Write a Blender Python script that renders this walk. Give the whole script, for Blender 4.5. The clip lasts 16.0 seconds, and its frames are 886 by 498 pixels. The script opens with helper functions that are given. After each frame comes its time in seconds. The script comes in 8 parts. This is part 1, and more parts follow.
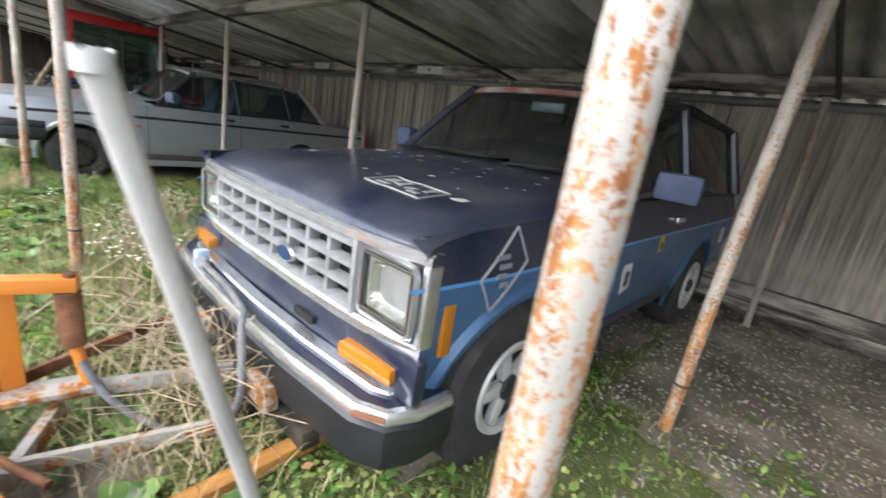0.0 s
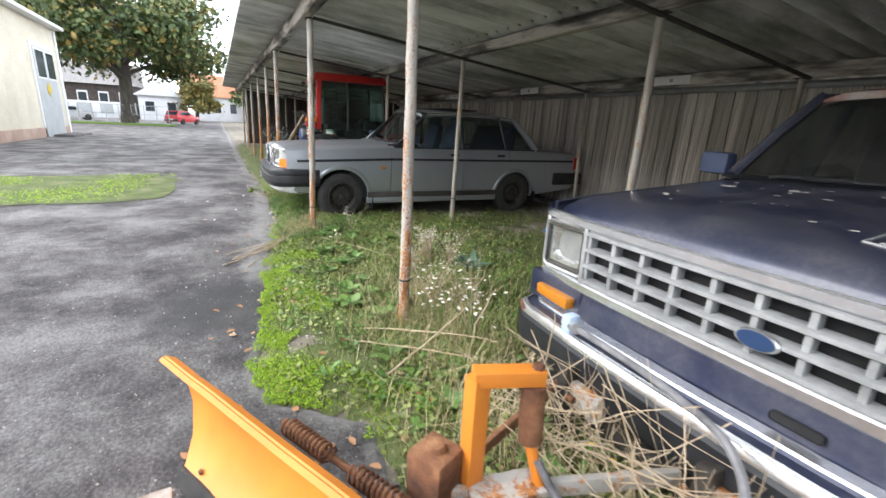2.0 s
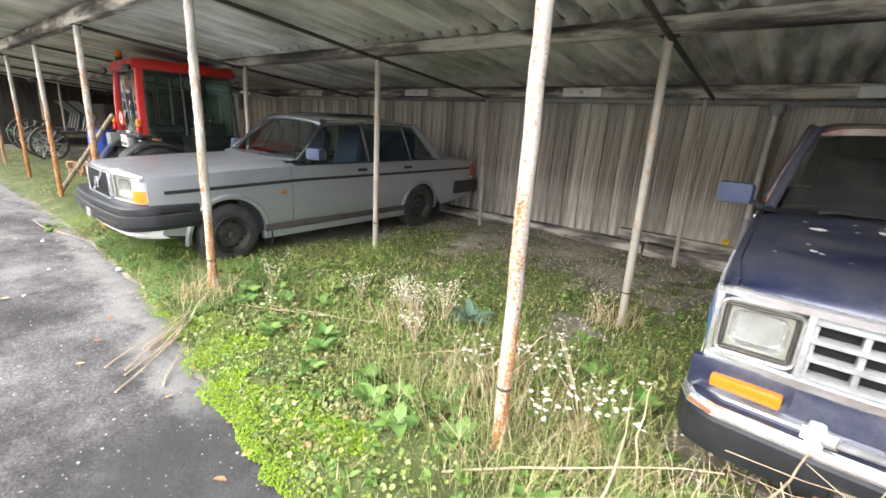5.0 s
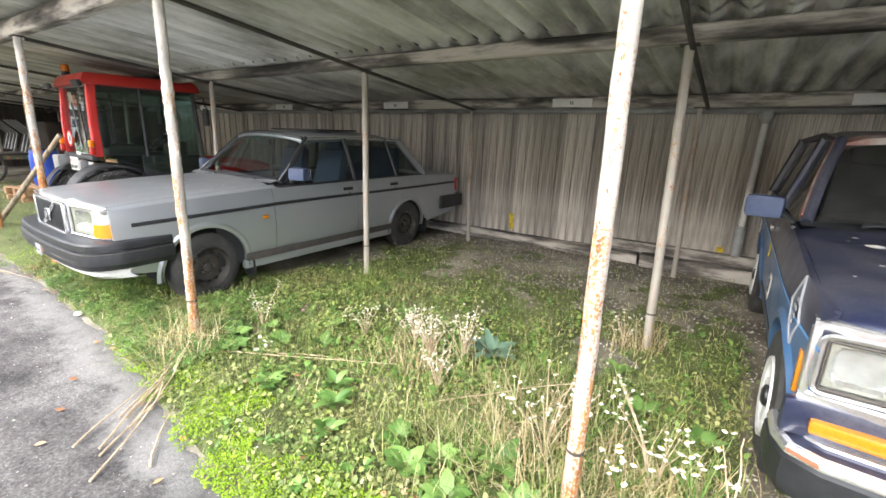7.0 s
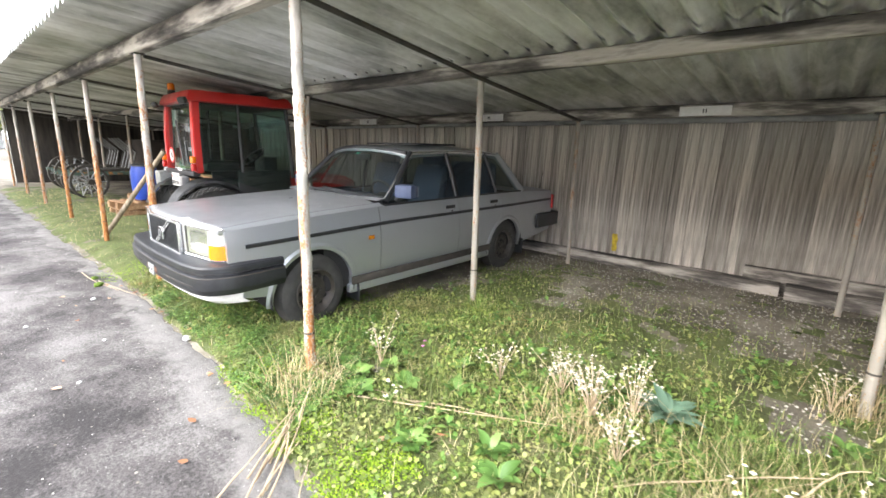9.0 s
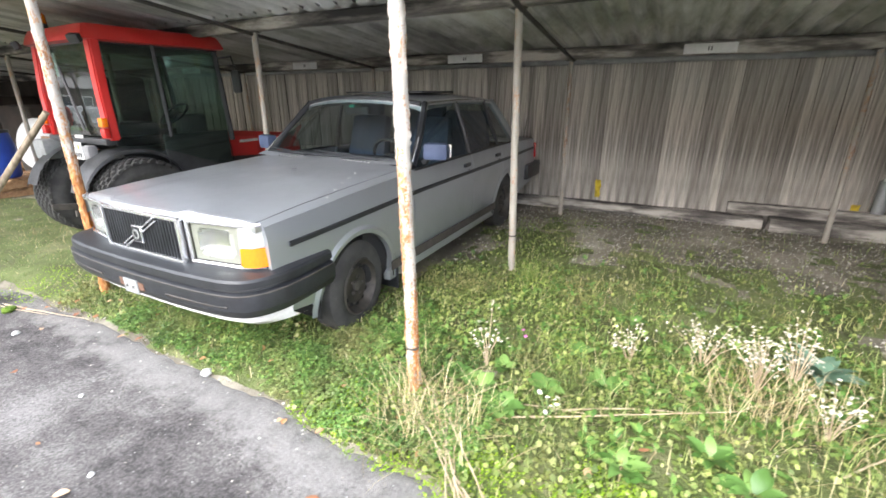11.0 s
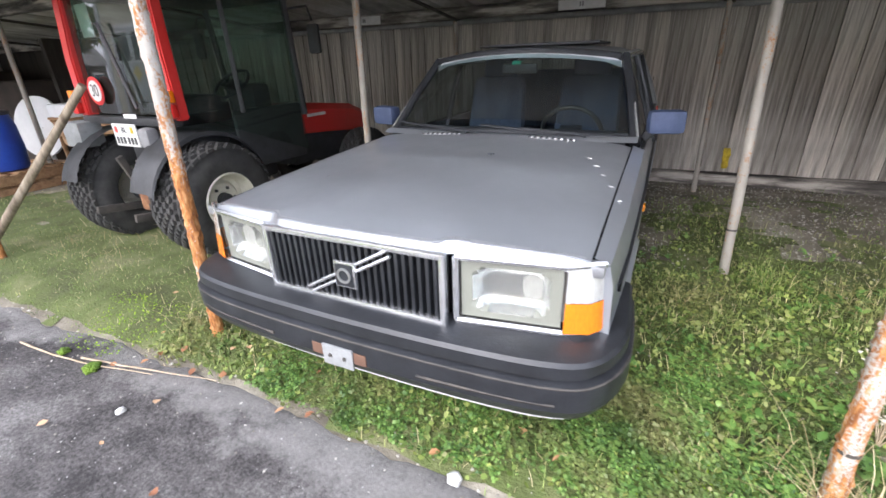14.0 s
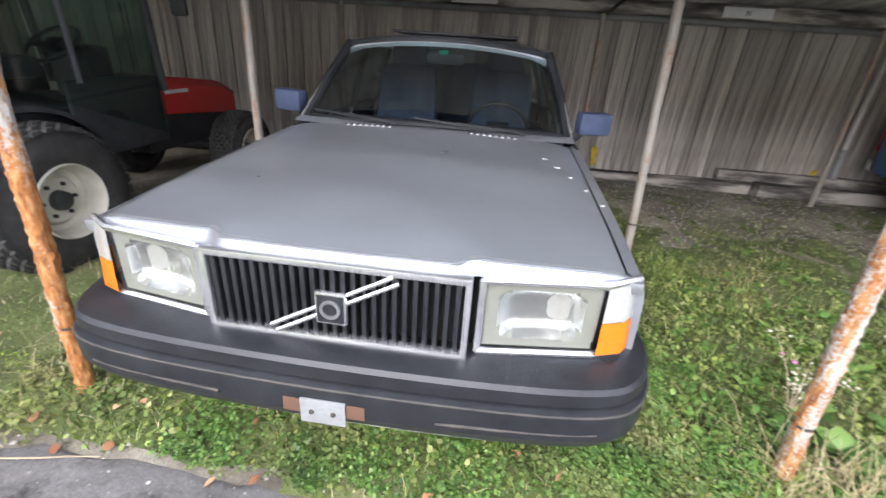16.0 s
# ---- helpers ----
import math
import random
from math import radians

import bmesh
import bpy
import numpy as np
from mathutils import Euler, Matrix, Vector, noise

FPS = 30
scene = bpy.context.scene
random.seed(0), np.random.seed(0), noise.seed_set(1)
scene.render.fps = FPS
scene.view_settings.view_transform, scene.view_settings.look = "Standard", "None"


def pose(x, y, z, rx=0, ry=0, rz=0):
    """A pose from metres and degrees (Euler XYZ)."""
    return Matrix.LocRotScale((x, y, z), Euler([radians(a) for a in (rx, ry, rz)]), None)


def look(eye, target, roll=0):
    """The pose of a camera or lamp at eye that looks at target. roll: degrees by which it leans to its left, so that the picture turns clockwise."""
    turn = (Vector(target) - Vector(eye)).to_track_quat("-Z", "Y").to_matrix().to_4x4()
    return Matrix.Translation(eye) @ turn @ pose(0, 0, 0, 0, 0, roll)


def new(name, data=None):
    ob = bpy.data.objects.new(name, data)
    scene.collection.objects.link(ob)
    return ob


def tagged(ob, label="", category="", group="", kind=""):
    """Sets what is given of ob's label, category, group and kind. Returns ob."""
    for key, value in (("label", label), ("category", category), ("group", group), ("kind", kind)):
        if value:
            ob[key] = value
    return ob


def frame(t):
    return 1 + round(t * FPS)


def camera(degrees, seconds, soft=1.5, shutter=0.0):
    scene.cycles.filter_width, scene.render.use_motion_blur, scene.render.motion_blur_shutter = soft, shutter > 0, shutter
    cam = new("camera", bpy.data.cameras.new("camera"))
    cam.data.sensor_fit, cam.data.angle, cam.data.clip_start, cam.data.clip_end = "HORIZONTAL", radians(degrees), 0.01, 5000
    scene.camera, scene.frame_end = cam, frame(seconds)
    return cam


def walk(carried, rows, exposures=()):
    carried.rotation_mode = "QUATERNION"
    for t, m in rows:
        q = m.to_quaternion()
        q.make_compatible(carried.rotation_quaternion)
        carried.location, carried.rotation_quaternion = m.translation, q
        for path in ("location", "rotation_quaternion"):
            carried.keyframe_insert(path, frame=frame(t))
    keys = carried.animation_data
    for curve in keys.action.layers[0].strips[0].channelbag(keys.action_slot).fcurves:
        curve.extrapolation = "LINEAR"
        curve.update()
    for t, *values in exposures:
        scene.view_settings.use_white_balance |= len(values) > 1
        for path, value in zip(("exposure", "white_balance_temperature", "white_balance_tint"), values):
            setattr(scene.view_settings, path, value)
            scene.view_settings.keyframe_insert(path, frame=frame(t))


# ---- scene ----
cam = camera(91.4, 16.0, soft=1.6, shutter=0.35)
PATH = [
    (0, (0.035, 0.505, 1.22), (-1.249, 1.936, 0.671), 8.7),
    (0.5, (-0.053, 0.344, 1.235), (-1.532, 1.589, 0.721), 8.3),
    (1, (-0.203, 0.15, 1.227), (-1.787, 1.236, 0.671), 7.6),
    (1.5, (-0.467, 0.036, 1.188), (-2.14, 0.966, 0.609), 5.4),
    (2, (-0.796, -0.079, 1.235), (-2.504, 0.807, 0.687), 2.9),
    (2.5, (-0.977, -0.191, 1.224), (-2.604, 0.841, 0.687), 5.0),
    (3, (-1.202, -0.467, 1.274), (-2.458, 0.963, 0.657), 6.3),
    (3.5, (-1.456, -0.56, 1.223), (-2.654, 0.916, 0.602), 4.1),
    (4, (-1.762, -0.588, 1.348), (-2.951, 0.895, 0.726), 3.5),
    (4.5, (-2.022, -0.626, 1.404), (-3.227, 0.862, 0.827), 3.1),
    (6.8, (-2.669, -0.564, 1.457), (-3.739, 1.042, 0.932), 1.9),
    (7, (-2.68, -0.576, 1.457), (-3.749, 1.036, 0.948), 1.8),
    (7.5, (-2.749, -0.657, 1.466), (-3.84, 0.948, 0.984), 2.3),
    (8, (-2.904, -0.642, 1.418), (-4.095, 0.892, 0.94), 3.7),
    (8.5, (-3.169, -0.56, 1.418), (-4.408, 0.94, 0.956), 0.3),
    (8.7, (-3.259, -0.561, 1.429), (-4.539, 0.91, 0.983), 0.9),
    (10.8, (-4.599, -0.753, 1.443), (-5.439, 0.946, 0.804), 3.3),
    (11, (-4.709, -0.766, 1.456), (-5.549, 0.918, 0.78), -0.4),
    (11.5, (-5.026, -0.777, 1.394), (-5.843, 0.889, 0.65), -0.1),
    (12, (-5.309, -0.744, 1.421), (-6.217, 0.876, 0.678), -2.2),
    (12.5, (-5.551, -0.729, 1.411), (-6.45, 0.918, 0.718), -0.4),
    (13, (-5.844, -0.712, 1.415), (-6.723, 0.904, 0.63), -0.6),
    (13.5, (-6.113, -0.571, 1.378), (-6.902, 1.067, 0.543), -2.8),
    (14, (-6.335, -0.537, 1.404), (-7.109, 1.121, 0.597), -2.1),
    (14.5, (-6.55, -0.54, 1.413), (-7.182, 1.18, 0.612), -0.7),
    (15, (-6.672, -0.468, 1.374), (-7.232, 1.256, 0.529), -1.2),
    (15.5, (-6.753, -0.375, 1.373), (-7.208, 1.376, 0.522), 0.0),
    (16, (-6.817, -0.429, 1.388), (-6.972, 1.378, 0.544), 3.8),
]
walk(cam, [(t, look(eye, target, roll)) for t, eye, target, roll in PATH], exposures=[(0.0, 1.2, 6200, 11), (0.5, 1.25, 6200, 11), (1.5, 1.02, 6150, 11), (2.5, 0.93, 6450, 10), (3.5, 1.1, 6500, 9), (4.5, 1.5, 6500, 11), (7.0, 1.8, 6500, 11), (8.5, 1.88, 6500, 12), (11.0, 1.8, 6300, 12), (11.5, 1.62, 6250, 13), (12.5, 1.45, 6150, 15), (14.5, 1.27, 6100, 16), (16.0, 1.22, 6100, 16)])

# ---- sky and daylight: bright overcast ----
world = bpy.data.worlds.new("sky")
scene.world = world
world.use_nodes = True
wn = world.node_tree.nodes
sky = wn.new("ShaderNodeTexSky")
sky.sky_type = "NISHITA"
sky.sun_disc = False
sky.sun_elevation = radians(33)
sky.sun_rotation = radians(194)
sky.dust_density = 4.0
sky.air_density = 1.0
haze = wn.new("ShaderNodeMixRGB")
haze.inputs[0].default_value = 0.75
haze.inputs[2].default_value = (13.5, 14.0, 14.8, 1)
world.node_tree.links.new(sky.outputs[0], haze.inputs[1])
world.node_tree.links.new(haze.outputs[0], wn["Background"].inputs[0])
wn["Background"].inputs[1].default_value = 0.15
sun = new("sun", bpy.data.lights.new("sun", "SUN"))
sun.data.energy = 1.5
sun.data.angle = radians(40)
sun.data.color = (1.0, 0.98, 0.95)
sun.matrix_world = look((0, 0, 20), (6, 24, 4))

# ---- materials ----
def material(name, color, rough=0.6, metal=0.0, spec=0.5):
    m = bpy.data.materials.new(name)
    m.use_nodes = True
    b = m.node_tree.nodes["Principled BSDF"]
    b.inputs["Base Color"].default_value = (*color, 1)
    b.inputs["Roughness"].default_value = rough
    b.inputs["Metallic"].default_value = metal
    b.inputs["Specular IOR Level"].default_value = spec
    return m


def noise_tex(m, scale, detail=4, rough=0.55, stretch=(1, 1, 1), coords="Object", distortion=0.0):
    n, l = m.node_tree.nodes, m.node_tree.links
    tc, mp, tx = n.new("ShaderNodeTexCoord"), n.new("ShaderNodeMapping"), n.new("ShaderNodeTexNoise")
    mp.inputs["Scale"].default_value = stretch
    tx.inputs["Scale"].default_value = scale
    tx.inputs["Detail"].default_value = detail
    tx.inputs["Roughness"].default_value = rough
    tx.inputs["Distortion"].default_value = distortion
    l.new(tc.outputs[coords], mp.inputs[0])
    l.new(mp.outputs[0], tx.inputs["Vector"])
    return tx.outputs["Fac"]


def ramp(m, fac, stops):
    n, l = m.node_tree.nodes, m.node_tree.links
    r = n.new("ShaderNodeValToRGB")
    els = r.color_ramp.elements
    while len(els) < len(stops):
        els.new(0.5)
    for e, (p, c) in zip(els, stops):
        e.position = p
        e.color = (*c, 1) if len(c) == 3 else c
    l.new(fac, r.inputs[0])
    return r.outputs[0]


def grey(a):
    return (a, a, a)


def mix(m, fac, a, b, mode="MIX"):
    n, l = m.node_tree.nodes, m.node_tree.links
    x = n.new("ShaderNodeMixRGB")
    x.blend_type = mode
    for i, v in enumerate((fac, a, b)):
        if hasattr(v, "links"):
            l.new(v, x.inputs[i])
        elif isinstance(v, (int, float)):
            x.inputs[i].default_value = v
        else:
            x.inputs[i].default_value = (*v, 1)
    return x.outputs[0]


def feed(m, socket, out):
    m.node_tree.links.new(out, m.node_tree.nodes["Principled BSDF"].inputs[socket])


def bump(m, fac, strength=0.3, distance=0.01):
    n, l = m.node_tree.nodes, m.node_tree.links
    b = n.new("ShaderNodeBump")
    b.inputs["Strength"].default_value = strength
    b.inputs["Distance"].default_value = distance
    l.new(fac, b.inputs["Height"])
    feed(m, "Normal", b.outputs[0])


def per_object(m):
    return m.node_tree.nodes.new("ShaderNodeObjectInfo").outputs["Random"]


def per_island(m):
    return m.node_tree.nodes.new("ShaderNodeNewGeometry").outputs["Random Per Island"]


def speckled(name, stops, scale, rough=0.7, metal=0.0, bumps=0.2, stretch=(1, 1, 1), fine=None, detail=5, coords="Object", spec=0.5, dist=0.01):
    """A surface whose colour wanders between stops, with a finer grain over it."""
    m = material(name, stops[0][1][:3], rough, metal, spec)
    big = noise_tex(m, scale, detail, 0.6, stretch, coords)
    c = ramp(m, big, stops)
    small = noise_tex(m, fine or scale * 14, 3, 0.6, stretch, coords)
    c = mix(m, 0.5, c, ramp(m, small, [(0.3, grey(0.45)), (0.7, grey(0.62))]), "OVERLAY")
    feed(m, "Base Color", c)
    if bumps:
        bump(m, small, bumps, dist)
    return m


def asphalt_surface():
    m = material("asphalt", (0.1, 0.1, 0.1), 0.9)
    n, l = m.node_tree.nodes, m.node_tree.links
    grit = noise_tex(m, 62, 6, 0.85)
    mid = noise_tex(m, 7, 12, 0.85)
    # worn pale skin over dark binder, broken up into grains
    worn = mix(m, 0.42, noise_tex(m, 1.3, 6, 0.6), mid)
    worn = mix(m, 0.22, worn, grit)
    c = ramp(m, worn, [(0.435, (0.032, 0.029, 0.029)), (0.475, (0.07, 0.064, 0.063)), (0.515, (0.115, 0.107, 0.103)), (0.575, (0.20, 0.191, 0.184))])
    c = mix(m, 0.75, c, ramp(m, grit, [(0.32, grey(0.15)), (0.5, grey(0.5)), (0.68, grey(0.88))]), "OVERLAY")
    # pale dust trodden along the grass edge
    at = n.new("ShaderNodeAttribute")
    at.attribute_name = "dust"
    edge = mix(m, 0.45, at.outputs["Fac"], ramp(m, noise_tex(m, 3.5, 9, 0.75), [(0.3, grey(0.0)), (0.7, grey(1.0))]))
    pale = mix(m, 0.6, (0.26, 0.25, 0.238), ramp(m, noise_tex(m, 70, 4, 0.75), [(0.3, grey(0.3)), (0.7, grey(0.68))]), "OVERLAY")
    c = mix(m, ramp(m, edge, [(0.56, grey(0.0)), (0.78, grey(0.75))]), c, pale)
    # damp dark stain by the grass edge
    tc, dv = n.new("ShaderNodeTexCoord"), n.new("ShaderNodeVectorMath")
    dv.operation = "DISTANCE"
    dv.inputs[1].default_value = (-3.85, -0.08, 0)
    l.new(tc.outputs["Object"], dv.inputs[0])
    wet = mix(m, 0.5, dv.outputs["Value"], mid, "ADD")
    c = mix(m, ramp(m, wet, [(0.55, grey(0.8)), (0.95, grey(0.0))]), c, (0.042, 0.042, 0.041))
    # loose chippings, pale and dark
    vo = n.new("ShaderNodeTexVoronoi")
    vo.inputs["Scale"].default_value = 60
    l.new(tc.outputs["Object"], vo.inputs["Vector"])
    sep = n.new("ShaderNodeSeparateColor")
    l.new(vo.outputs["Color"], sep.inputs[0])
    size = n.new("ShaderNodeMath")
    size.operation = "MULTIPLY_ADD"
    size.inputs[1].default_value, size.inputs[2].default_value = 1.6, -1.36
    l.new(sep.outputs[0], size.inputs[0])
    near = n.new("ShaderNodeMath")
    near.operation = "LESS_THAN"
    l.new(vo.outputs["Distance"], near.inputs[0])
    l.new(size.outputs[0], near.inputs[1])
    c = mix(m, near.outputs[0], c, ramp(m, sep.outputs[1], [(0.0, (0.26, 0.255, 0.25)), (1.0, (0.52, 0.51, 0.49))]))
    feed(m, "Base Color", c)
    bump(m, mix(m, 0.5, grit, mid), 1.0, 0.016)
    return m


asphalt = asphalt_surface()
soil = speckled("soil", [(0.3, (0.07, 0.06, 0.045)), (0.5, (0.15, 0.132, 0.1)), (0.7, (0.29, 0.265, 0.21))], 1.6, 0.95, bumps=0.7, fine=45)
moss = speckled("moss", [(0.3, (0.05, 0.10, 0.012)), (0.6, (0.13, 0.22, 0.02)), (0.8, (0.2, 0.27, 0.04))], 9, 0.95, bumps=0.9, fine=160)
cement_sheet = speckled("fibre_cement", [(0.30, (0.24, 0.24, 0.22)), (0.5, (0.52, 0.515, 0.49)), (0.68, (0.70, 0.69, 0.66))], 2.2, 0.9, bumps=0.2, fine=60, stretch=(1, 0.35, 1))
streaks = noise_tex(cement_sheet, 5.5, 4, 0.6, (1.6, 0.12, 1))
algae = noise_tex(cement_sheet, 0.9, 5, 0.6)
skin_in = cement_sheet.node_tree.nodes["Principled BSDF"].inputs["Base Color"].links[0].from_socket
skin_in = mix(cement_sheet, 0.8, skin_in, ramp(cement_sheet, streaks, [(0.34, grey(0.28)), (0.5, grey(0.52)), (0.64, grey(0.72))]), "OVERLAY")
feed(cement_sheet, "Base Color", mix(cement_sheet, ramp(cement_sheet, algae, [(0.5, grey(0.0)), (0.66, grey(0.45))]), skin_in, (0.20, 0.21, 0.13)))
old_wood = speckled("grey_timber", [(0.38, (0.022, 0.020, 0.018)), (0.48, (0.13, 0.118, 0.105)), (0.58, (0.43, 0.40, 0.355))], 3.0, 0.85, bumps=0.5, stretch=(0.35, 2, 2), fine=30)
pole_wood = speckled("pole_timber", [(0.3, (0.10, 0.075, 0.05)), (0.5, (0.26, 0.21, 0.15)), (0.7, (0.40, 0.34, 0.26))], 5.0, 0.8, bumps=0.4, stretch=(3, 3, 0.4), fine=30)
dark_steel = speckled("dark_steel", [(0.3, (0.03, 0.028, 0.026)), (0.7, (0.075, 0.065, 0.055))], 8, 0.7, bumps=0.1)
zinc = speckled("zinc", [(0.3, (0.24, 0.25, 0.25)), (0.7, (0.42, 0.43, 0.43))], 5, 0.45, 0.3, bumps=0.05)


def fence_wood():
    m = material("weathered_board", (0.2, 0.17, 0.14), 0.9)
    grain = noise_tex(m, 5, 8, 0.72, (7, 7, 0.3))
    c = ramp(m, grain, [(0.3, (0.13, 0.12, 0.105)), (0.5, (0.38, 0.35, 0.31)), (0.7, (0.62, 0.58, 0.52))])
    c = mix(m, 0.75, c, ramp(m, per_object(m), [(0.0, grey(0.3)), (0.5, grey(0.52)), (1.0, grey(0.68))]), "OVERLAY")
    streak = noise_tex(m, 1.1, 4, 0.6, (3, 3, 0.5), "Generated")
    c = mix(m, 0.5, c, ramp(m, streak, [(0.35, grey(0.3)), (0.6, grey(0.6))]), "OVERLAY")
    feed(m, "Base Color", c)
    bump(m, grain, 0.5, 0.006)
    return m


board_wood = fence_wood()


def painted_rust(name, paint, lo, hi, scale=7.0, stretch=(1, 1, 0.6), rough=0.45, low=0.0, speck=0.0):
    """Old paint with rust breaking through where the noise passes lo."""
    m = material(name, paint, rough)
    n1 = noise_tex(m, scale, 12, 0.76, stretch, distortion=0.2)
    if speck:
        n1 = mix(m, speck, n1, noise_tex(m, 85, 5, 0.7))
    n2 = noise_tex(m, scale * 5, 5, 0.6, stretch)
    rust = ramp(m, n2, [(0.3, (0.13, 0.045, 0.02)), (0.5, (0.36, 0.145, 0.04)), (0.72, (0.60, 0.33, 0.14))])
    stained = mix(m, 1.0, (*paint,), ramp(m, noise_tex(m, scale * 0.5, 4), [(0.3, grey(0.7)), (0.7, grey(1.0))]), "MULTIPLY")
    tc, sp, ma = (m.node_tree.nodes.new("ShaderNode" + k) for k in ("TexCoord", "SeparateXYZ", "Math"))
    m.node_tree.links.new(tc.outputs["Object"], sp.inputs[0])
    m.node_tree.links.new(sp.outputs["Z"], ma.inputs[0])
    ma.operation, ma.inputs[1].default_value, ma.inputs[2].default_value = "MULTIPLY_ADD", -low, low
    n3 = mix(m, 1.0, n1, ma.outputs[0], "ADD")
    mask = ramp(m, n3, [(lo, grey(0)), (hi, grey(1))])
    feed(m, "Base Color", mix(m, mask, stained, rust))
    feed(m, "Roughness", ramp(m, n1, [(lo, grey(rough)), (hi, grey(0.9))]))
    bump(m, n1, 0.5, 0.004)
    return m


post_paint = painted_rust("rusted_white_paint", (0.50, 0.47, 0.42), 0.495, 0.54, 13.0, (1, 1, 0.16), low=0.055, speck=0.38)
post_rusty = painted_rust("mostly_rust", (0.50, 0.47, 0.42), 0.45, 0.50, 11.0, (1, 1, 0.3), low=0.07, speck=0.3)
post_grey = painted_rust("grey_painted_pipe", (0.40, 0.37, 0.32), 0.52, 0.58, 8.0, (1, 1, 0.3), speck=0.35)
sign_white = speckled("sign_white", [(0.3, (0.5, 0.5, 0.48)), (0.7, (0.68, 0.68, 0.66))], 6, 0.5, bumps=0)
ink = material("ink", (0.06, 0.06, 0.06), 0.7)
yellow_paint = speckled("yellow_paint", [(0.35, (0.35, 0.25, 0.02)), (0.6, (0.62, 0.46, 0.03))], 20, 0.8, bumps=0)

# ---- mesh tools ----
def thing(name, m=None, label="", category="", group="", kind=""):
    ob = new(name)
    ob.empty_display_size = 0.1
    if m is not None:
        ob.matrix_world = m
    return tagged(ob, label, category, group, kind)


def link_mesh(name, bm, mat, smooth=True, angle=35):
    me = bpy.data.meshes.new(name)
    bmesh.ops.recalc_face_normals(bm, faces=bm.faces)
    bm.to_mesh(me)
    bm.free()
    for m in (mat if isinstance(mat, (list, tuple)) else [mat]):
        me.materials.append(m)
    if smooth:
        me.shade_smooth()
        me.set_sharp_from_angle(angle=radians(angle))
    return me


def part(name, bm, mat, parent, label="", smooth=True, angle=35):
    ob = new(name, link_mesh(name, bm, mat, smooth, angle))
    ob.parent = parent
    return tagged(ob, label)


def solo(name, bm, mat, label, category, group="", kind="", m=None, smooth=True):
    ob = new(name, link_mesh(name, bm, mat, smooth))
    if m is not None:
        ob.matrix_world = m
    return tagged(ob, label, category, group, kind)


def box(bm, c, s, bevel=0.0, m=None, taper=None):
    """A box of size s about c, its edges bevelled; taper shrinks the top."""
    r = bmesh.ops.create_cube(bm, size=1)
    vs = r["verts"]
    for v in vs:
        if taper and v.co.z > 0:
            v.co.x *= taper[0]
            v.co.y *= taper[1]
        v.co = Vector((v.co.x * s[0], v.co.y * s[1], v.co.z * s[2]))
    if bevel:
        es = list({e for v in vs for e in v.link_edges})
        r2 = bmesh.ops.bevel(bm, geom=es, offset=bevel, segments=2, affect="EDGES", profile=0.6)
        vs = list({v for f in r2["faces"] for v in f.verts} | {v for v in vs if v.is_valid})
    t = Matrix.Translation(c)
    if m is not None:
        t = t @ m
    bmesh.ops.transform(bm, matrix=t, verts=vs)
    return bm


def boxed(c, s, bevel=0.0, m=None, taper=None):
    return box(bmesh.new(), c, s, bevel, m, taper)


def ring(bm, c, ax, r, seg, up=None):
    ax = Vector(ax).normalized()
    side = ax.orthogonal().normalized() if up is None else Vector(up).cross(ax).normalized()
    fwd = ax.cross(side)
    return [bm.verts.new(Vector(c) + r * (math.cos(2 * math.pi * i / seg) * side + math.sin(2 * math.pi * i / seg) * fwd)) for i in range(seg)]


def skin(bm, rings, closed=True, caps=True):
    for a, b in zip(rings, rings[1:]):
        k = len(a)
        for i in range(k if closed else k - 1):
            j = (i + 1) % k
            bm.faces.new((a[i], a[j], b[j], b[i]))
    if caps and closed:
        bm.faces.new(rings[0][::-1])
        bm.faces.new(rings[-1])
    return bm


def tube(bm, pts, r, seg=10, caps=True):
    """A pipe along pts; r is one radius or one for each point."""
    pts = [Vector(p) for p in pts]
    rs = r if isinstance(r, (list, tuple)) else [r] * len(pts)
    side = None
    rings = []
    for i, p in enumerate(pts):
        ax = (pts[min(i + 1, len(pts) - 1)] - pts[max(i - 1, 0)]).normalized()
        if side is None:
            side = ax.orthogonal().normalized()
        side = (side - ax * side.dot(ax)).normalized()
        fwd = ax.cross(side)
        rings.append([bm.verts.new(p + rs[i] * (math.cos(2 * math.pi * k / seg) * side + math.sin(2 * math.pi * k / seg) * fwd)) for k in range(seg)])
    return skin(bm, rings, True, caps)


def tubed(pts, r, seg=10):
    return tube(bmesh.new(), pts, r, seg)


def lathe(bm, prof, c, ax, seg=32, closed=False):
    """Turn a profile of (along, radius) round the axis ax through c."""
    ax = Vector(ax).normalized()
    rings = [ring(bm, Vector(c) + ax * a, ax, max(r, 1e-4), seg) for a, r in prof]
    if closed:
        rings.append(rings[0])
        return skin(bm, rings, True, False)
    skin(bm, rings, True, False)
    bm.faces.new(rings[-1])
    return bm


def grid_surface(bm, rows):
    """A sheet through rows of points."""
    vs = [[bm.verts.new(p) for p in row] for row in rows]
    for a, b in zip(vs, vs[1:]):
        for i in range(len(a) - 1):
            bm.faces.new((a[i], a[i + 1], b[i + 1], b[i]))
    return vs


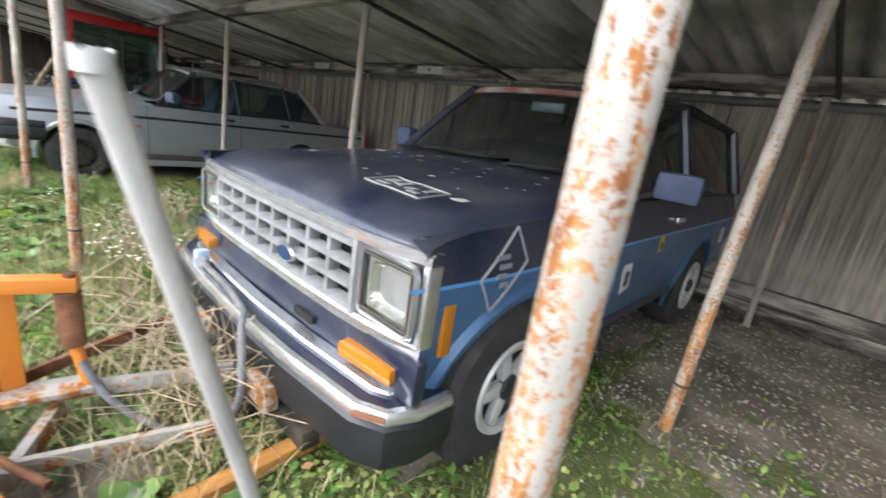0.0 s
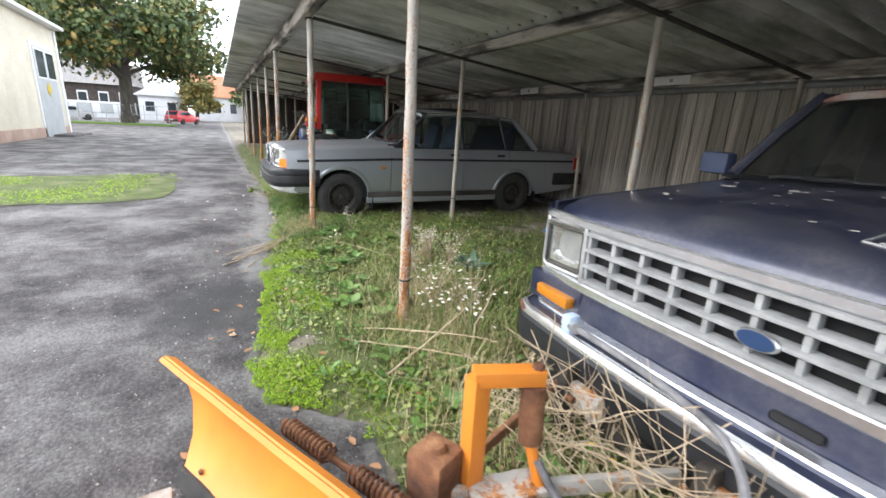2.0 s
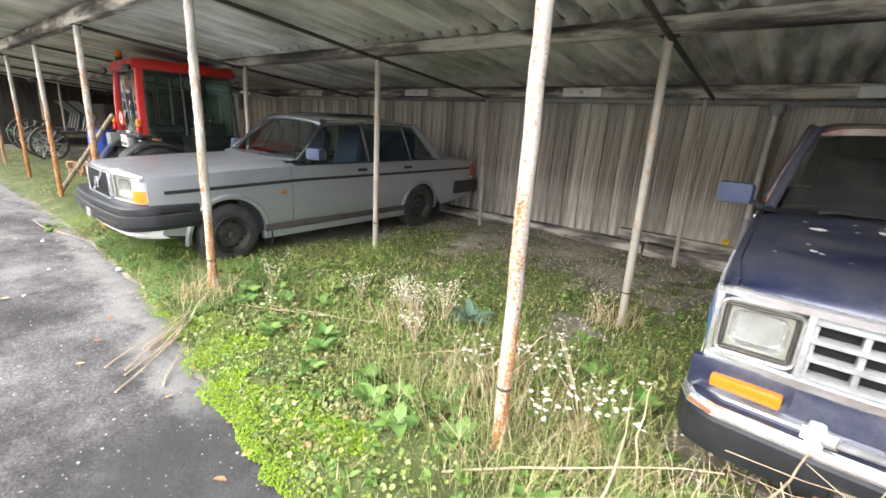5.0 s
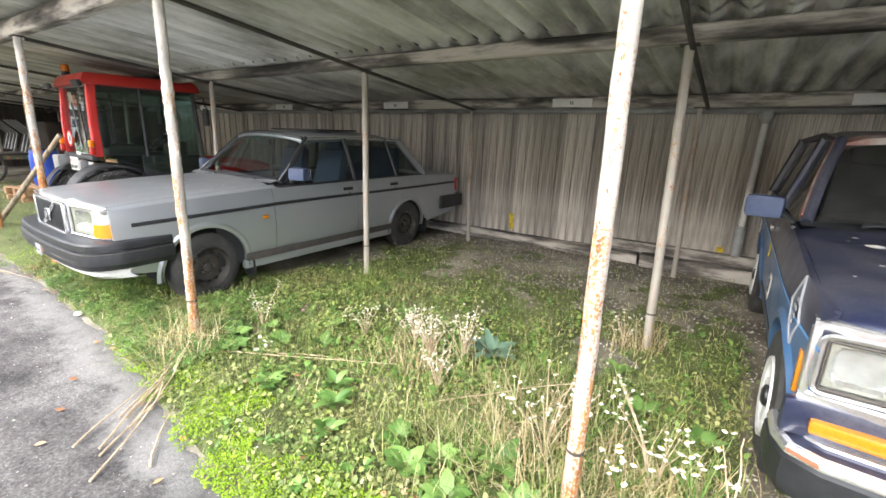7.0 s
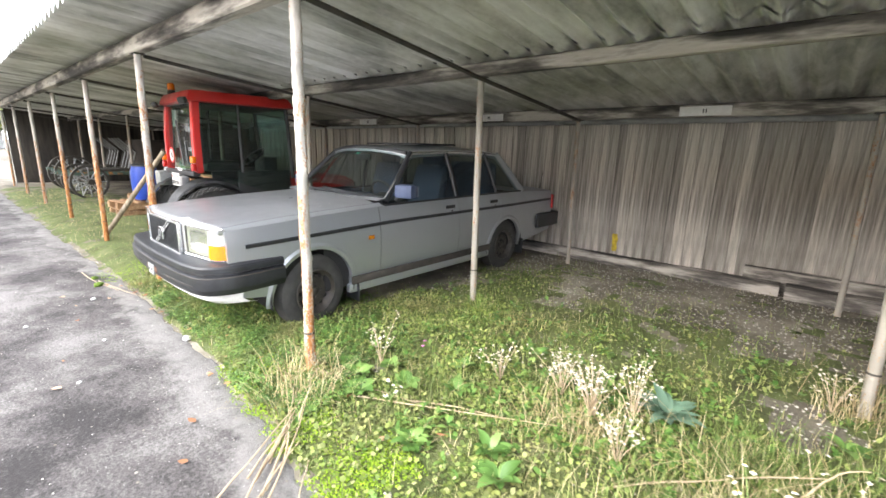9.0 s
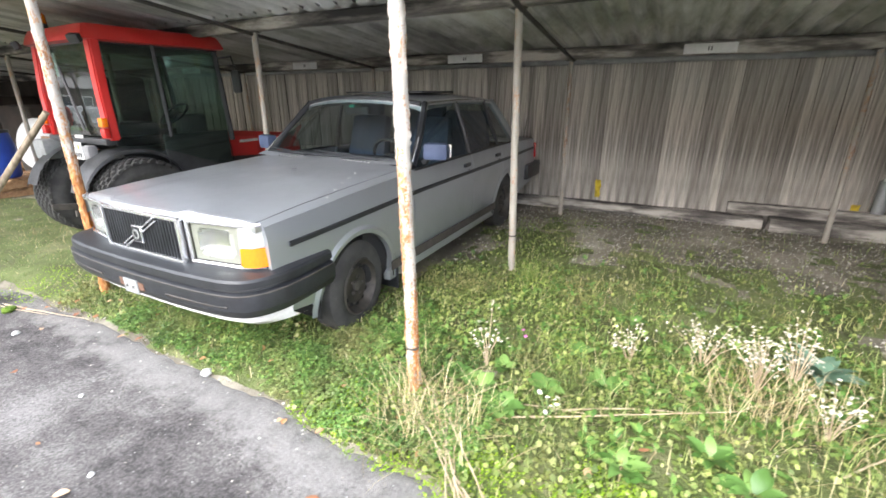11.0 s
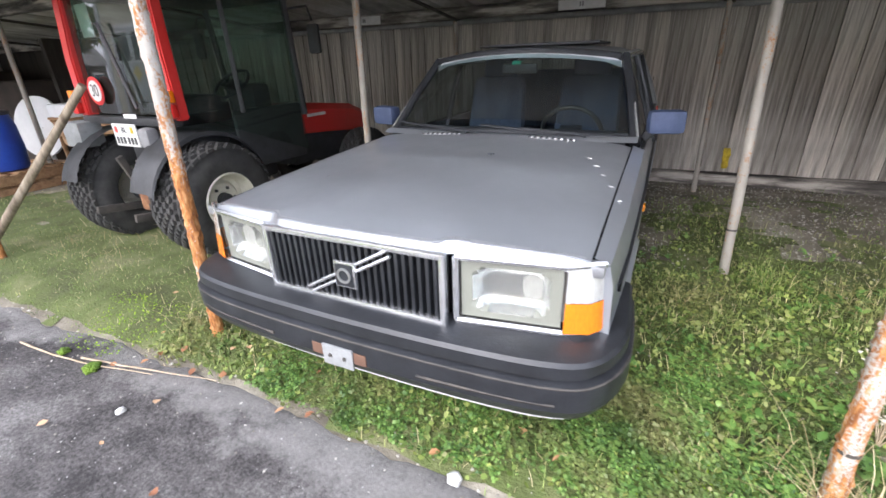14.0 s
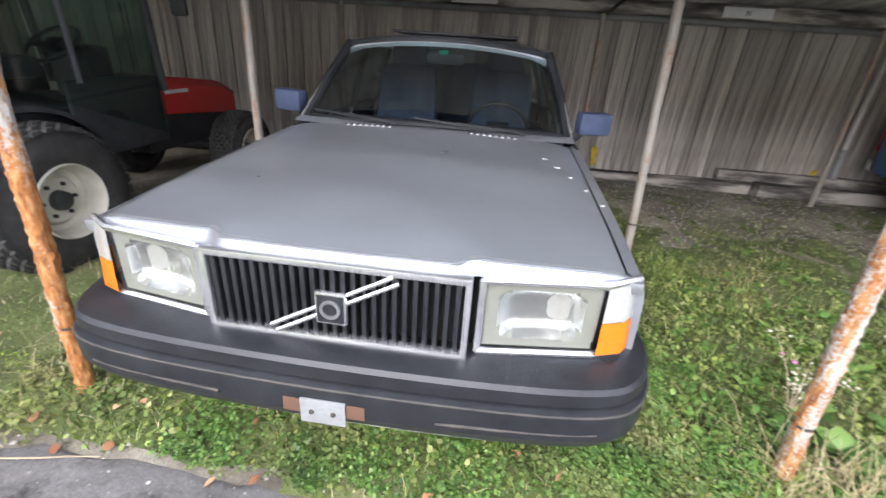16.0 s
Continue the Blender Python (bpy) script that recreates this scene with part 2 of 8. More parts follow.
def plate(bm, outline, depth, ax):
    """A flat plate: an outline of points, thickened by depth along ax."""
    a = [bm.verts.new(p) for p in outline]
    b = [bm.verts.new(Vector(p) + Vector(ax) * depth) for p in outline]
    bm.faces.new(a[::-1])
    bm.faces.new(b)
    for i in range(len(a)):
        j = (i + 1) % len(a)
        bm.faces.new((a[i], a[j], b[j], b[i]))
    return bm


def lerp(a, b, t):
    return a + (b - a) * t


def table(x, pts):
    """Piecewise-linear reading of pts at x."""
    if x <= pts[0][0]:
        return pts[0][1]
    for (a, u), (b, v) in zip(pts, pts[1:]):
        if x <= b:
            return lerp(u, v, (x - a) / (b - a))
    return pts[-1][1]


rng = random.Random(7)


def wobble(x, y, s=1.0):
    return noise.noise(Vector((x * s, y * s, 3.7)))

# ---- ground, yard and shed ----
def asphalt_edge(x):
    base = table(x, [(-30, 0.5), (-10.5, 0.5), (-8, 0.52), (-6.3, 0.47), (-5.3, 0.33), (-4.4, 0.19), (-3.6, 0.13), (-3.0, 0.03), (-2.6, 0.08), (-2.3, 0.42), (-1.0, 0.4), (4, 0.45)])
    return base + 0.05 * wobble(x, 0, 2.3) + 0.03 * wobble(x, 5, 9)


def ground_z(x, y):
    e = asphalt_edge(x)
    if y < e - 0.08 or abs(x) > 45:
        return -0.03
    up = min(1, (y - e + 0.08) / 0.3)
    h = table(y, [(0.0, 0.03), (0.8, 0.05), (2.6, 0.02), (4.7, -0.01), (5.5, -0.06), (9, -0.06)])
    return lerp(-0.03, h, up) + 0.012 * wobble(x, y, 2.0) * up


bm = bmesh.new()
gx = [-900, -300, -120, -60] + [-40 + 2 * i for i in range(8)] + [-24 + 0.16 * i for i in range(176)] + [4.6, 6, 10, 20, 60, 300, 900]
gy = [-900, -300, -100, -40, -15, -6, -2, -0.6] + [-0.4 + 0.13 * i for i in range(47)] + [5.9, 7, 12, 40, 120, 300, 900]
grid_surface(bm, [[(x, y, ground_z(x, y)) for x in gx] for y in gy])
for f in bm.faces:
    f.smooth = True
solo("ground", bm, soil, "brown soil and gravel with trodden litter", "ground", kind="structure")

# asphalt of the yard, with a ragged, crumbling edge
bm = bmesh.new()
xs = [-120, -60, -40, -30] + [-24 + 0.07 * i for i in range(408)] + [5, 8, 14, 40]
rows = []
OFFS = (0.0, -0.03, -0.15, -0.3, -0.5, -0.75, -1.2, -3.0, -7.0, -15.0, -40.0)
for k, off in enumerate(OFFS):
    rows.append([(x, asphalt_edge(x) + off + (0.035 * wobble(x, 1, 12) if k == 0 else 0), (-0.014 if k == 0 else 0.0)) for x in xs])
grid_surface(bm, rows)
road = solo("road", bm, asphalt, "grey worn asphalt yard with a crumbling edge", "asphalt", kind="structure")
dust = road.data.attributes.new("dust", "FLOAT", "POINT")
for k, off in enumerate(OFFS):
    for i, x in enumerate(xs):
        wide = table(x, [(-9.0, 0.22), (-6.0, 0.34), (-4.6, 0.3), (-3.8, 0.08)]) + 0.12 * wobble(x, 2, 1.3)
        dust.data[k * len(xs) + i].value = max(0.0, min(1.0, 1.5 + off / max(wide, 0.05)))

FRONT = [(2.5, 0.8), (-0.13, 0.85), (-3.0, 0.82), (-5.645, 0.785), (-8.335, 0.765), (-10.91, 0.87), (-13.55, 0.92), (-16.2, 0.92), (-18.85, 0.92), (-21.5, 0.92)]
MID = [2.4, -0.26, -3.03, -5.753, -8.49, -11.1, -13.7, -16.3, -19.0, -21.6]
REAR = [2.4, -0.3, -3.08, -5.76, -8.5, -11.1, -13.7, -16.3, -19.0, -21.6]
ROOF_X = (-23.0, 3.6)


def roof_z(y):
    return table(y, [(0.25, 2.42), (0.8, 2.37), (2.65, 2.17), (4.7, 1.965), (5.75, 1.87)])


def post(x, y, xt, yt, top, r, mat, label, group, bits=True, flake=0.0):
    """A scaffold pipe with a collar, standing in the ground."""
    b = ground_z(x, y) - 0.04
    th = thing("steel_post", pose(x, y, b), label, "post", group)
    d = Vector((xt - x, yt - y, top - b))
    k = 9 if not flake else 150
    pts = [d * (i / k) + Vector((0.004 * wobble(9 * i / k, x), 0.004 * wobble(9 * i / k, y, 2), 0)) for i in range(k + 1)]
    bm = tubed(pts, r, 14 if not flake else 22)
    if flake:
        # swollen paint flakes standing off the pipe
        for v in bm.verts:
            z = v.co.z
            off = Vector((v.co.x - d.x * z / d.z, v.co.y - d.y * z / d.z, 0))
            lift = max(0.0, wobble(math.atan2(off.y, off.x) * 3.5 + x, z * 48) + 0.5 * wobble(math.atan2(off.y, off.x) * 1.2, z * 5 + x) - 0.05) * flake
            v.co += off.normalized() * lift
    part("pipe", bm, mat, th)
    if bits:
        for f in (0.13 + 0.05 * rng.random(),):
            p = d * f
            part("joint", tubed([p - d.normalized() * 0.006, p + d.normalized() * 0.006], r * 1.08, 14), dark_steel, th)
    part("cap_plate", boxed(d + Vector((0, 0, 0.004)), (0.11, 0.09, 0.008), 0.002), dark_steel, th)
    return th


for i, (x, y) in enumerate(FRONT):
    mat = (post_paint, post_rusty)[i in (4, 6, 5)]
    post(x, y, x + {2: -0.005, 3: -0.06, 4: 0.09}.get(i, 0.02), y + (0.05 if i == 3 else 0.02), 2.195, 0.03, mat, "white-painted steel pipe post, flaking and streaked with rust", "front posts of the shed", flake={3: 0.011, 4: 0.010, 2: 0.0025, 1: 0.0015}.get(i, 0.004))
for i, x in enumerate(MID):
    lean = {1: 0.05, 2: -0.04, 3: -0.065}.get(i, 0.0)
    post(x - lean * 0.5, 2.58 if i in (1, 2, 3) else 2.62, x + lean * 0.5, 2.66, 2.035, 0.03, post_grey if i != 1 else post_paint, "thin grey-white steel pipe post, weathered", "middle posts of the shed")
for i, x in enumerate(REAR):
    post(x, 4.72, x - 0.02, 4.70, 1.80, 0.026, post_grey, "thin grey pipe post standing before the fence", "rear posts of the shed", False)


def beam(name, y, z0, z1, w, label):
    """A long sawn timber with an uneven, split outline."""
    bm = bmesh.new()
    n = 90
    rings = []
    for i in range(n + 1):
        x = lerp(ROOF_X[0] + 0.2, ROOF_X[1] - 0.2, i / n)
        j = [0.008 * wobble(x, k, 1.7) + 0.005 * wobble(x, k + 9, 6) for k in range(4)]
        prof = [(y - w / 2 + j[0], z0 + j[1]), (y + w / 2 + j[2], z0 + j[3]), (y + w / 2 + j[1], z1), (y - w / 2 + j[3], z1)]
        c = 0.012
        pts = []
        for a in range(4):
            p, q, s = Vector(prof[a - 1]), Vector(prof[a]), Vector(prof[(a + 1) % 4])
            pts += [q + (p - q).normalized() * c, q + (s - q).normalized() * c]
        rings.append([bm.verts.new((x, u, v)) for u, v in pts])
    skin(bm, rings)
    solo(name, bm, old_wood, label, "beam", kind="structure")


beam("beam_front", 0.80, 2.205, 2.34, 0.11, "grey weathered timber front beam on pipe posts")
beam("beam_middle", 2.66, 2.045, 2.15, 0.11, "split grey and black weathered timber middle beam")
beam("beam_rear", 4.74, 1.81, 1.94, 0.10, "dark weathered timber rear beam carrying number plates")

# dark cross bars from front to rear at each row of posts
for i, x in enumerate(MID):
    xa = FRONT[i][0]
    bm = bmesh.new()
    pts = [(lerp(xa, x, 0.0), 0.86, 2.20), (x, 2.60, 2.025), (x, 4.68, 1.80)]
    tube(bm, [Vector(p) for p in pts], 0.019, 6)
    solo("cross_bar", bm, dark_steel, "dark thin steel bar bracing the shed roof", "roof bar", "roof bars", m=None)

# corrugated fibre-cement roof in two courses, lapped over the middle beam
bm = bmesh.new()
PITCH, AMP = 0.19, 0.031
for (y0, y1, lift) in ((0.25, 2.80, 0.016), (2.52, 5.75, 0.0)):
    n = int((ROOF_X[1] - ROOF_X[0]) / PITCH * 8)
    ys = [lerp(y0, y1, k / 6) for k in range(7)]
    for sgn in (0, 1):
        rows = []
        for y in ys:
            rows.append([(ROOF_X[0] + i * PITCH / 8, y + 0.004 * wobble(i // 42, y), roof_z(y) + lift + AMP * (1 + math.cos(i * math.pi / 4)) - 0.02 + 0.007 * sgn + 0.006 * wobble((i // 42) * 3.1, y)) for i in range(n + 1)])
        grid_surface(bm, rows)
solo("roof", bm, cement_sheet, "grey corrugated fibre-cement sheets, seen from beneath", "roof", kind="structure")

# ---- board fence closing the back ----
fence = thing("wall_back", pose(0, 5.44, 0), "weathered grey vertical board fence behind the shed", "fence", kind="structure")
variants = []
for k in range(10):
    bm = bmesh.new()
    w, h = 0.132 + 0.004 * (k % 3), 1.93 + 0.01 * (k % 4)
    rows = []
    for j in range(5):
        z = h * j / 4
        e = 0.003 * wobble(j, k * 3.3)
        rows.append([bm.verts.new(p) for p in ((-w / 2 + e, -0.010, z), (w / 2 + e, -0.010, z), (w / 2 + e, 0.012, z), (-w / 2 + e, 0.012, z))])
    skin(bm, rows)
    variants.append(link_mesh("board", bm, board_wood, False))
x, k = -15.5, 0
while x < 3.9:
    ob = new("board", variants[rng.randrange(10)])
    ob.parent = fence
    back = 0.022 if k % 2 else 0.0
    ob.matrix_basis = pose(x, back + rng.uniform(-0.004, 0.004), -0.10 + rng.uniform(-0.02, 0.02), 0, rng.uniform(-0.5, 0.5), rng.uniform(-1.0, 1.0))
    x += 0.118
    k += 1
# added dark sheet, hidden behind the boards, blocks sky light through the gaps
part("gap_blocker", boxed((-6, 0.10, 0.87), (20, 0.02, 1.95), 0.002), dark_steel, fence)
bm = boxed((-6, 0.052, 0.35), (20, 0.04, 0.09), 0.005)
part("rail", bm, board_wood, fence)
part("rail", boxed((-6, 0.052, 1.5), (20, 0.04, 0.09), 0.005), board_wood, fence)
for x, z0, z1 in ((-5.42, 0.10, 0.34), (-2.70, 0.05, 0.27)):
    bm = bmesh.new()
    pts = []
    for j in range(7):
        z = lerp(z0, z1, j / 6)
        pts.append([(x - 0.035 + 0.012 * wobble(j, x), -0.0155, z), (x + 0.035 + 0.012 * wobble(j, x + 4), -0.0155, z)])
    grid_surface(bm, pts)
    part("paint_mark", bm, yellow_paint, fence, "faded yellow paint stroke")

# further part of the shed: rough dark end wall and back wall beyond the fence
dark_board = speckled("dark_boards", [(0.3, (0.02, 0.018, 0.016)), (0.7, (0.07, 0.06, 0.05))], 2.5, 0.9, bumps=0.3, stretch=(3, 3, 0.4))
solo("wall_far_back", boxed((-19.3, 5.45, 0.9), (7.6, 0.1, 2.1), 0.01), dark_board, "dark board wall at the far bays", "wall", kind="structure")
solo("wall_side", boxed((3.7, 3.1, 1.0), (0.12, 4.9, 2.5), 0.01), board_wood, "plain weathered board wall closing the shed", "wall", kind="structure")

# timbers lying along the fence
def lying_timber(x0, x1, y0, y1, z, h, w, label):
    bm = bmesh.new()
    rings = []
    for i in range(25):
        t = i / 24
        x, y = lerp(x0, x1, t), lerp(y0, y1, t)
        j = [0.01 * wobble(x, q, 2.5) for q in range(4)]
        rings.append([bm.verts.new(p) for p in ((x, y - w / 2 + j[0], z), (x, y + w / 2, z), (x, y + w / 2 + j[1], z + h + j[2]), (x, y - w / 2 + j[3], z + h + j[1]))])
    skin(bm, rings)
    return solo("timber", bm, old_wood, label, "timber", "timbers along the fence")


lying_timber(-7.3, -3.55, 5.22, 5.2, -0.06, 0.15, 0.14, "long grey weathered timber lying along the fence")
lying_timber(-3.5, 0.6, 5.12, 5.16, -0.06, 0.17, 0.17, "thick grey weathered timber lying along the fence")
lying_timber(-3.9, 2.9, 5.32, 5.33, -0.06, 0.27, 0.1, "grey weathered timber standing on edge by the fence")
lying_timber(0.7, 3.3, 5.1, 5.1, -0.06, 0.13, 0.16, "grey weathered timber lying along the fence")

# gutter pipe and downpipe
gutter = thing("gutter", pose(0, 0, 0), "dull zinc gutter pipe along the fence top", "gutter")
part("pipe", tubed([(-15, 5.33, 1.835), (-8, 5.33, 1.83), (-3, 5.33, 1.82), (3.5, 5.33, 1.81)], 0.038, 14), zinc, gutter)
for i in range(14):
    x = -14.4 + 1.32 * i
    part("bracket", boxed((x, 5.36, 1.88), (0.02, 0.09, 0.1), 0.003), zinc, gutter)
part("funnel", lathe(bmesh.new(), [(0, 0.075), (0.05, 0.07), (0.12, 0.035)], (-2.52, 5.33, 1.80), (0, 0, -1), 18), zinc, gutter)
part("downpipe", tubed([(-2.52, 5.33, 1.70), (-2.53, 5.33, 1.1), (-2.54, 5.33, 0.55)], 0.033, 14), sign_white, gutter, "white plastic downpipe")
part("standpipe", tubed([(-2.54, 5.33, 0.56), (-2.54, 5.33, -0.05)], 0.055, 16), zinc, gutter, "wider grey standpipe")

# number plates on the rear beam
for i, x in enumerate((1.05, -1.72, -4.42, -7.1, -9.75, -12.4, -15.0)):
    th = thing("number_sign", pose(x, 4.68, 1.868, 0, rng.uniform(-1, 1), 0), "small white bay number plate on the rear beam", "sign", "bay numbers")
    part("board", boxed((0, 0, 0), (0.47, 0.012, 0.095), 0.003), sign_white, th)
    for dx in (-0.012, 0.014):
        part("mark", boxed((dx, -0.0075, 0), (0.012, 0.003, 0.04)), ink, th)

# ---- vehicle materials and kit ----
def car_paint(name, color, rough=0.3, metal=0.6, dust=0.35, coat=0.5, dust_color=(0.33, 0.32, 0.29)):
    m = material(name, color, rough, metal)
    big = noise_tex(m, 3.5, 6, 0.65)
    fine = noise_tex(m, 60, 4, 0.7)
    d = mix(m, 1.0, ramp(m, big, [(0.35, grey(0)), (0.75, grey(dust))]), ramp(m, fine, [(0.3, grey(0.5)), (0.7, grey(1))]), "MULTIPLY")
    feed(m, "Base Color", mix(m, d, color, dust_color))
    feed(m, "Roughness", ramp(m, big, [(0.3, grey(rough)), (0.8, grey(min(1, rough + 0.3)))]))
    m.node_tree.nodes["Principled BSDF"].inputs["Coat Weight"].default_value = coat
    m.node_tree.nodes["Principled BSDF"].inputs["Coat Roughness"].default_value = 0.12
    return m


def pane_glass(name, tint, gloss=0.03, dirt=0.06):
    m = bpy.data.materials.new(name)
    m.use_nodes = True
    n, l = m.node_tree.nodes, m.node_tree.links
    n.remove(n["Principled BSDF"])
    tr, gl, df = n.new("ShaderNodeBsdfTransparent"), n.new("ShaderNodeBsdfGlossy"), n.new("ShaderNodeBsdfDiffuse")
    tr.inputs[0].default_value = (*tint, 1)
    gl.inputs["Roughness"].default_value = gloss
    df.inputs[0].default_value = (0.35, 0.34, 0.31, 1)
    lw, pw, ad = n.new("ShaderNodeLayerWeight"), n.new("ShaderNodeMath"), n.new("ShaderNodeMath")
    lw.inputs[0].default_value = 0.5
    pw.operation, pw.inputs[1].default_value = "POWER", 4.0
    ad.operation, ad.inputs[1].default_value = "MULTIPLY_ADD", 0.9
    ad.inputs[2].default_value = 0.05
    l.new(lw.outputs["Facing"], pw.inputs[0])
    l.new(pw.outputs[0], ad.inputs[0])
    a, b = n.new("ShaderNodeMixShader"), n.new("ShaderNodeMixShader")
    dust = ramp(m, noise_tex(m, 6, 6, 0.7), [(0.35, grey(dirt * 0.3)), (0.75, grey(dirt * 2))])
    l.new(dust, a.inputs[0])
    l.new(tr.outputs[0], a.inputs[1])
    l.new(df.outputs[0], a.inputs[2])
    l.new(ad.outputs[0], b.inputs[0])
    l.new(a.outputs[0], b.inputs[1])
    l.new(gl.outputs[0], b.inputs[2])
    l.new(b.outputs[0], n["Material Output"].inputs[0])
    return m


silver = car_paint("silver_paint", (0.43, 0.455, 0.49), 0.27, 0.7, 0.10, dust_color=(0.46, 0.46, 0.45))
navy = car_paint("navy_paint", (0.012, 0.018, 0.05), 0.35, 0.3, 0.30)
blue = car_paint("blue_paint", (0.045, 0.13, 0.28), 0.35, 0.3, 0.22)
light_blue = material("pinstripe_blue", (0.10, 0.30, 0.62), 0.4)
chrome = speckled("chrome", [(0.3, (0.62, 0.63, 0.64)), (0.7, (0.82, 0.83, 0.84))], 12, 0.24, 0.85, bumps=0.02)
bright_metal = speckled("anodised_metal", [(0.3, (0.48, 0.49, 0.5)), (0.7, (0.68, 0.69, 0.70))], 18, 0.35, 0.9, bumps=0.03)
lip_metal = speckled("bright_lip", [(0.3, (0.40, 0.42, 0.44)), (0.7, (0.52, 0.53, 0.55))], 14, 0.3, 0.8, bumps=0.02)
grille_grey = speckled("grille_plastic", [(0.3, (0.22, 0.23, 0.23)), (0.7, (0.36, 0.37, 0.37))], 14, 0.5, 0.2, bumps=0.05)
black_plastic = speckled("black_plastic", [(0.3, (0.010, 0.011, 0.013)), (0.7, (0.024, 0.026, 0.030))], 8, 0.42, bumps=0.12)
rubber = speckled("tyre_rubber", [(0.3, (0.022, 0.022, 0.022)), (0.7, (0.055, 0.053, 0.05))], 9, 0.85, bumps=0.2)
black_steel = speckled("black_rim_steel", [(0.3, (0.02, 0.019, 0.018)), (0.7, (0.07, 0.06, 0.05))], 12, 0.6, 0.3, bumps=0.1)
alloy = speckled("rim_alloy", [(0.3, (0.46, 0.46, 0.45)), (0.7, (0.64, 0.64, 0.62))], 10, 0.4, 0.15, bumps=0.05)
cream_rim = speckled("cream_rim", [(0.3, (0.50, 0.47, 0.38)), (0.7, (0.68, 0.65, 0.55))], 8, 0.5, bumps=0.05)
# near-black colour that paints shade into wells, tubs, holes and behind grilles
shadow_lining = material("painted_shade_lining", (0.012, 0.012, 0.013), 0.9)
seat_cloth = speckled("seat_cloth", [(0.3, (0.022, 0.035, 0.06)), (0.7, (0.05, 0.07, 0.11))], 30, 0.95, bumps=0.2)
dash_vinyl = speckled("dash_vinyl", [(0.3, (0.025, 0.028, 0.033)), (0.7, (0.05, 0.055, 0.06))], 20, 0.7, bumps=0.1)
mirror_glass = material("mirror", (0.85, 0.86, 0.87), 0.03, 1.0)
blue_plastic = speckled("blue_grey_plastic", [(0.3, (0.03, 0.045, 0.09)), (0.7, (0.055, 0.075, 0.14))], 10, 0.65, bumps=0.05)
car_glass = pane_glass("car_glass", (0.52, 0.60, 0.60), dirt=0.025)
dark_glass = pane_glass("dark_glass", (0.30, 0.36, 0.38), dirt=0.05)
lamp_glass = pane_glass("lamp_glass", (0.93, 0.94, 0.92), 0.06, 0.05)
reflector = material("reflector", (0.62, 0.63, 0.62), 0.26, 0.92)
bump(reflector, noise_tex(reflector, 45, 2, 0.5, (3, 1, 0.6)), 0.5, 0.006)
lamp_border = material("lamp_border", (0.27, 0.275, 0.24), 0.5)


def lens(name, color):
    m = material(name, color, 0.25)
    rib = noise_tex(m, 60, 2, 0.5, (5, 1, 1))
    b = m.node_tree.nodes["Principled BSDF"]
    b.inputs["Coat Weight"].default_value = 0.6
    b.inputs["Subsurface Weight"].default_value = 0.0
    feed(m, "Base Color", mix(m, 0.35, color, ramp(m, rib, [(0.3, grey(0.4)), (0.7, grey(0.7))]), "OVERLAY"))
    bump(m, rib, 0.3, 0.003)
    return m


amber = lens("amber_lens", (0.80, 0.19, 0.005))
amber_dull = lens("dull_amber_lens", (0.46, 0.17, 0.01))
white_lens = lens("white_lens", (0.40, 0.40, 0.38))
red_lens = lens("red_lens", (0.5, 0.02, 0.015))


def side_panel(bm, side, y0, y1, zlo, zhi, hw, ny=24, nz=8, lip=0.025):
    """One flank panel between two stations, lower and upper edge given along y, with edges turned inward."""
    rows = []
    for i in range(ny + 1):
        y = lerp(y0, y1, i / ny)
        a, b = zlo(y), zhi(y)
        col = [(side * (hw(y, a) - lip), y, a)]
        for k in range(nz + 1):
            z = lerp(a, b, k / nz)
            col.append((side * hw(y, z), y, z))
        col.append((side * (hw(y, b) - lip), y, b))
        rows.append(col)
    for e, y in ((0, y0), (-1, y1)):
        ins = [(side * (abs(p[0]) - lip), p[1], p[2]) for p in rows[e]]
        rows.insert(0, ins) if e == 0 else rows.append(ins)
    grid_surface(bm, rows)
    return bm


def arch(y, c, zc, r, base):
    """Lower edge of a flank with a wheel opening."""
    d = abs(y - c)
    return max(base, zc + math.sqrt(max(0, r * r - d * d))) if d < r else base


def arch_trim(side, c, zc, r, hw, a0=-8, a1=188, w=0.045, out=0.012):
    """A rolled lip round a wheel opening."""
    bm = bmesh.new()
    rows = []
    for i in range(29):
        a = radians(lerp(a0, a1, i / 28))
        row = []
        for rr, o in ((r - 0.004, -0.03), (r - 0.004, out), (r + w * 0.5, out + 0.004), (r + w, 0.001)):
            y, z = c + rr * math.cos(a), zc + rr * math.sin(a)
            row.append((side * (hw(y, z) + o), y, z))
        rows.append(row)
    grid_surface(bm, rows)
    return bm


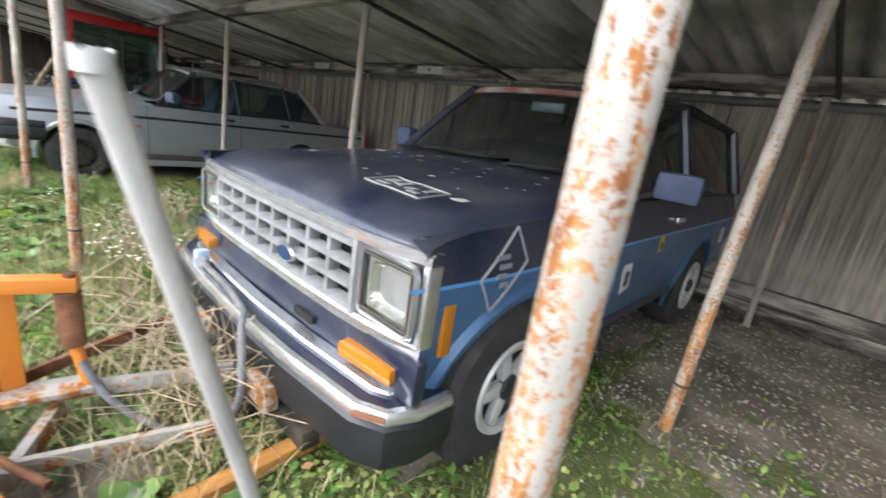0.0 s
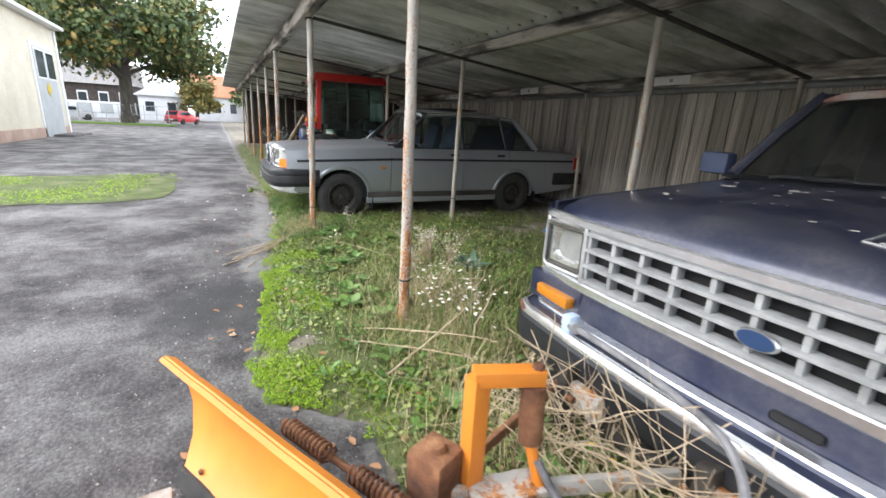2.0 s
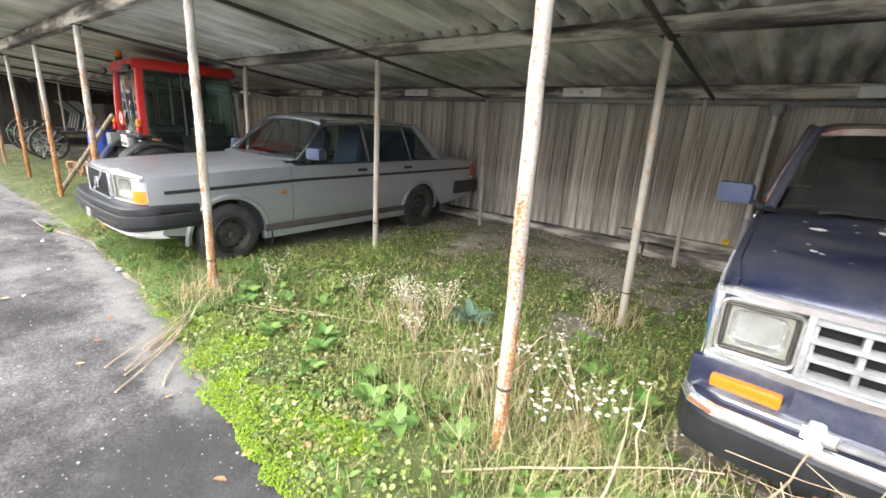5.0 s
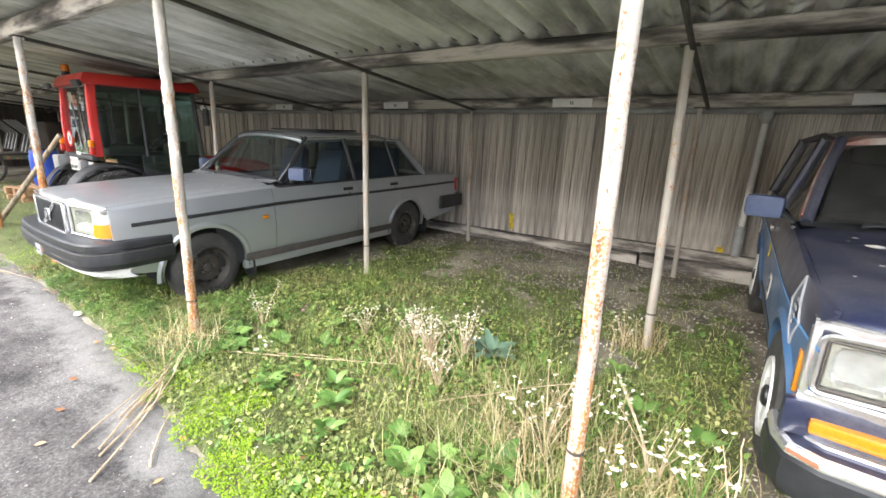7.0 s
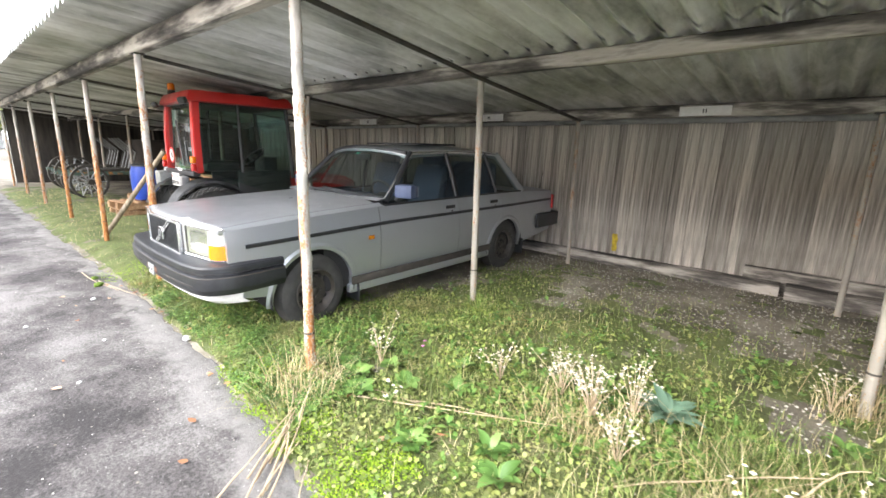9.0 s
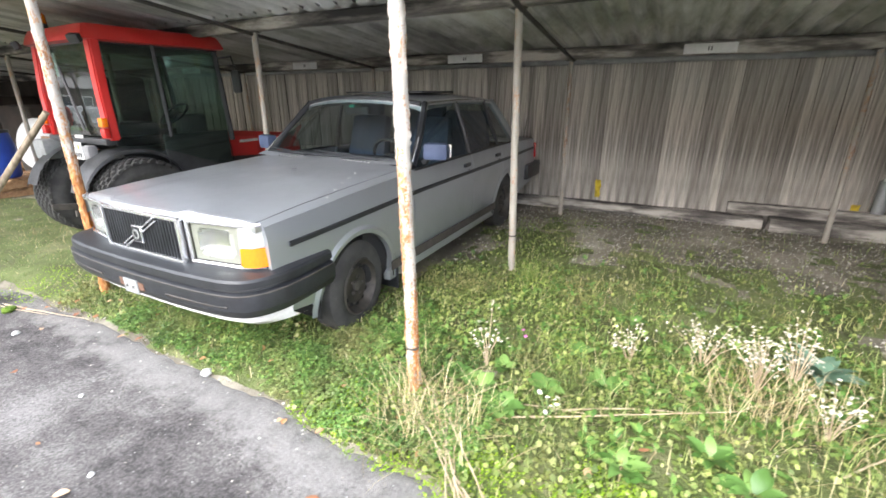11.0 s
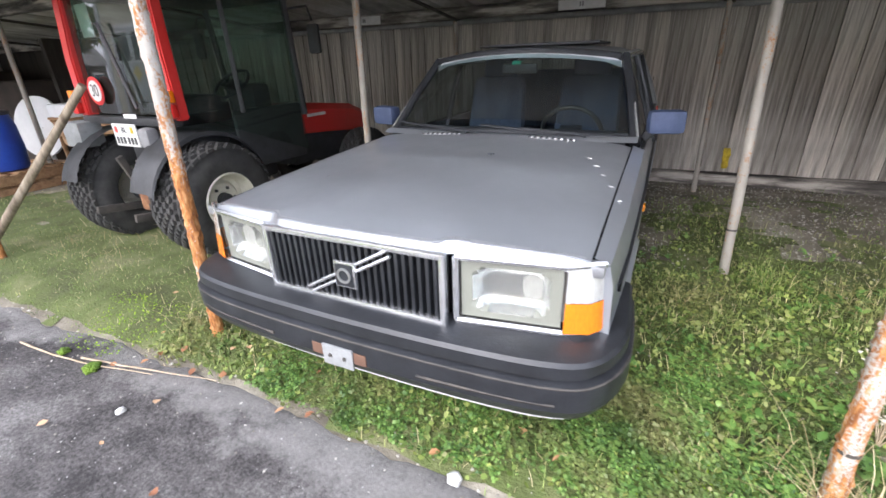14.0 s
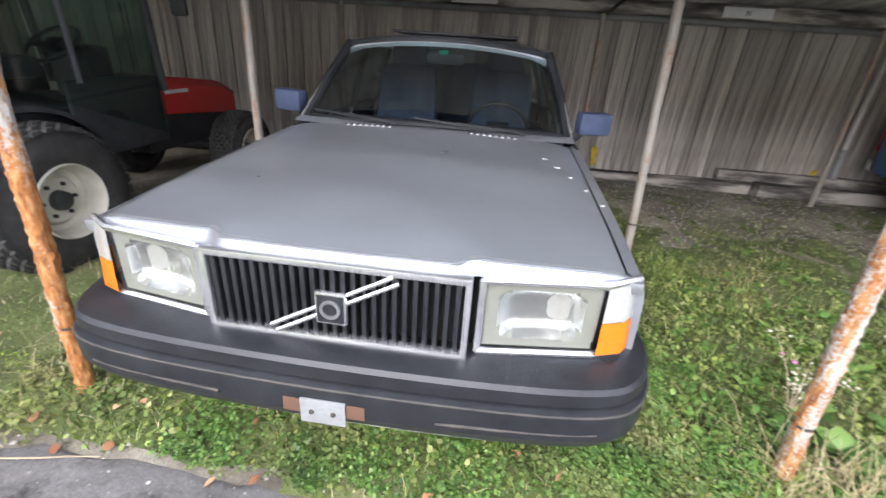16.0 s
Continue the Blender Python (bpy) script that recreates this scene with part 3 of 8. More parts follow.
def wheel(parent, name, side, x, y, z, r, w, rim_r, style, yaw=0):
    """A wheel on the car's side with tyre, rim and hub as sub-parts."""
    wh = new(name)
    wh.parent = parent
    wh.matrix_basis = pose(x, y, z, 0, 0, yaw if side > 0 else 180 + yaw)
    prof = [(-w / 2, rim_r + 0.005), (-w / 2 - 0.006, rim_r + 0.03), (-w / 2, r - 0.035), (-w / 2 + 0.025, r - 0.006), (0, r), (w / 2 - 0.025, r - 0.006), (w / 2, r - 0.035), (w / 2 + 0.006, rim_r + 0.03), (w / 2, rim_r + 0.005), (w / 2 - 0.02, rim_r - 0.01), (-w / 2 + 0.02, rim_r - 0.01)]
    part("tyre", lathe(bmesh.new(), prof, (0, 0, 0), (1, 0, 0), 44, True), rubber, wh)
    if style == "steel":
        bm = lathe(bmesh.new(), [(w / 2 - 0.002, rim_r + 0.004), (w / 2 + 0.006, rim_r - 0.006), (w / 2 - 0.03, rim_r - 0.03), (w / 2 - 0.06, rim_r - 0.045), (w / 2 - 0.035, rim_r * 0.62), (w / 2 - 0.03, rim_r * 0.45), (w / 2 - 0.05, 0.03), (w / 2 - 0.07, 0.03)], (0, 0, 0), (1, 0, 0), 36)
        part("rim", bm, black_steel, wh)
        for k in range(12):
            a = 2 * math.pi * k / 12
            # solid black disc painting the shade of a rim hole
            part("vent_hole_shade", lathe(bmesh.new(), [(0, 0.018), (0.005, 0.016)], (w / 2 - 0.042, rim_r * 0.68 * math.cos(a), rim_r * 0.68 * math.sin(a)), (1, 0, 0), 8), shadow_lining, wh)
        part("hub_cap", lathe(bmesh.new(), [(0, 0.036), (0.02, 0.034), (0.026, 0.02)], (w / 2 - 0.045, 0, 0), (1, 0, 0), 16), dark_steel, wh)
        for k in range(5):
            a = 2 * math.pi * k / 5
            part("wheel_nut", lathe(bmesh.new(), [(0, 0.011), (0.015, 0.009)], (w / 2 - 0.035, 0.06 * math.cos(a), 0.06 * math.sin(a)), (1, 0, 0), 6), dark_steel, wh)
    elif style == "alloy":
        part("rim", lathe(bmesh.new(), [(w / 2 - 0.002, rim_r + 0.004), (w / 2 + 0.008, rim_r - 0.004), (w / 2 - 0.01, rim_r - 0.02), (w / 2 - 0.08, rim_r - 0.03), (w / 2 - 0.085, 0.05), (w / 2 - 0.09, 0.02)], (0, 0, 0), (1, 0, 0), 36), black_steel, wh)
        part("rim_ring", lathe(bmesh.new(), [(w / 2 - 0.004, rim_r + 0.006), (w / 2 + 0.012, rim_r), (w / 2 + 0.004, rim_r - 0.028), (w / 2 - 0.02, rim_r - 0.03)], (0, 0, 0), (1, 0, 0), 36, True), alloy, wh)
        for k in range(5):
            a = 2 * math.pi * k / 5 + 0.3
            bm = boxed((0, 0, 0), (0.035, 0.06, rim_r - 0.05), 0.008, None, (1, 0.75))
            bmesh.ops.transform(bm, matrix=pose(w / 2 - 0.02, 0, 0, math.degrees(a)) @ Matrix.Translation((0, 0, rim_r / 2 + 0.01)), verts=bm.verts)
            part("spoke", bm, alloy, wh)
        part("hub_cap", lathe(bmesh.new(), [(0, 0.055), (0.03, 0.05), (0.04, 0.03)], (w / 2 - 0.02, 0, 0), (1, 0, 0), 18), black_plastic, wh)
    return wh


def seat(parent, x, y, z, mat, w=0.5, head=True):
    s = new("seat")
    s.parent = parent
    s.matrix_basis = pose(x, y, z)
    part("cushion", boxed((0, 0, 0.09), (w, 0.5, 0.18), 0.05), mat, s)
    part("backrest", boxed((0, 0.30, 0.40), (w, 0.15, 0.6), 0.06, pose(0, 0, 0, -14), (0.85, 0.8)), mat, s)
    if head:
        part("headrest", boxed((0, 0.38, 0.78), (0.27, 0.09, 0.19), 0.035, pose(0, 0, 0, -10)), mat, s)
    return s


def steering_wheel(parent, c, r=0.19, tilt=-62):
    w = new("steering_wheel")
    w.parent = parent
    w.matrix_basis = pose(*c, tilt)
    bm = bmesh.new()
    tube(bm, [(r * math.cos(a * math.pi / 14), r * math.sin(a * math.pi / 14), 0) for a in range(29)], 0.014, 8, False)
    part("steering_rim", bm, black_plastic, w)
    part("steering_spoke", boxed((0, 0, -0.01), (2 * r, 0.05, 0.015), 0.005), black_plastic, w)
    part("steering_hub", boxed((0, 0, -0.01), (0.14, 0.12, 0.04), 0.012), black_plastic, w)
    return w


def wiper(parent, a, b, off=(0, 0, 0)):
    """A wiper: arm from pivot a to the middle of its blade, ending at b."""
    w = new("wiper")
    w.parent = parent
    a, b = Vector(a), Vector(b)
    part("arm", tubed([a, a + (b - a) * 0.08 + Vector((0, -0.012, 0.01)), a + (b - a) * 0.6 + Vector((0, -0.012, 0.01))], [0.010, 0.008, 0.005], 6), black_plastic, w)
    part("blade", tubed([a + (b - a) * 0.25, b], 0.007, 5), black_plastic, w)
    return w


def quad_pane(name, corners, mat, parent, label="", bow=0.0, n=8):
    """A slightly bowed pane through four corners (low left, low right, top right, top left)."""
    p = [Vector(c) for c in corners]
    nrm = (p[1] - p[0]).cross(p[3] - p[0]).normalized()
    bm = bmesh.new()
    rows = []
    for j in range(n + 1):
        v = j / n
        rows.append([(p[0].lerp(p[1], i / n)).lerp(p[3].lerp(p[2], i / n), v) + nrm * bow * (1 - (2 * i / n - 1) ** 2) for i in range(n + 1)])
    grid_surface(bm, rows)
    return part(name, bm, mat, parent, label)

def lamp_bowl(s, x0, x1, z0, z1, y_at, depth, rim):
    """The inside of a headlamp: a flat pale border (second material) round a deep mirrored bowl."""
    bm = bmesh.new()
    rows, n, k = [], 26, 18
    for j in range(k + 1):
        v = 2 * j / k - 1
        row = []
        for i in range(n + 1):
            u = 2 * i / n - 1
            q = 1 - (abs(u) / rim) ** 4 - (abs(v) / rim) ** 4
            x = lerp(x0, x1, i / n)
            row.append((s * x, y_at(x) + 0.012 + depth * max(0.0, q) ** 0.5, lerp(z0, z1, j / k)))
        rows.append(row)
    grid_surface(bm, rows)
    for f in bm.faces:
        c = f.calc_center_median()
        u, v = (abs(c.x) - x0) / (x1 - x0) * 2 - 1, (c.z - z0) / (z1 - z0) * 2 - 1
        f.material_index = 0 if (abs(u) / rim) ** 4 + (abs(v) / rim) ** 4 < 1.0 else 1
    return bm


# ---- silver saloon ----
def saloon():
    car = thing("saloon_car", pose(-7.18, 0.41, 0.0, 0, 0, -1.5), "silver boxy saloon car with black bumpers parked in the shed", "car")

    def hw(y, z):
        base = table(z, [(0.22, 0.80), (0.40, 0.845), (0.60, 0.855), (0.80, 0.848), (0.93, 0.815)])
        return base * table(y, [(0.15, 0.962), (0.6, 0.985), (1.4, 1.0), (3.6, 1.0), (4.72, 0.95)])

    def belt(y):
        return table(y, [(0.2, 0.855), (0.9, 0.895), (1.62, 0.925), (2.6, 0.925), (3.7, 0.925), (4.72, 0.885)])

    FW, RW, ZC, R = 0.89, 3.53, 0.29, 0.355
    sill = 0.245
    low = lambda y: arch(y, FW, ZC, R, table(y, [(0.1, 0.40), (0.5, 0.34), (0.56, sill), (3.9, sill), (4.72, 0.34)])) if y < 2 else arch(y, RW, ZC - 0.01, R - 0.02, table(y, [(3.9, sill), (4.72, 0.34)]))
    for s in (-1, 1):
        part("front_wing", side_panel(bmesh.new(), s, 0.24, 1.545, low, belt, hw, 60, 8), silver, car)
        for nm, a, b in (("front_door", 1.552, 2.63), ("rear_door", 2.637, 3.40)):
            d = part(nm, side_panel(bmesh.new(), s, a, b, lambda y: max(low(y), sill + 0.02) if nm == "front_door" else max(low(y), sill + 0.02), belt, hw, 30, 8), silver, car)
            hy = b - 0.14
            part("door_handle", boxed((s * (hw(hy, 0.845) + 0.008), hy, 0.845), (0.02, 0.13, 0.034), 0.006), black_plastic, d)
            part("keyhole", lathe(bmesh.new(), [(0, 0.009), (0.006, 0.008)], (s * (hw(hy, 0.80)), hy + 0.02, 0.80), (s, 0, 0), 10), dark_steel, d)
        part("rear_wing", side_panel(bmesh.new(), s, 3.407, 4.70, low, belt, hw, 60, 8), silver, car)
        for c, zc, r in ((FW, ZC, R), (RW, ZC - 0.01, R - 0.02)):
            part("wheel_arch", arch_trim(s, c, zc, r, hw), silver, car)
        # black rubbing strip along the flank, with a thin bright edge
        bm = bmesh.new()
        grid_surface(bm, [[(s * (hw(y, 0.775) + o), y, table(y, [(0.3, 0.735), (1.6, 0.775), (4.7, 0.775)]) + dz) for o, dz in ((0.0, -0.016), (0.011, -0.012), (0.011, 0.012), (0.0, 0.016))] for y in [0.36 + 0.1 * i for i in range(44)]])
        part("rubbing_strip", bm, black_plastic, car)
        part("side_repeater", boxed((s * (hw(1.44, 0.66) + 0.006), 1.44, 0.665), (0.014, 0.06, 0.035), 0.005), amber_dull if s > 0 else amber, car)
        part("sill", boxed((s * 0.80, 2.22, 0.235), (0.06, 2.0, 0.08), 0.015), silver, car)
        part("lower_band", boxed((s * 0.846, 2.22, 0.31), (0.012, 1.98, 0.07), 0.004), dark_steel, car, "dull dark lower band")
        part("mud_flap", boxed((s * 0.76, 1.30, 0.21), (0.18, 0.012, 0.20), 0.004), black_plastic, car)
        part("mud_flap", boxed((s * 0.76, 3.93, 0.21), (0.18, 0.012, 0.20), 0.004), black_plastic, car)
        # wheel wells, their shade put into a near-black colour
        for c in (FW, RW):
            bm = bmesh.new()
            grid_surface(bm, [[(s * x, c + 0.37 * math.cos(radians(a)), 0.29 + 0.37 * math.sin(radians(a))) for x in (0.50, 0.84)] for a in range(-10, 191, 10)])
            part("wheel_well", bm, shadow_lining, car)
        wheel(car, "wheel", s, s * 0.735, FW, 0.285, 0.305, 0.185, 0.185, "steel", yaw=(6 if s > 0 else 6))
        wheel(car, "wheel", s, s * 0.735, RW, 0.285, 0.305, 0.185, 0.185, "steel")
    # bonnet: raised centre with a forward lip
    def hood_z(x, y):
        u = abs(x) / 0.82
        c = table(y, [(0.10, 0.885), (0.16, 0.905), (0.5, 0.935), (1.0, 0.962), (1.62, 0.985)])
        return c - 0.035 * u ** 2 - 0.018 * max(0, (u - 0.86) / 0.14) + 0.008 * (1 if u < 0.42 else max(0, 1 - (u - 0.42) / 0.06)) * table(y, [(0.1, 1), (0.8, 0.5), (1.5, 0)])

    def nose(x):
        u = abs(x) / 0.82
        return 0.125 + (0.06 if u > 0.435 else 0.06 * max(0, (u - 0.40) / 0.035)) * 0.6 + 0.075 * u ** 2

    bm = bmesh.new()
    rows = []
    for j in range(22):
        v = j / 21
        row = []
        for i in range(41):
            x = lerp(-0.755, 0.755, i / 40)
            y = lerp(nose(x), 1.60 - 0.06 * (abs(x) / 0.78) ** 2, v)
            row.append((x, y, hood_z(x, y)))
        rows.append(row)
    lipr = [(p[0], p[1] - 0.004, p[2] - 0.045) for p in rows[0]]
    back = [(p[0], p[1] + 0.02, p[2] - 0.055) for p in rows[0]]
    grid_surface(bm, [back, lipr] + rows)
    part("bonnet", bm, silver, car)
    part("bonnet_lip", _lip(nose, hood_z), lip_metal, car, "bright worn front edge of the bonnet")
    for s in (-1, 1):
        bm = bmesh.new()
        rows = []
        for j in range(22):
            y = lerp(0.245, 1.60, j / 21)
            rows.append([(s * 0.762, y, hood_z(0.755, y)), (s * 0.79, y, hood_z(0.79, y) - 0.004), (s * hw(y, belt(y)), y, belt(y))])
        grid_surface(bm, rows)
        part("wing_top", bm, silver, car)
        part("wing_cap", boxed((s * 0.763, 0.226, 0.852), (0.066, 0.05, 0.036), 0.009), lip_metal, car)
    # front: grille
    # black sheet painting the shade behind grille and lamps
    part("front_shade_sheet", boxed((0, 0.27, 0.66), (1.5, 0.05, 0.42), 0.01), shadow_lining, car)
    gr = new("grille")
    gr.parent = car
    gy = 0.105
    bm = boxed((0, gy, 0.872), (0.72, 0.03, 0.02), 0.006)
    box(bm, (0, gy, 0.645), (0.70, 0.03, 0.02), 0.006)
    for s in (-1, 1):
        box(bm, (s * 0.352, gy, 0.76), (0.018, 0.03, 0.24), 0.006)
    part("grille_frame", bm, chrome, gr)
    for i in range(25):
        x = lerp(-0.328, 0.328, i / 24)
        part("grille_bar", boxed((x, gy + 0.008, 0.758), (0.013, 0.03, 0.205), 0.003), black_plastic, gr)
    # second sheet, shade between the bars as colour
    part("grille_shade_sheet", boxed((0, gy + 0.05, 0.76), (0.69, 0.01, 0.22)), shadow_lining, gr)
    # diagonal bar with a square badge
    for o in (-0.008, 0.008):
        bm = bmesh.new()
        tube(bm, [(-0.17 + o, gy - 0.014, 0.665 - o), (0.17 + o, gy - 0.014, 0.855 - o)], 0.006, 6)
        part("diagonal_bar", bm, chrome, gr)
    part("badge", boxed((0.0, gy - 0.02, 0.755), (0.085, 0.016, 0.095), 0.006), chrome, gr)
    part("badge_plate", boxed((0.0, gy - 0.0285, 0.755), (0.072, 0.004, 0.082), 0.003), black_plastic, gr)
    part("badge_ring", lathe(bmesh.new(), [(0, 0.028), (0.004, 0.028), (0.004, 0.020), (0, 0.020)], (0, gy - 0.031, 0.755), (0, -1, 0), 20, True), bright_metal, gr)
    # headlamps and corner lamps
    for s in (-1, 1):
        hl = new("headlamp")
        hl.parent = car
        x0, x1 = 0.385, 0.70
        bm = bmesh.new()
        for z in (0.868, 0.652):
            tube(bm, [(s * x0, 0.125, z), (s * x1, 0.175, z), (s * 0.795, 0.235, z)], 0.010, 6)
        tube(bm, [(s * x0, 0.125, 0.652), (s * x0, 0.125, 0.868)], 0.010, 6)
        part("lamp_frame", bm, chrome, hl)
        part("lamp_housing", boxed((s * 0.545, 0.235, 0.76), (0.33, 0.03, 0.20), 0.005), white_lens, hl)
        part("reflector", lamp_bowl(s, 0.397, 0.693, 0.664, 0.858, lambda x: lerp(0.128, 0.172, (x - 0.395) / 0.3), 0.055, 0.76), [reflector, lamp_border], hl)
        bm = bmesh.new()
        grid_surface(bm, [[(s * lerp(0.395, 0.695, i / 30), lerp(0.128, 0.172, i / 30) + 0.0025 * (i % 2) * (1 if 6 < i < 24 else 0), lerp(0.662, 0.86, j / 6)) for i in range(31)] for j in range(7)])
        part("lens", bm, lamp_glass, hl, "fluted clear lens")
        cl = new("corner_lamp")
        cl.parent = car
        for nm, z0, z1, mt in (("indicator_lens", 0.658, 0.755, amber), ("position_lens", 0.757, 0.862, white_lens)):
            bm = bmesh.new()
            rows = []
            for j in range(4):
                z = lerp(z0, z1, j / 3)
                g = 0.06 * (0.862 - z)
                pts = [(s * 0.705, 0.175 - g, z), (s * (0.762 + g), 0.20 - g, z), (s * (0.79 + g), 0.235 - g, z), (s * (0.808 + g), 0.30, z), (s * 0.826, 0.36, z)]
                if nm == "position_lens":
                    pts = pts[:3] + [(s * 0.80, lerp(0.29, 0.25, j / 3), z), (s * 0.806, lerp(0.33, 0.255, j / 3), z)]
                rows.append(pts)
            grid_surface(bm, rows)
            part(nm, bm, mt, cl)
    # bumper: wrap-round black beam with a step, bright insert line, number plate bracket
    bp = new("front_bumper")
    bp.parent = car
    prof = [(0.16, 0.642), (0.07, 0.642), (0.018, 0.630), (0.008, 0.618), (0.006, 0.585), (0.020, 0.578), (0.018, 0.570), (-0.004, 0.562), (-0.008, 0.545), (-0.006, 0.475), (0.018, 0.432), (0.075, 0.418)]
    plan = [(-0.875, 0.62), (-0.888, 0.40), (-0.884, 0.25), (-0.83, 0.115), (-0.72, 0.045), (-0.45, 0.012), (0, 0.0), (0.45, 0.012), (0.72, 0.045), (0.83, 0.115), (0.884, 0.25), (0.888, 0.40), (0.875, 0.62)]
    fine = []
    for k in range(len(plan) - 1):
        p0, p1, p2, p3 = [Vector(plan[min(max(k + q, 0), len(plan) - 1)]) for q in (-1, 0, 1, 2)]
        for j in range(4):
            t = j / 4
            v = 0.5 * ((2 * p1) + (p2 - p0) * t + (2 * p0 - 5 * p1 + 4 * p2 - p3) * t * t + (3 * p1 - p0 - 3 * p2 + p3) * t ** 3)
            fine.append((v.x, v.y))
    plan = fine + [plan[-1]]
    bm = bmesh.new()
    rows = []
    for k, (x, y) in enumerate(plan):
        a, b = plan[max(k - 1, 0)], plan[min(k + 1, len(plan) - 1)]
        t = Vector((b[0] - a[0], b[1] - a[1])).normalized()
        inn = Vector((-t.y, t.x))
        rows.append([(x + inn.x * d, y + inn.y * d, z) for d, z in prof])
    grid_surface(bm, rows)
    part("bumper_cover", bm, black_plastic, bp, "scuffed black bumper cover", angle=18)
    for s in (-1, 1):
        bm = tubed([(s * 0.30, -0.003, 0.497), (s * 0.45, 0.007, 0.497), (s * 0.60, 0.020, 0.497), (s * 0.72, 0.040, 0.497)], 0.006, 6)
        part("bumper_groove", bm, black_steel, bp)
    part("plate_bracket", boxed((0.0, -0.012, 0.487), (0.125, 0.008, 0.080), 0.003), zinc, bp, "bare metal number plate bracket")
    for s in (-1, 1):
        part("rust_patch", boxed((s * 0.088, -0.007, 0.495), (0.05, 0.004, 0.045), 0.0015), material("rust_brown", (0.13, 0.07, 0.045), 0.9), bp)
        part("bolt", lathe(bmesh.new(), [(0, 0.008), (0.005, 0.006)], (s * 0.03, -0.016, 0.487), (0, -1, 0), 8), dark_steel, bp)
    # added line that draws the shading of the bumper's step
    bm = tubed([(x * 1.004, y - 0.003, 0.557) for x, y in plan], 0.0045, 6)
    part("bumper_shade_line", bm, dark_steel, bp)
    bm = bmesh.new()
    grid_surface(bm, [[(x * 0.97, y + 0.055 + d, z) for d, z in ((0.02, 0.43), (0.0, 0.41), (0.004, 0.385), (0.05, 0.355), (0.12, 0.345))] for x, y in plan[8:-8]])
    part("front_valance", bm, sign_white, car, "white lower lip under the bumper")
    # rear: bumper and panel
    part("rear_panel", boxed((0, 4.69, 0.66), (1.58, 0.04, 0.45), 0.02), silver, car)
    bm = boxed((0, 4.77, 0.50), (1.70, 0.13, 0.19), 0.03)
    for s in (-1, 1):
        box(bm, (s * 0.84, 4.55, 0.50), (0.06, 0.55, 0.19), 0.02)
    part("rear_bumper", bm, black_plastic, car)
    for s in (-1, 1):
        part("tail_lamp", boxed((s * 0.68, 4.705, 0.74), (0.30, 0.04, 0.19), 0.01), red_lens, car)
    part("tow_hitch", tubed([(0.55, 4.7, 0.36), (0.55, 4.88, 0.36), (0.55, 4.9, 0.44)], 0.03, 10), black_plastic, car)
    # boot
    bm = bmesh.new()
    grid_surface(bm, [[(lerp(-1, 1, i / 20) * hw(y, belt(y)), y, belt(y) + 0.03 * (1 - (2 * i / 20 - 1) ** 4)) for i in range(21)] for y in [3.85 + 0.0945 * k for k in range(10)]])
    part("boot_lid", bm, silver, car)
    part("aerial", tubed([(0.72, 4.5, 0.92), (0.74, 4.53, 1.15)], 0.004, 5), dark_steel, car)
    # greenhouse
    def roof_pt(u, y):
        w = table(y, [(2.08, 0.615), (2.5, 0.64), (3.3, 0.635), (3.62, 0.60)])
        z = table(y, [(2.08, 1.385), (2.25, 1.412), (2.8, 1.43), (3.3, 1.42), (3.62, 1.375)])
        return (u * w, y - 0.10 * (1 - u * u) * table(y, [(2.08, 1.0), (2.5, 0.0)]), z - 0.012 + 0.052 * (1 - u * u) - 0.022 * max(0, abs(u) - 0.86) / 0.14)

    bm = bmesh.new()
    rows = [[roof_pt(lerp(-1, 1, i / 24), y) for i in range(25)] for y in (2.08, 2.14, 2.25, 2.45, 2.8, 3.1, 3.35, 3.52, 3.62)]
    und = [[(p[0], p[1], p[2] - 0.035) for p in r] for r in rows]
    grid_surface(bm, rows)
    grid_surface(bm, und)
    for a, b in ((rows[0], und[0]), (rows[-1], und[-1])):
        grid_surface(bm, [a, b])
    grid_surface(bm, [[r[0] for r in rows], [r[0] for r in und]])
    grid_surface(bm, [[r[-1] for r in rows], [r[-1] for r in und]])
    part("roof_panel", bm, silver, car)
    part("roof_hatch", boxed((0, 2.72, 1.472), (0.86, 0.62, 0.018), 0.006), black_plastic, car, "dark sunroof panel")
    bl = [(-0.725, 1.68, 0.985), (0.725, 1.68, 0.985)]
    tl = [(-0.60, 2.10, 1.375), (0.60, 2.10, 1.375)]
    quad_pane("windscreen", [bl[0], bl[1], tl[1], tl[0]], car_glass, car, bow=0.11)
    bm = bmesh.new()
    edge = [Vector(bl[0]).lerp(Vector(bl[1]), i / 8) + Vector((0, -0.105 * (1 - (2 * i / 8 - 1) ** 2), -0.005 + 0.02 * (1 - (2 * i / 8 - 1) ** 2))) for i in range(9)]
    tedge = [Vector(tl[0]).lerp(Vector(tl[1]), i / 8) + Vector((0, -0.10 * (1 - (2 * i / 8 - 1) ** 2) - 0.012, 0.006 + 0.05 * (1 - (2 * i / 8 - 1) ** 2))) for i in range(9)]
    tube(bm, edge, 0.014, 6)
    tube(bm, tedge, 0.02, 8)
    part("screen_seal", bm, black_plastic, car)
    # scuttle with two vents
    bm = bmesh.new()
    grid_surface(bm, [[(lerp(-0.78, 0.78, i / 16), y - 0.055 * (1 - (i / 8 - 1) ** 2), z) for i in range(17)] for y, z in ((1.57, 0.965), (1.62, 0.980), (1.66, 0.982))])
    part("scuttle", bm, silver, car)
    for s in (-1, 1):
        v = new("vent_grille")
        v.parent = car
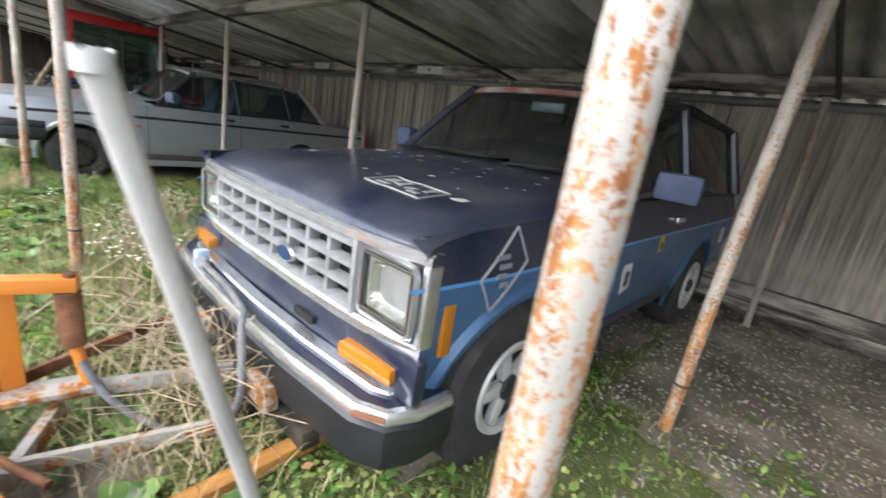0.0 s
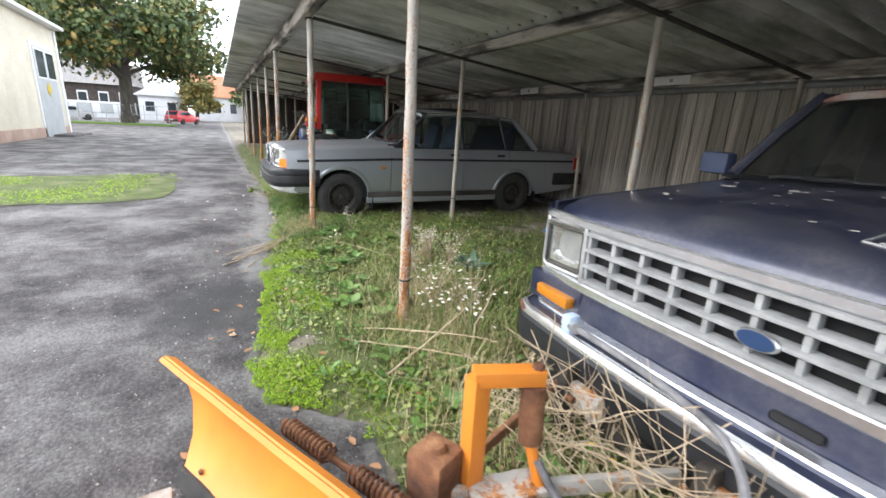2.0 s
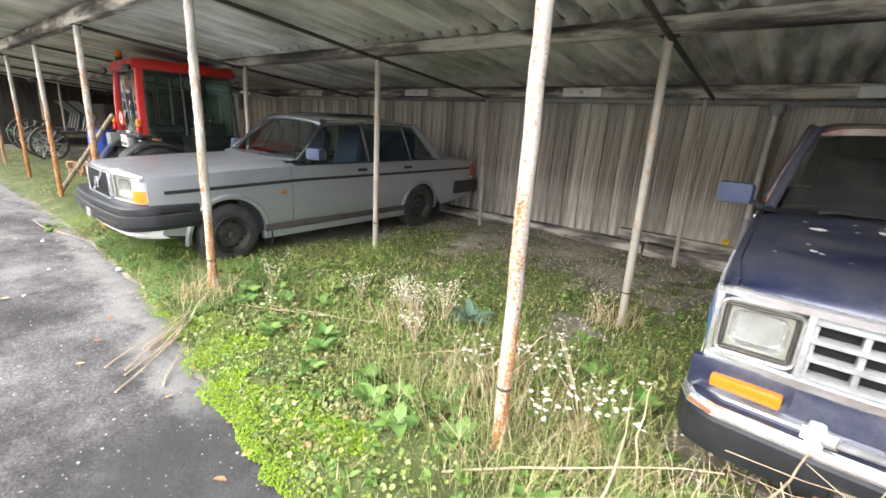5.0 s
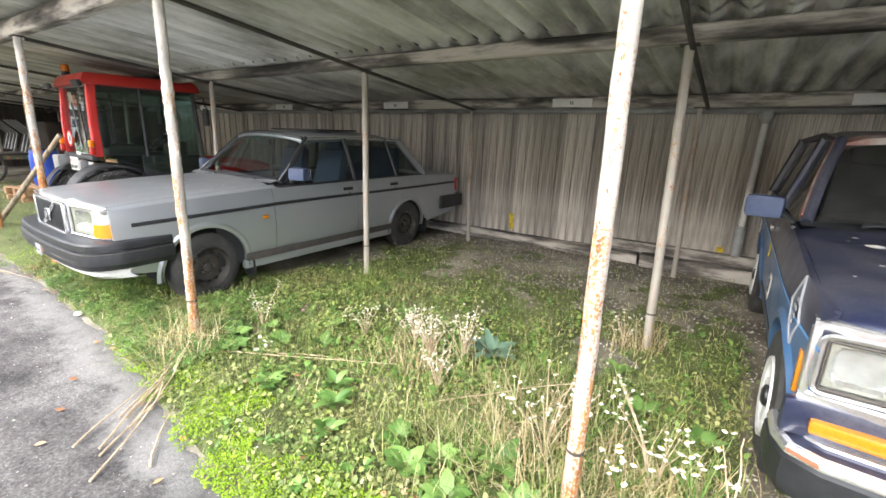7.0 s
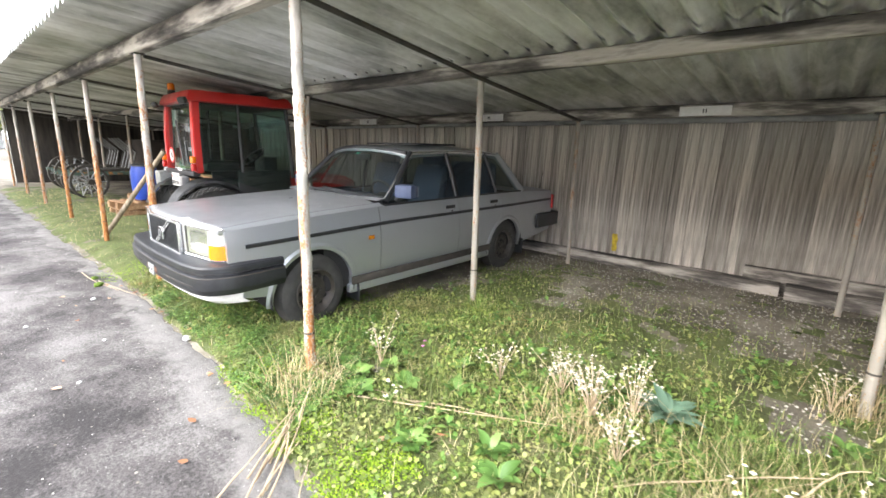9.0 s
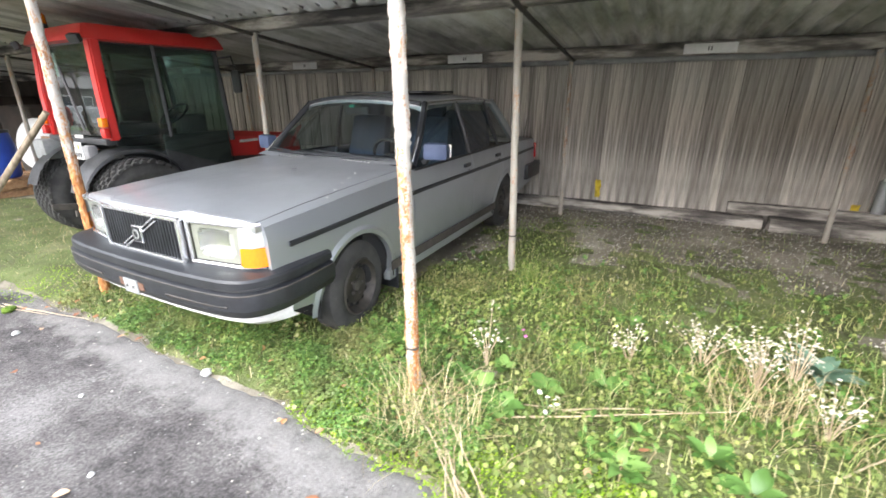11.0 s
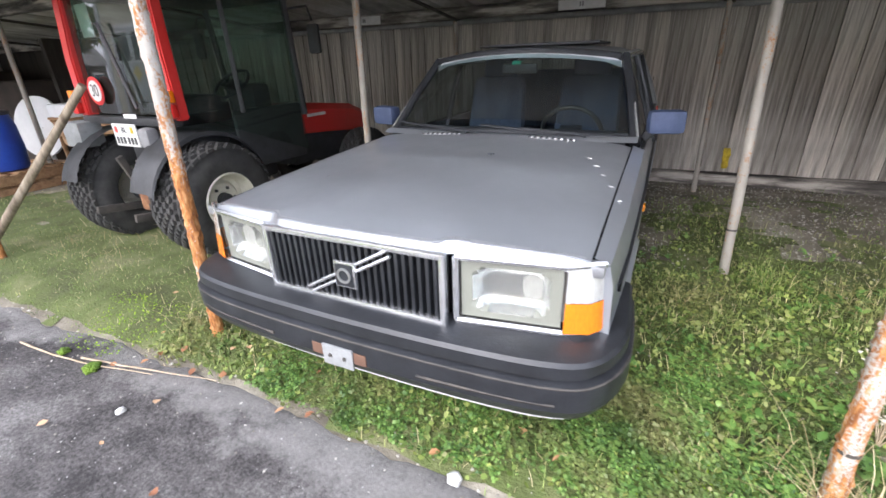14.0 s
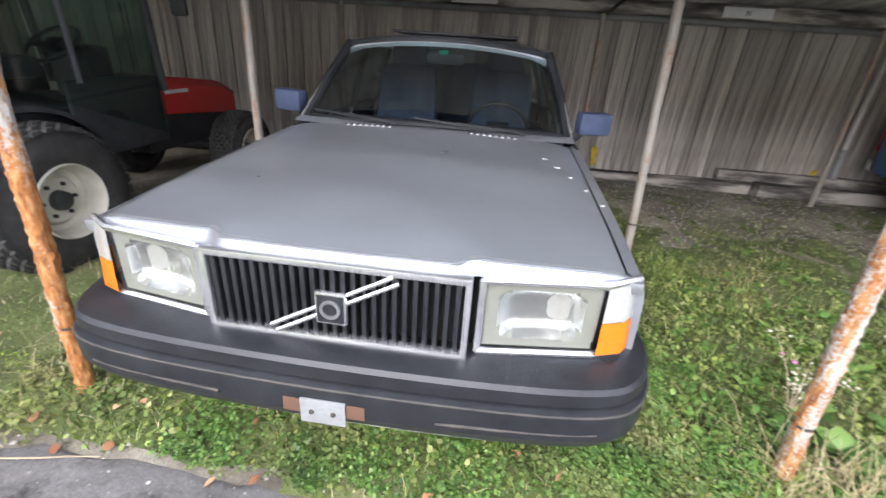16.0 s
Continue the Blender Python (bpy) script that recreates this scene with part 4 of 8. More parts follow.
        for i in range(16):
            part("vent_slot", boxed((s * 0.34 + (i - 7.5) * 0.0165, 1.535, hood_z(0.34 + s * (i - 7.5) * 0.0165, 1.535) + 0.003), (0.009, 0.024, 0.006), 0, pose(0, 0, 0, 2)), bright_metal if i % 2 else black_plastic, v)
    for s in (-1, 1):
        # pillars and window frames
        for nm, a, b, r0, r1 in (("a_pillar", (0.765, 1.67, 0.945), (0.625, 2.12, 1.385), 0.030, 0.026), ("b_pillar", (0.80, 2.635, 0.92), (0.655, 2.60, 1.39), 0.026, 0.022), ("c_pillar", (0.775, 3.92, 0.925), (0.61, 3.56, 1.375), 0.05, 0.04)):
            part(nm, tubed([(s * a[0], a[1], a[2]), (s * lerp(a[0], b[0], 0.5) + s * 0.012, lerp(a[1], b[1], 0.5), lerp(a[2], b[2], 0.5)), (s * b[0], b[1], b[2])], [r0, (r0 + r1) / 2, r1], 8), silver if nm[0] == "c" else black_plastic, car)
        part("roof_rail", tubed([(s * 0.625, 2.12, 1.385), (s * 0.66, 2.6, 1.40), (s * 0.65, 3.2, 1.395), (s * 0.61, 3.56, 1.37)], 0.02, 8), bright_metal, car)
        part("drip_rail", tubed([(s * 0.775, 1.66, 0.98), (s * 0.648, 2.13, 1.388), (s * 0.682, 2.6, 1.405), (s * 0.672, 3.2, 1.40), (s * 0.63, 3.58, 1.37), (s * 0.79, 3.93, 0.95)], 0.008, 6), chrome, car)
        quad_pane("front_side_window", [(s * 0.795, 1.68, 0.93), (s * 0.80, 2.61, 0.93), (s * 0.662, 2.585, 1.375), (s * 0.64, 2.14, 1.365)], car_glass, car)
        quad_pane("rear_side_window", [(s * 0.80, 2.66, 0.93), (s * 0.79, 3.86, 0.93), (s * 0.625, 3.53, 1.36), (s * 0.662, 2.63, 1.375)], car_glass, car)
        part("quarter_bar", tubed([(s * 0.797, 3.36, 0.93), (s * 0.65, 3.28, 1.385)], 0.016, 6), black_plastic, car)
        part("window_seal", tubed([(s * 0.808, 1.62, 0.922), (s * 0.812, 2.6, 0.93), (s * 0.80, 3.9, 0.93)], 0.012, 6), black_plastic, car)
        mr = new("door_mirror")
        mr.parent = car
        part("mirror_shell", boxed((s * 0.90, 1.80, 1.045), (0.19, 0.10, 0.125), 0.03, pose(0, 0, 0, 0, 0, s * 14)), blue_plastic, mr, "faded blue-grey plastic shell")
        part("mirror_foot", tubed([(s * 0.80, 1.78, 0.955), (s * 0.85, 1.79, 1.01)], 0.025, 8), black_plastic, mr)
        part("mirror_face", boxed((s * 0.90 + s * 0.013, 1.855, 1.045), (0.16, 0.004, 0.095), 0.001, pose(0, 0, 0, 0, 0, s * 14)), mirror_glass, mr)
    quad_pane("rear_window", [(0.70, 3.94, 0.95), (-0.70, 3.94, 0.95), (-0.57, 3.60, 1.36), (0.57, 3.60, 1.36)], car_glass, car, bow=0.03)
    wiper(car, (0.52, 1.57, 0.99), (-0.10, 1.585, 1.03))
    wiper(car, (-0.18, 1.545, 0.993), (-0.68, 1.615, 1.03))
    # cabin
    # added near-black boxes give the shade seen through panel gaps
    part("cabin_shade_box", boxed((0, 2.45, 0.50), (1.58, 2.9, 0.5), 0.02), shadow_lining, car)
    part("engine_shade_box", boxed((0, 0.93, 0.60), (0.96, 1.25, 0.48), 0.02), shadow_lining, car)
    part("boot_shade_box", boxed((0, 4.2, 0.58), (1.0, 0.9, 0.5), 0.02), shadow_lining, car)
    part("dashboard", boxed((0, 1.82, 0.88), (1.46, 0.36, 0.17), 0.05), dash_vinyl, car)
    for x in (-0.36, 0.36):
        seat(car, x, 2.35, 0.56, seat_cloth)
    sb = seat(car, 0, 3.28, 0.58, seat_cloth, 1.3, False)
    sb.name = "rear_bench"
    steering_wheel(car, (0.36, 2.02, 0.93), 0.19, -64)
    part("rear_view_mirror", boxed((0.0, 2.03, 1.325), (0.23, 0.03, 0.06), 0.012), black_plastic, car)
    part("tax_sticker", boxed((0.0, 1.955, 1.362), (0.055, 0.004, 0.03), 0.001, pose(0, 0, 0, -50)), material("green_sticker", (0.03, 0.42, 0.27), 0.5), car, "small green windscreen sticker")
    # paint chips on the bonnet edge
    for i in range(5):
        part("paint_chip", boxed((0.60 + 0.045 * i, 1.20 - 0.12 * i, hood_z(0.6 + 0.045 * i, 1.2 - 0.12 * i) + 0.001), (0.016 + 0.005 * (i % 2), 0.005, 0.002)), sign_white, car)
    return car


def _lip(nose, hood_z):
    """The bright band along the bonnet's leading edge."""
    bm = bmesh.new()
    rows = []
    for i in range(61):
        x = lerp(-0.74, 0.74, i / 60)
        y = nose(x)
        rows.append([(x, y + 0.012, hood_z(x, y) + 0.0035), (x, y - 0.004, hood_z(x, y) - 0.004), (x, y - 0.022, hood_z(x, y) - 0.040), (x, y - 0.012, hood_z(x, y) - 0.046), (x, y + 0.012, hood_z(x, y) - 0.046)])
    grid_surface(bm, rows)
    return bm


saloon()

# ---- dark blue off-roader ----
def offroader():
    car = thing("off_road_car", pose(-1.535, 1.08, 0.02), "dusty dark-blue two-door off-road car with chrome grille", "car")
    FW, RW, ZC, R = 0.70, 3.06, 0.28, 0.395

    def hw(y, z):
        base = table(z, [(0.25, 0.80), (0.45, 0.845), (0.72, 0.868), (0.80, 0.862), (0.92, 0.842), (1.0, 0.815)])
        return base * table(y, [(0.15, 0.93), (0.24, 0.955), (0.5, 0.988), (1.0, 1.0), (3.4, 1.0), (4.0, 0.98)])

    def belt(y):
        return table(y, [(0.2, 0.905), (0.5, 0.925), (1.5, 0.985), (4.0, 0.985)])

    line = lambda y: table(y, [(0.2, 0.765), (1.6, 0.785), (4.0, 0.79)])
    base = lambda y: table(y, [(0.16, 0.44), (0.3, 0.40), (0.32, 0.33), (3.6, 0.33), (4.0, 0.36)])
    low = lambda y: min(arch(y, FW, ZC, R, base(y)) if y < 2 else arch(y, RW, ZC, R - 0.01, base(y)), line(y) - 0.02)
    up = lambda y: line(y) + 0.001
    dn = lambda y: line(y) - 0.001
    for s in (-1, 1):
        for nm, a, b in (("front_wing", 0.215, 1.295), ("door", 1.302, 2.44), ("rear_wing", 2.447, 3.98)):
            p = part(nm, side_panel(bmesh.new(), s, a, b, low, dn, hw, 50, 8), blue, car, "medium blue lower flank")
            part("upper_flank", side_panel(bmesh.new(), s, a, b, up, belt, hw, 30, 5), navy, p, "navy upper flank")
            if nm == "door":
                part("door_handle", boxed((s * (hw(2.3, 0.85) + 0.01), 2.28, 0.86), (0.022, 0.15, 0.035), 0.008), chrome, p)
        bm = bmesh.new()
        grid_surface(bm, [[(s * (hw(y, line(y)) + 0.003), y, line(y) + dz) for dz in (-0.006, 0.006)] for y in [0.17 + 0.1 * i for i in range(39)]])
        part("pinstripe", bm, light_blue, car)
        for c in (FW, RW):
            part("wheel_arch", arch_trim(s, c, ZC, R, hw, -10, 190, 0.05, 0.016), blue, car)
            # well lining, near black to deepen the shade over the wheel
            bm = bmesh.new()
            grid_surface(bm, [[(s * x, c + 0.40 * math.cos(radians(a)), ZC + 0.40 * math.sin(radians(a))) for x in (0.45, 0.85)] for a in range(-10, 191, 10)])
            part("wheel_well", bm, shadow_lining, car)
            wheel(car, "wheel", s, s * 0.745, c, 0.30, 0.345, 0.225, 0.185, "alloy")
        part("side_marker", boxed((s * (hw(0.31, 0.62) + 0.004), 0.315, 0.625), (0.016, 0.045, 0.165), 0.004), amber_dull, car, "faded amber side marker")
        part("rocker", boxed((s * 0.80, 1.9, 0.34), (0.07, 1.5, 0.06), 0.015), navy, car)
        decal_grey = material("worn_decal", (0.26, 0.27, 0.29), 0.7)
    # sign diamonds on the flank: plain line frames with bars
        for nm, cy, cz, r, mt in (("decal", 0.53, 0.79, 0.15, decal_grey), ("decal", 1.62, 0.60, 0.10, sign_white), ("decal", 2.02, 0.74, 0.055, yellow_paint)):
            d = new(nm)
            d.parent = car
            tagged(d, "worn diamond-shaped decal in grey outline" if cy < 1 else "worn pale sticker")
            q = [(cy - 0.11, cz - 0.02), (cy - 0.05, cz - 0.13), (cy + 0.115, cz + 0.02), (cy + 0.055, cz + 0.135)]
            x = lambda yy, zz: s * (hw(yy, zz) + 0.004)
            if cy < 1:
                for a, b in zip(q, q[1:] + q[:1]):
                    seg = [(lerp(a[0], b[0], k / 6), lerp(a[1], b[1], k / 6)) for k in range(7)]
                    part("line", tubed([(x(*p), *p) for p in seg], 0.0045, 5), mt, d)
                for k in range(4):
                    part("mark", boxed((x(cy, cz + 0.03 - 0.03 * k), cy - 0.02 + 0.015 * (k % 2), cz + 0.045 - 0.03 * k), (0.004, 0.07 - 0.01 * k, 0.016)), mt, d)
            else:
                part("sticker_face", boxed((x(cy, cz), cy, cz), (0.004, r * 1.1, r * 1.6), 0.001, pose(0, 0, 0, 12)), mt, d)
                part("mark", boxed((x(cy, cz) + s * 0.003, cy, cz - 0.01), (0.003, r * 0.5, r * 0.8)), ink, d)
    # bonnet, rolled down in front
    def hz(x, y):
        u = abs(x) / 0.80
        c = table(y, [(0.17, 0.865), (0.19, 0.90), (0.24, 0.935), (0.34, 0.958), (0.6, 0.975), (1.45, 1.03)])
        ridge = 0.012 * max(0, 1 - abs(abs(x) - 0.30) / 0.06) * table(y, [(0.3, 0), (0.6, 1), (1.4, 1)])
        return c - 0.030 * u ** 2 - 0.02 * max(0, (u - 0.9) / 0.1) - ridge * 0.6

    bm = bmesh.new()
    ys = [0.17, 0.18, 0.19, 0.21, 0.24, 0.28, 0.34] + [0.42 + 0.08 * i for i in range(14)]
    grid_surface(bm, [[(0, 0, 0)] * 0 + [(lerp(-0.80, 0.80, i / 40), y + 0.05 * (abs(i / 20 - 1)) ** 4 * (1 if y < 0.3 else 0.3), hz(lerp(-0.80, 0.80, i / 40), y)) for i in range(41)] for y in ys])
    part("bonnet", bm, navy, car, "dusty navy bonnet with bird droppings and a decal")
    for s in (-1, 1):
        bm = bmesh.new()
        grid_surface(bm, [[(s * 0.803, y + 0.05 * (1 if y < 0.3 else 0.3), hz(0.80, y) - 0.002), (s * 0.825, y + 0.03, lerp(hz(0.80, y), belt(y), 0.5) + 0.006), (s * hw(y, belt(y)), y, belt(y))] for y in ys])
        part("wing_top", bm, navy, car)
    # decal on the bonnet: a pale rectangle outline with blocks
    d = new("bonnet_decal")
    d.parent = car
    tagged(d, "worn white rectangular decal")
    cx, cy, w, h = 0.38, 0.50, 0.30, 0.16
    for a, b in (((-w / 2, -h / 2), (w / 2, -h / 2)), ((w / 2, -h / 2), (w / 2, h / 2)), ((w / 2, h / 2), (-w / 2, h / 2)), ((-w / 2, h / 2), (-w / 2, -h / 2))):
        pts = [(cx + lerp(a[0], b[0], k / 6), cy + lerp(a[1], b[1], k / 6)) for k in range(7)]
        part("line", tubed([(px, py, hz(px, py) + 0.002) for px, py in pts], 0.004, 4), grille_grey, d)
    for px, py, sx, sy in ((-0.10, 0.02, 0.05, 0.05), (-0.09, -0.04, 0.07, 0.02), (-0.02, 0.01, 0.03, 0.07), (0.04, -0.01, 0.05, 0.03), (0.10, 0.03, 0.03, 0.06), (0.08, -0.04, 0.06, 0.02)):
        part("mark", boxed((cx + px, cy + py, hz(cx + px, cy + py) + 0.003), (sx, sy, 0.003), 0, pose(0, 0, 0, 2.5)), grille_grey, d)
    drop = speckled("bird_dropping", [(0.3, (0.4, 0.4, 0.38)), (0.7, (0.65, 0.65, 0.6))], 30, 0.9)
    r2 = random.Random(3)
    for k in range(44):
        px, py = (r2.uniform(-0.7, 0.72), 0.4 + 1.04 * r2.random() ** 0.6) if k > 2 else ((0.60, 0.56), (-0.55, 1.1), (-0.3, 1.2))[k]
        r = 0.006 + 0.012 * r2.random() if k > 2 else 0.035
        bm = bmesh.new()
        bm.faces.new([bm.verts.new((px + r * (0.6 + 0.7 * r2.random()) * math.cos(a * 0.7), py + r * (0.6 + 0.7 * r2.random()) * math.sin(a * 0.7), hz(px, py) + 0.0025 + 0.004 * math.sin(a * 0.7) * r / 0.1)) for a in range(9)])
        part("dropping", bm, drop, car)
    # grille and lamp surround
    # near-black sheet, painted shade behind the nose
    part("front_shade_sheet", boxed((0, 0.30, 0.66), (1.5, 0.05, 0.40), 0.01), shadow_lining, car)
    fr = new("lamp_surround")
    fr.parent = car
    Y = 0.165

    def plan_y(x):
        u = abs(x) / 0.83
        return Y + 0.05 * u ** 4

    def bar(z, r, mt, x0, x1, n=24, dz=None):
        bm = bmesh.new()
        rows = []
        for i in range(n + 1):
            x = lerp(x0, x1, i / n)
            y = plan_y(x)
            rows.append([(x, y + 0.05, z + r), (x, y + 0.005, z + r), (x, y - 0.004, z + r * 0.6), (x, y - 0.004, z - r * 0.6), (x, y + 0.005, z - r), (x, y + 0.05, z - r)])
        grid_surface(bm, rows)
        return bm

    def bezel(s, y):
        """Bright frame with rounded corners round a headlamp."""
        bm = bmesh.new()
        rings = []
        for off, dy in ((0.005, 0.014), (0.010, -0.001), (0.020, -0.004), (0.026, 0.012)):
            pts = []
            for q in range(4):
                cx2, cz2 = (0.775, 0.79) if q == 0 else (0.59, 0.79) if q == 1 else (0.59, 0.64) if q == 2 else (0.775, 0.64)
                for e in range(6):
                    a = radians(90 * q + 18 * e)
                    r = 0.014 + off
                    pts.append((s * (cx2 + r * math.cos(a)), y + dy, cz2 + r * math.sin(a)))
            rings.append([bm.verts.new(p) for p in pts])
        return skin(bm, rings, True, False)

    part("top_trim", bar(0.848, 0.020, chrome, -0.835, 0.835), chrome, fr)
    part("bottom_trim", bar(0.575, 0.024, chrome, -0.835, 0.835), chrome, fr)
    for s in (-1, 1):
        for x, wd in ((0.822, 0.026), (0.545, 0.022)):
            part("upright_trim", boxed((s * x, plan_y(x) + 0.022, 0.71), (wd, 0.052, 0.25), 0.006), chrome if x > 0.6 else grille_grey, fr)
        hl = new("headlamp")
        hl.parent = car
        y = plan_y(0.69)
        bm = bmesh.new()
        c = [(s * 0.575, 0.625), (s * 0.79, 0.625), (s * 0.79, 0.805), (s * 0.575, 0.805)]
        tube(bm, [(a, y + 0.004, b) for a, b in c + c[:2]], 0.007, 6)
        part("lamp_rim", bm, dark_steel, hl)
        part("lamp_bezel", bezel(s, y), bright_metal, hl)
        part("lamp_filler", boxed((s * 0.685, y + 0.055, 0.71), (0.26, 0.02, 0.25), 0.004), grille_grey, hl)
        part("reflector", lamp_bowl(s, 0.585, 0.78, 0.635, 0.795, lambda x: y + 0.004, 0.04, 0.9), [reflector, lamp_border], hl)
        bm = bmesh.new()
        grid_surface(bm, [[(s * lerp(0.583, 0.782, i / 16), y + 0.004 - 0.010 * (1 - (i / 8 - 1) ** 2) + 0.002 * (i % 2), lerp(0.633, 0.797, j / 6)) for i in range(17)] for j in range(7)])
        part("lens", bm, lamp_glass, hl, "fluted clear lens")
        part("turn_signal", boxed((s * 0.675, 0.165, 0.492), (0.23, 0.05, 0.052), 0.012, pose(0, 0, 0, 0, 0, s * 6)), amber_dull, car, "faded amber front indicator")
        part("signal_shelf", boxed((s * 0.70, 0.20, 0.50), (0.34, 0.05, 0.14), 0.02), navy, car)
    gr = new("grille")
    gr.parent = car
    # shade in the grille cells, put in as a black sheet
    part("grille_shade_sheet", boxed((0, Y + 0.075, 0.71), (1.08, 0.01, 0.24)), shadow_lining, gr)
    for i in range(9):
        x = lerp(-0.53, 0.53, i / 8)
        part("grille_upright", boxed((x, plan_y(x) + 0.03, 0.71), (0.020, 0.045, 0.225), 0.004), grille_grey, gr)
    for k in range(4):
        z = 0.61 + 0.068 * k
        part("grille_slat", bar(z, 0.0105, grille_grey, -0.535, 0.535), grille_grey, gr)
    bm = lathe(bmesh.new(), [(0, 0.075), (0.008, 0.075), (0.014, 0.066)], (0, 0, 0), (0, -1, 0), 28)
    bmesh.ops.transform(bm, matrix=pose(0.16, plan_y(0) - 0.004, 0.675) @ Matrix.Diagonal((0.82, 1, 0.41, 1)), verts=bm.verts)
    part("badge", bm, bright_metal, gr)
    bm = lathe(bmesh.new(), [(0.012, 0.066), (0.017, 0.06)], (0, 0, 0), (0, -1, 0), 28)
    bmesh.ops.transform(bm, matrix=pose(0.16, plan_y(0) - 0.004, 0.675) @ Matrix.Diagonal((0.82, 1, 0.41, 1)), verts=bm.verts)
    part("badge_face", bm, material("badge_blue", (0.02, 0.045, 0.11), 0.35), gr, "faded blue oval badge")
    # navy apron between grille and bumper with an oval slot
    bm = bmesh.new()
    grid_surface(bm, [[(x, plan_y(x) + o, z) for o, z in ((0.02, 0.555), (0.01, 0.50), (0.0, 0.44), (0.03, 0.42))] for x in [lerp(-0.82, 0.82, i / 20) for i in range(21)]])
    part("front_apron", bm, navy, car)
    # solid near-black block, the slot's inner shade as colour
    part("apron_slot_shade", boxed((0.30, 0.162, 0.485), (0.13, 0.012, 0.03), 0.012), shadow_lining, car)
    # bumper: chrome top with a dark groove, black rubber face
    bp = new("front_bumper")
    bp.parent = car
    plan = [(-0.885, 0.34), (-0.88, 0.20), (-0.845, 0.11), (-0.75, 0.06), (-0.4, 0.03), (0, 0.02), (0.4, 0.03), (0.75, 0.06), (0.845, 0.11), (0.88, 0.20), (0.885, 0.34)]

    def wrap(prof):
        bm = bmesh.new()
        rows = []
        for k, (x, y) in enumerate(plan):
            a, b = plan[max(k - 1, 0)], plan[min(k + 1, len(plan) - 1)]
            t = Vector((b[0] - a[0], b[1] - a[1])).normalized()
            rows.append([(x - t.y * q, y + t.x * q, z) for q, z in prof])
        grid_surface(bm, rows)
        return bm

    part("chrome_upper", wrap([(0.13, 0.445), (0.085, 0.443), (0.078, 0.436)]), chrome, bp)
    part("groove", wrap([(0.078, 0.436), (0.070, 0.428), (0.036, 0.424), (0.030, 0.428)]), navy, bp)
    part("chrome_lower", wrap([(0.030, 0.428), (0.012, 0.424), (0.0, 0.405), (0.0, 0.392), (0.008, 0.386)]), chrome, bp)
    part("rubber_face", wrap([(0.008, 0.386), (-0.004, 0.375), (-0.006, 0.30), (0.01, 0.235), (0.06, 0.215)]), black_plastic, bp, "scuffed black rubber bumper face")
    part("towing_lug", boxed((-0.46, 0.07, 0.46), (0.05, 0.06, 0.085), 0.015), material("pale_blue_lug", (0.42, 0.52, 0.66), 0.5), bp, "pale blue metal lug")
    for s in (-1, 1):
        part("bumper_rust", boxed((s * 0.80, 0.082, 0.408), (0.10, 0.006, 0.016), 0.003, pose(0, 0, 0, 0, 0, s * 32)), material("bumper_rust", (0.26, 0.11, 0.06), 0.9), bp)
    # windscreen, pillars, roof
    WB, WT = 1.50, 1.98
    ZB, ZT = 1.03, 1.475
    quad_pane("windscreen", [(-0.73, WB, ZB), (0.73, WB, ZB), (0.63, WT, ZT), (-0.63, WT, ZT)], dark_glass, car, bow=0.05)
    bm = bmesh.new()
    grid_surface(bm, [[(lerp(-0.80, 0.80, i / 16), y - 0.04 * (1 - (i / 8 - 1) ** 2), z) for i in range(17)] for y, z in ((1.43, 1.012), (1.50, 1.025), (1.54, 1.03))])
    part("scuttle", bm, black_plastic, car)
    roof_old = speckled("worn_roof_paint", [(0.35, (0.16, 0.05, 0.035)), (0.5, (0.22, 0.12, 0.10)), (0.65, (0.33, 0.30, 0.27))], 5, 0.6, bumps=0.1)

    def roof(u, y):
        w = table(y, [(1.96, 0.645), (2.4, 0.665), (3.95, 0.64)])
        z = table(y, [(1.96, 1.485), (2.12, 1.52), (2.8, 1.545), (3.6, 1.53), (3.98, 1.48)])
        return (u * w, y - 0.05 * (1 - u * u) * (1 if y < 2.1 else 0), z + 0.018 * (1 - u ** 4) - 0.03 * max(0, abs(u) - 0.85) / 0.15)

    for nm, ys2, mt in (("roof_front_edge", (1.955, 1.965, 2.0, 2.06), roof_old), ("roof_panel", (2.06, 2.3, 2.8, 3.2, 3.6, 3.85, 3.98), navy)):
        bm = bmesh.new()
        rows = [[roof(lerp(-1, 1, i / 24), y) for i in range(25)] for y in ys2]
        und = [[(p[0], p[1], p[2] - 0.04) for p in q] for q in rows]
        grid_surface(bm, rows)
        grid_surface(bm, und)
        grid_surface(bm, [rows[0], und[0]])
        grid_surface(bm, [[q[0] for q in rows], [q[0] for q in und]])
        grid_surface(bm, [[q[-1] for q in rows], [q[-1] for q in und]])
        part(nm, bm, mt, car, "rust-red bare front edge of the roof" if mt is roof_old else "")
    for s in (-1, 1):
        part("a_pillar", tubed([(s * 0.775, WB, ZB - 0.01), (s * 0.722, (WB + WT) / 2, (ZB + ZT) / 2), (s * 0.645, WT + 0.01, ZT + 0.01)], 0.03, 8), navy, car)
        part("rust_strip", tubed([(s * 0.795, WB + 0.03, ZB + 0.02), (s * 0.745, (WB + WT) / 2 + 0.01, (ZB + ZT) / 2), (s * 0.668, WT + 0.02, ZT)], 0.014, 6), roof_old, car, "rust-red strip along the windscreen pillar")
        part("b_pillar", tubed([(s * 0.82, 2.44, 0.98), (s * 0.665, 2.42, 1.50)], 0.035, 8), navy, car)
        part("c_pillar", tubed([(s * 0.80, 3.93, 0.98), (s * 0.65, 3.88, 1.49)], 0.05, 8), navy, car)
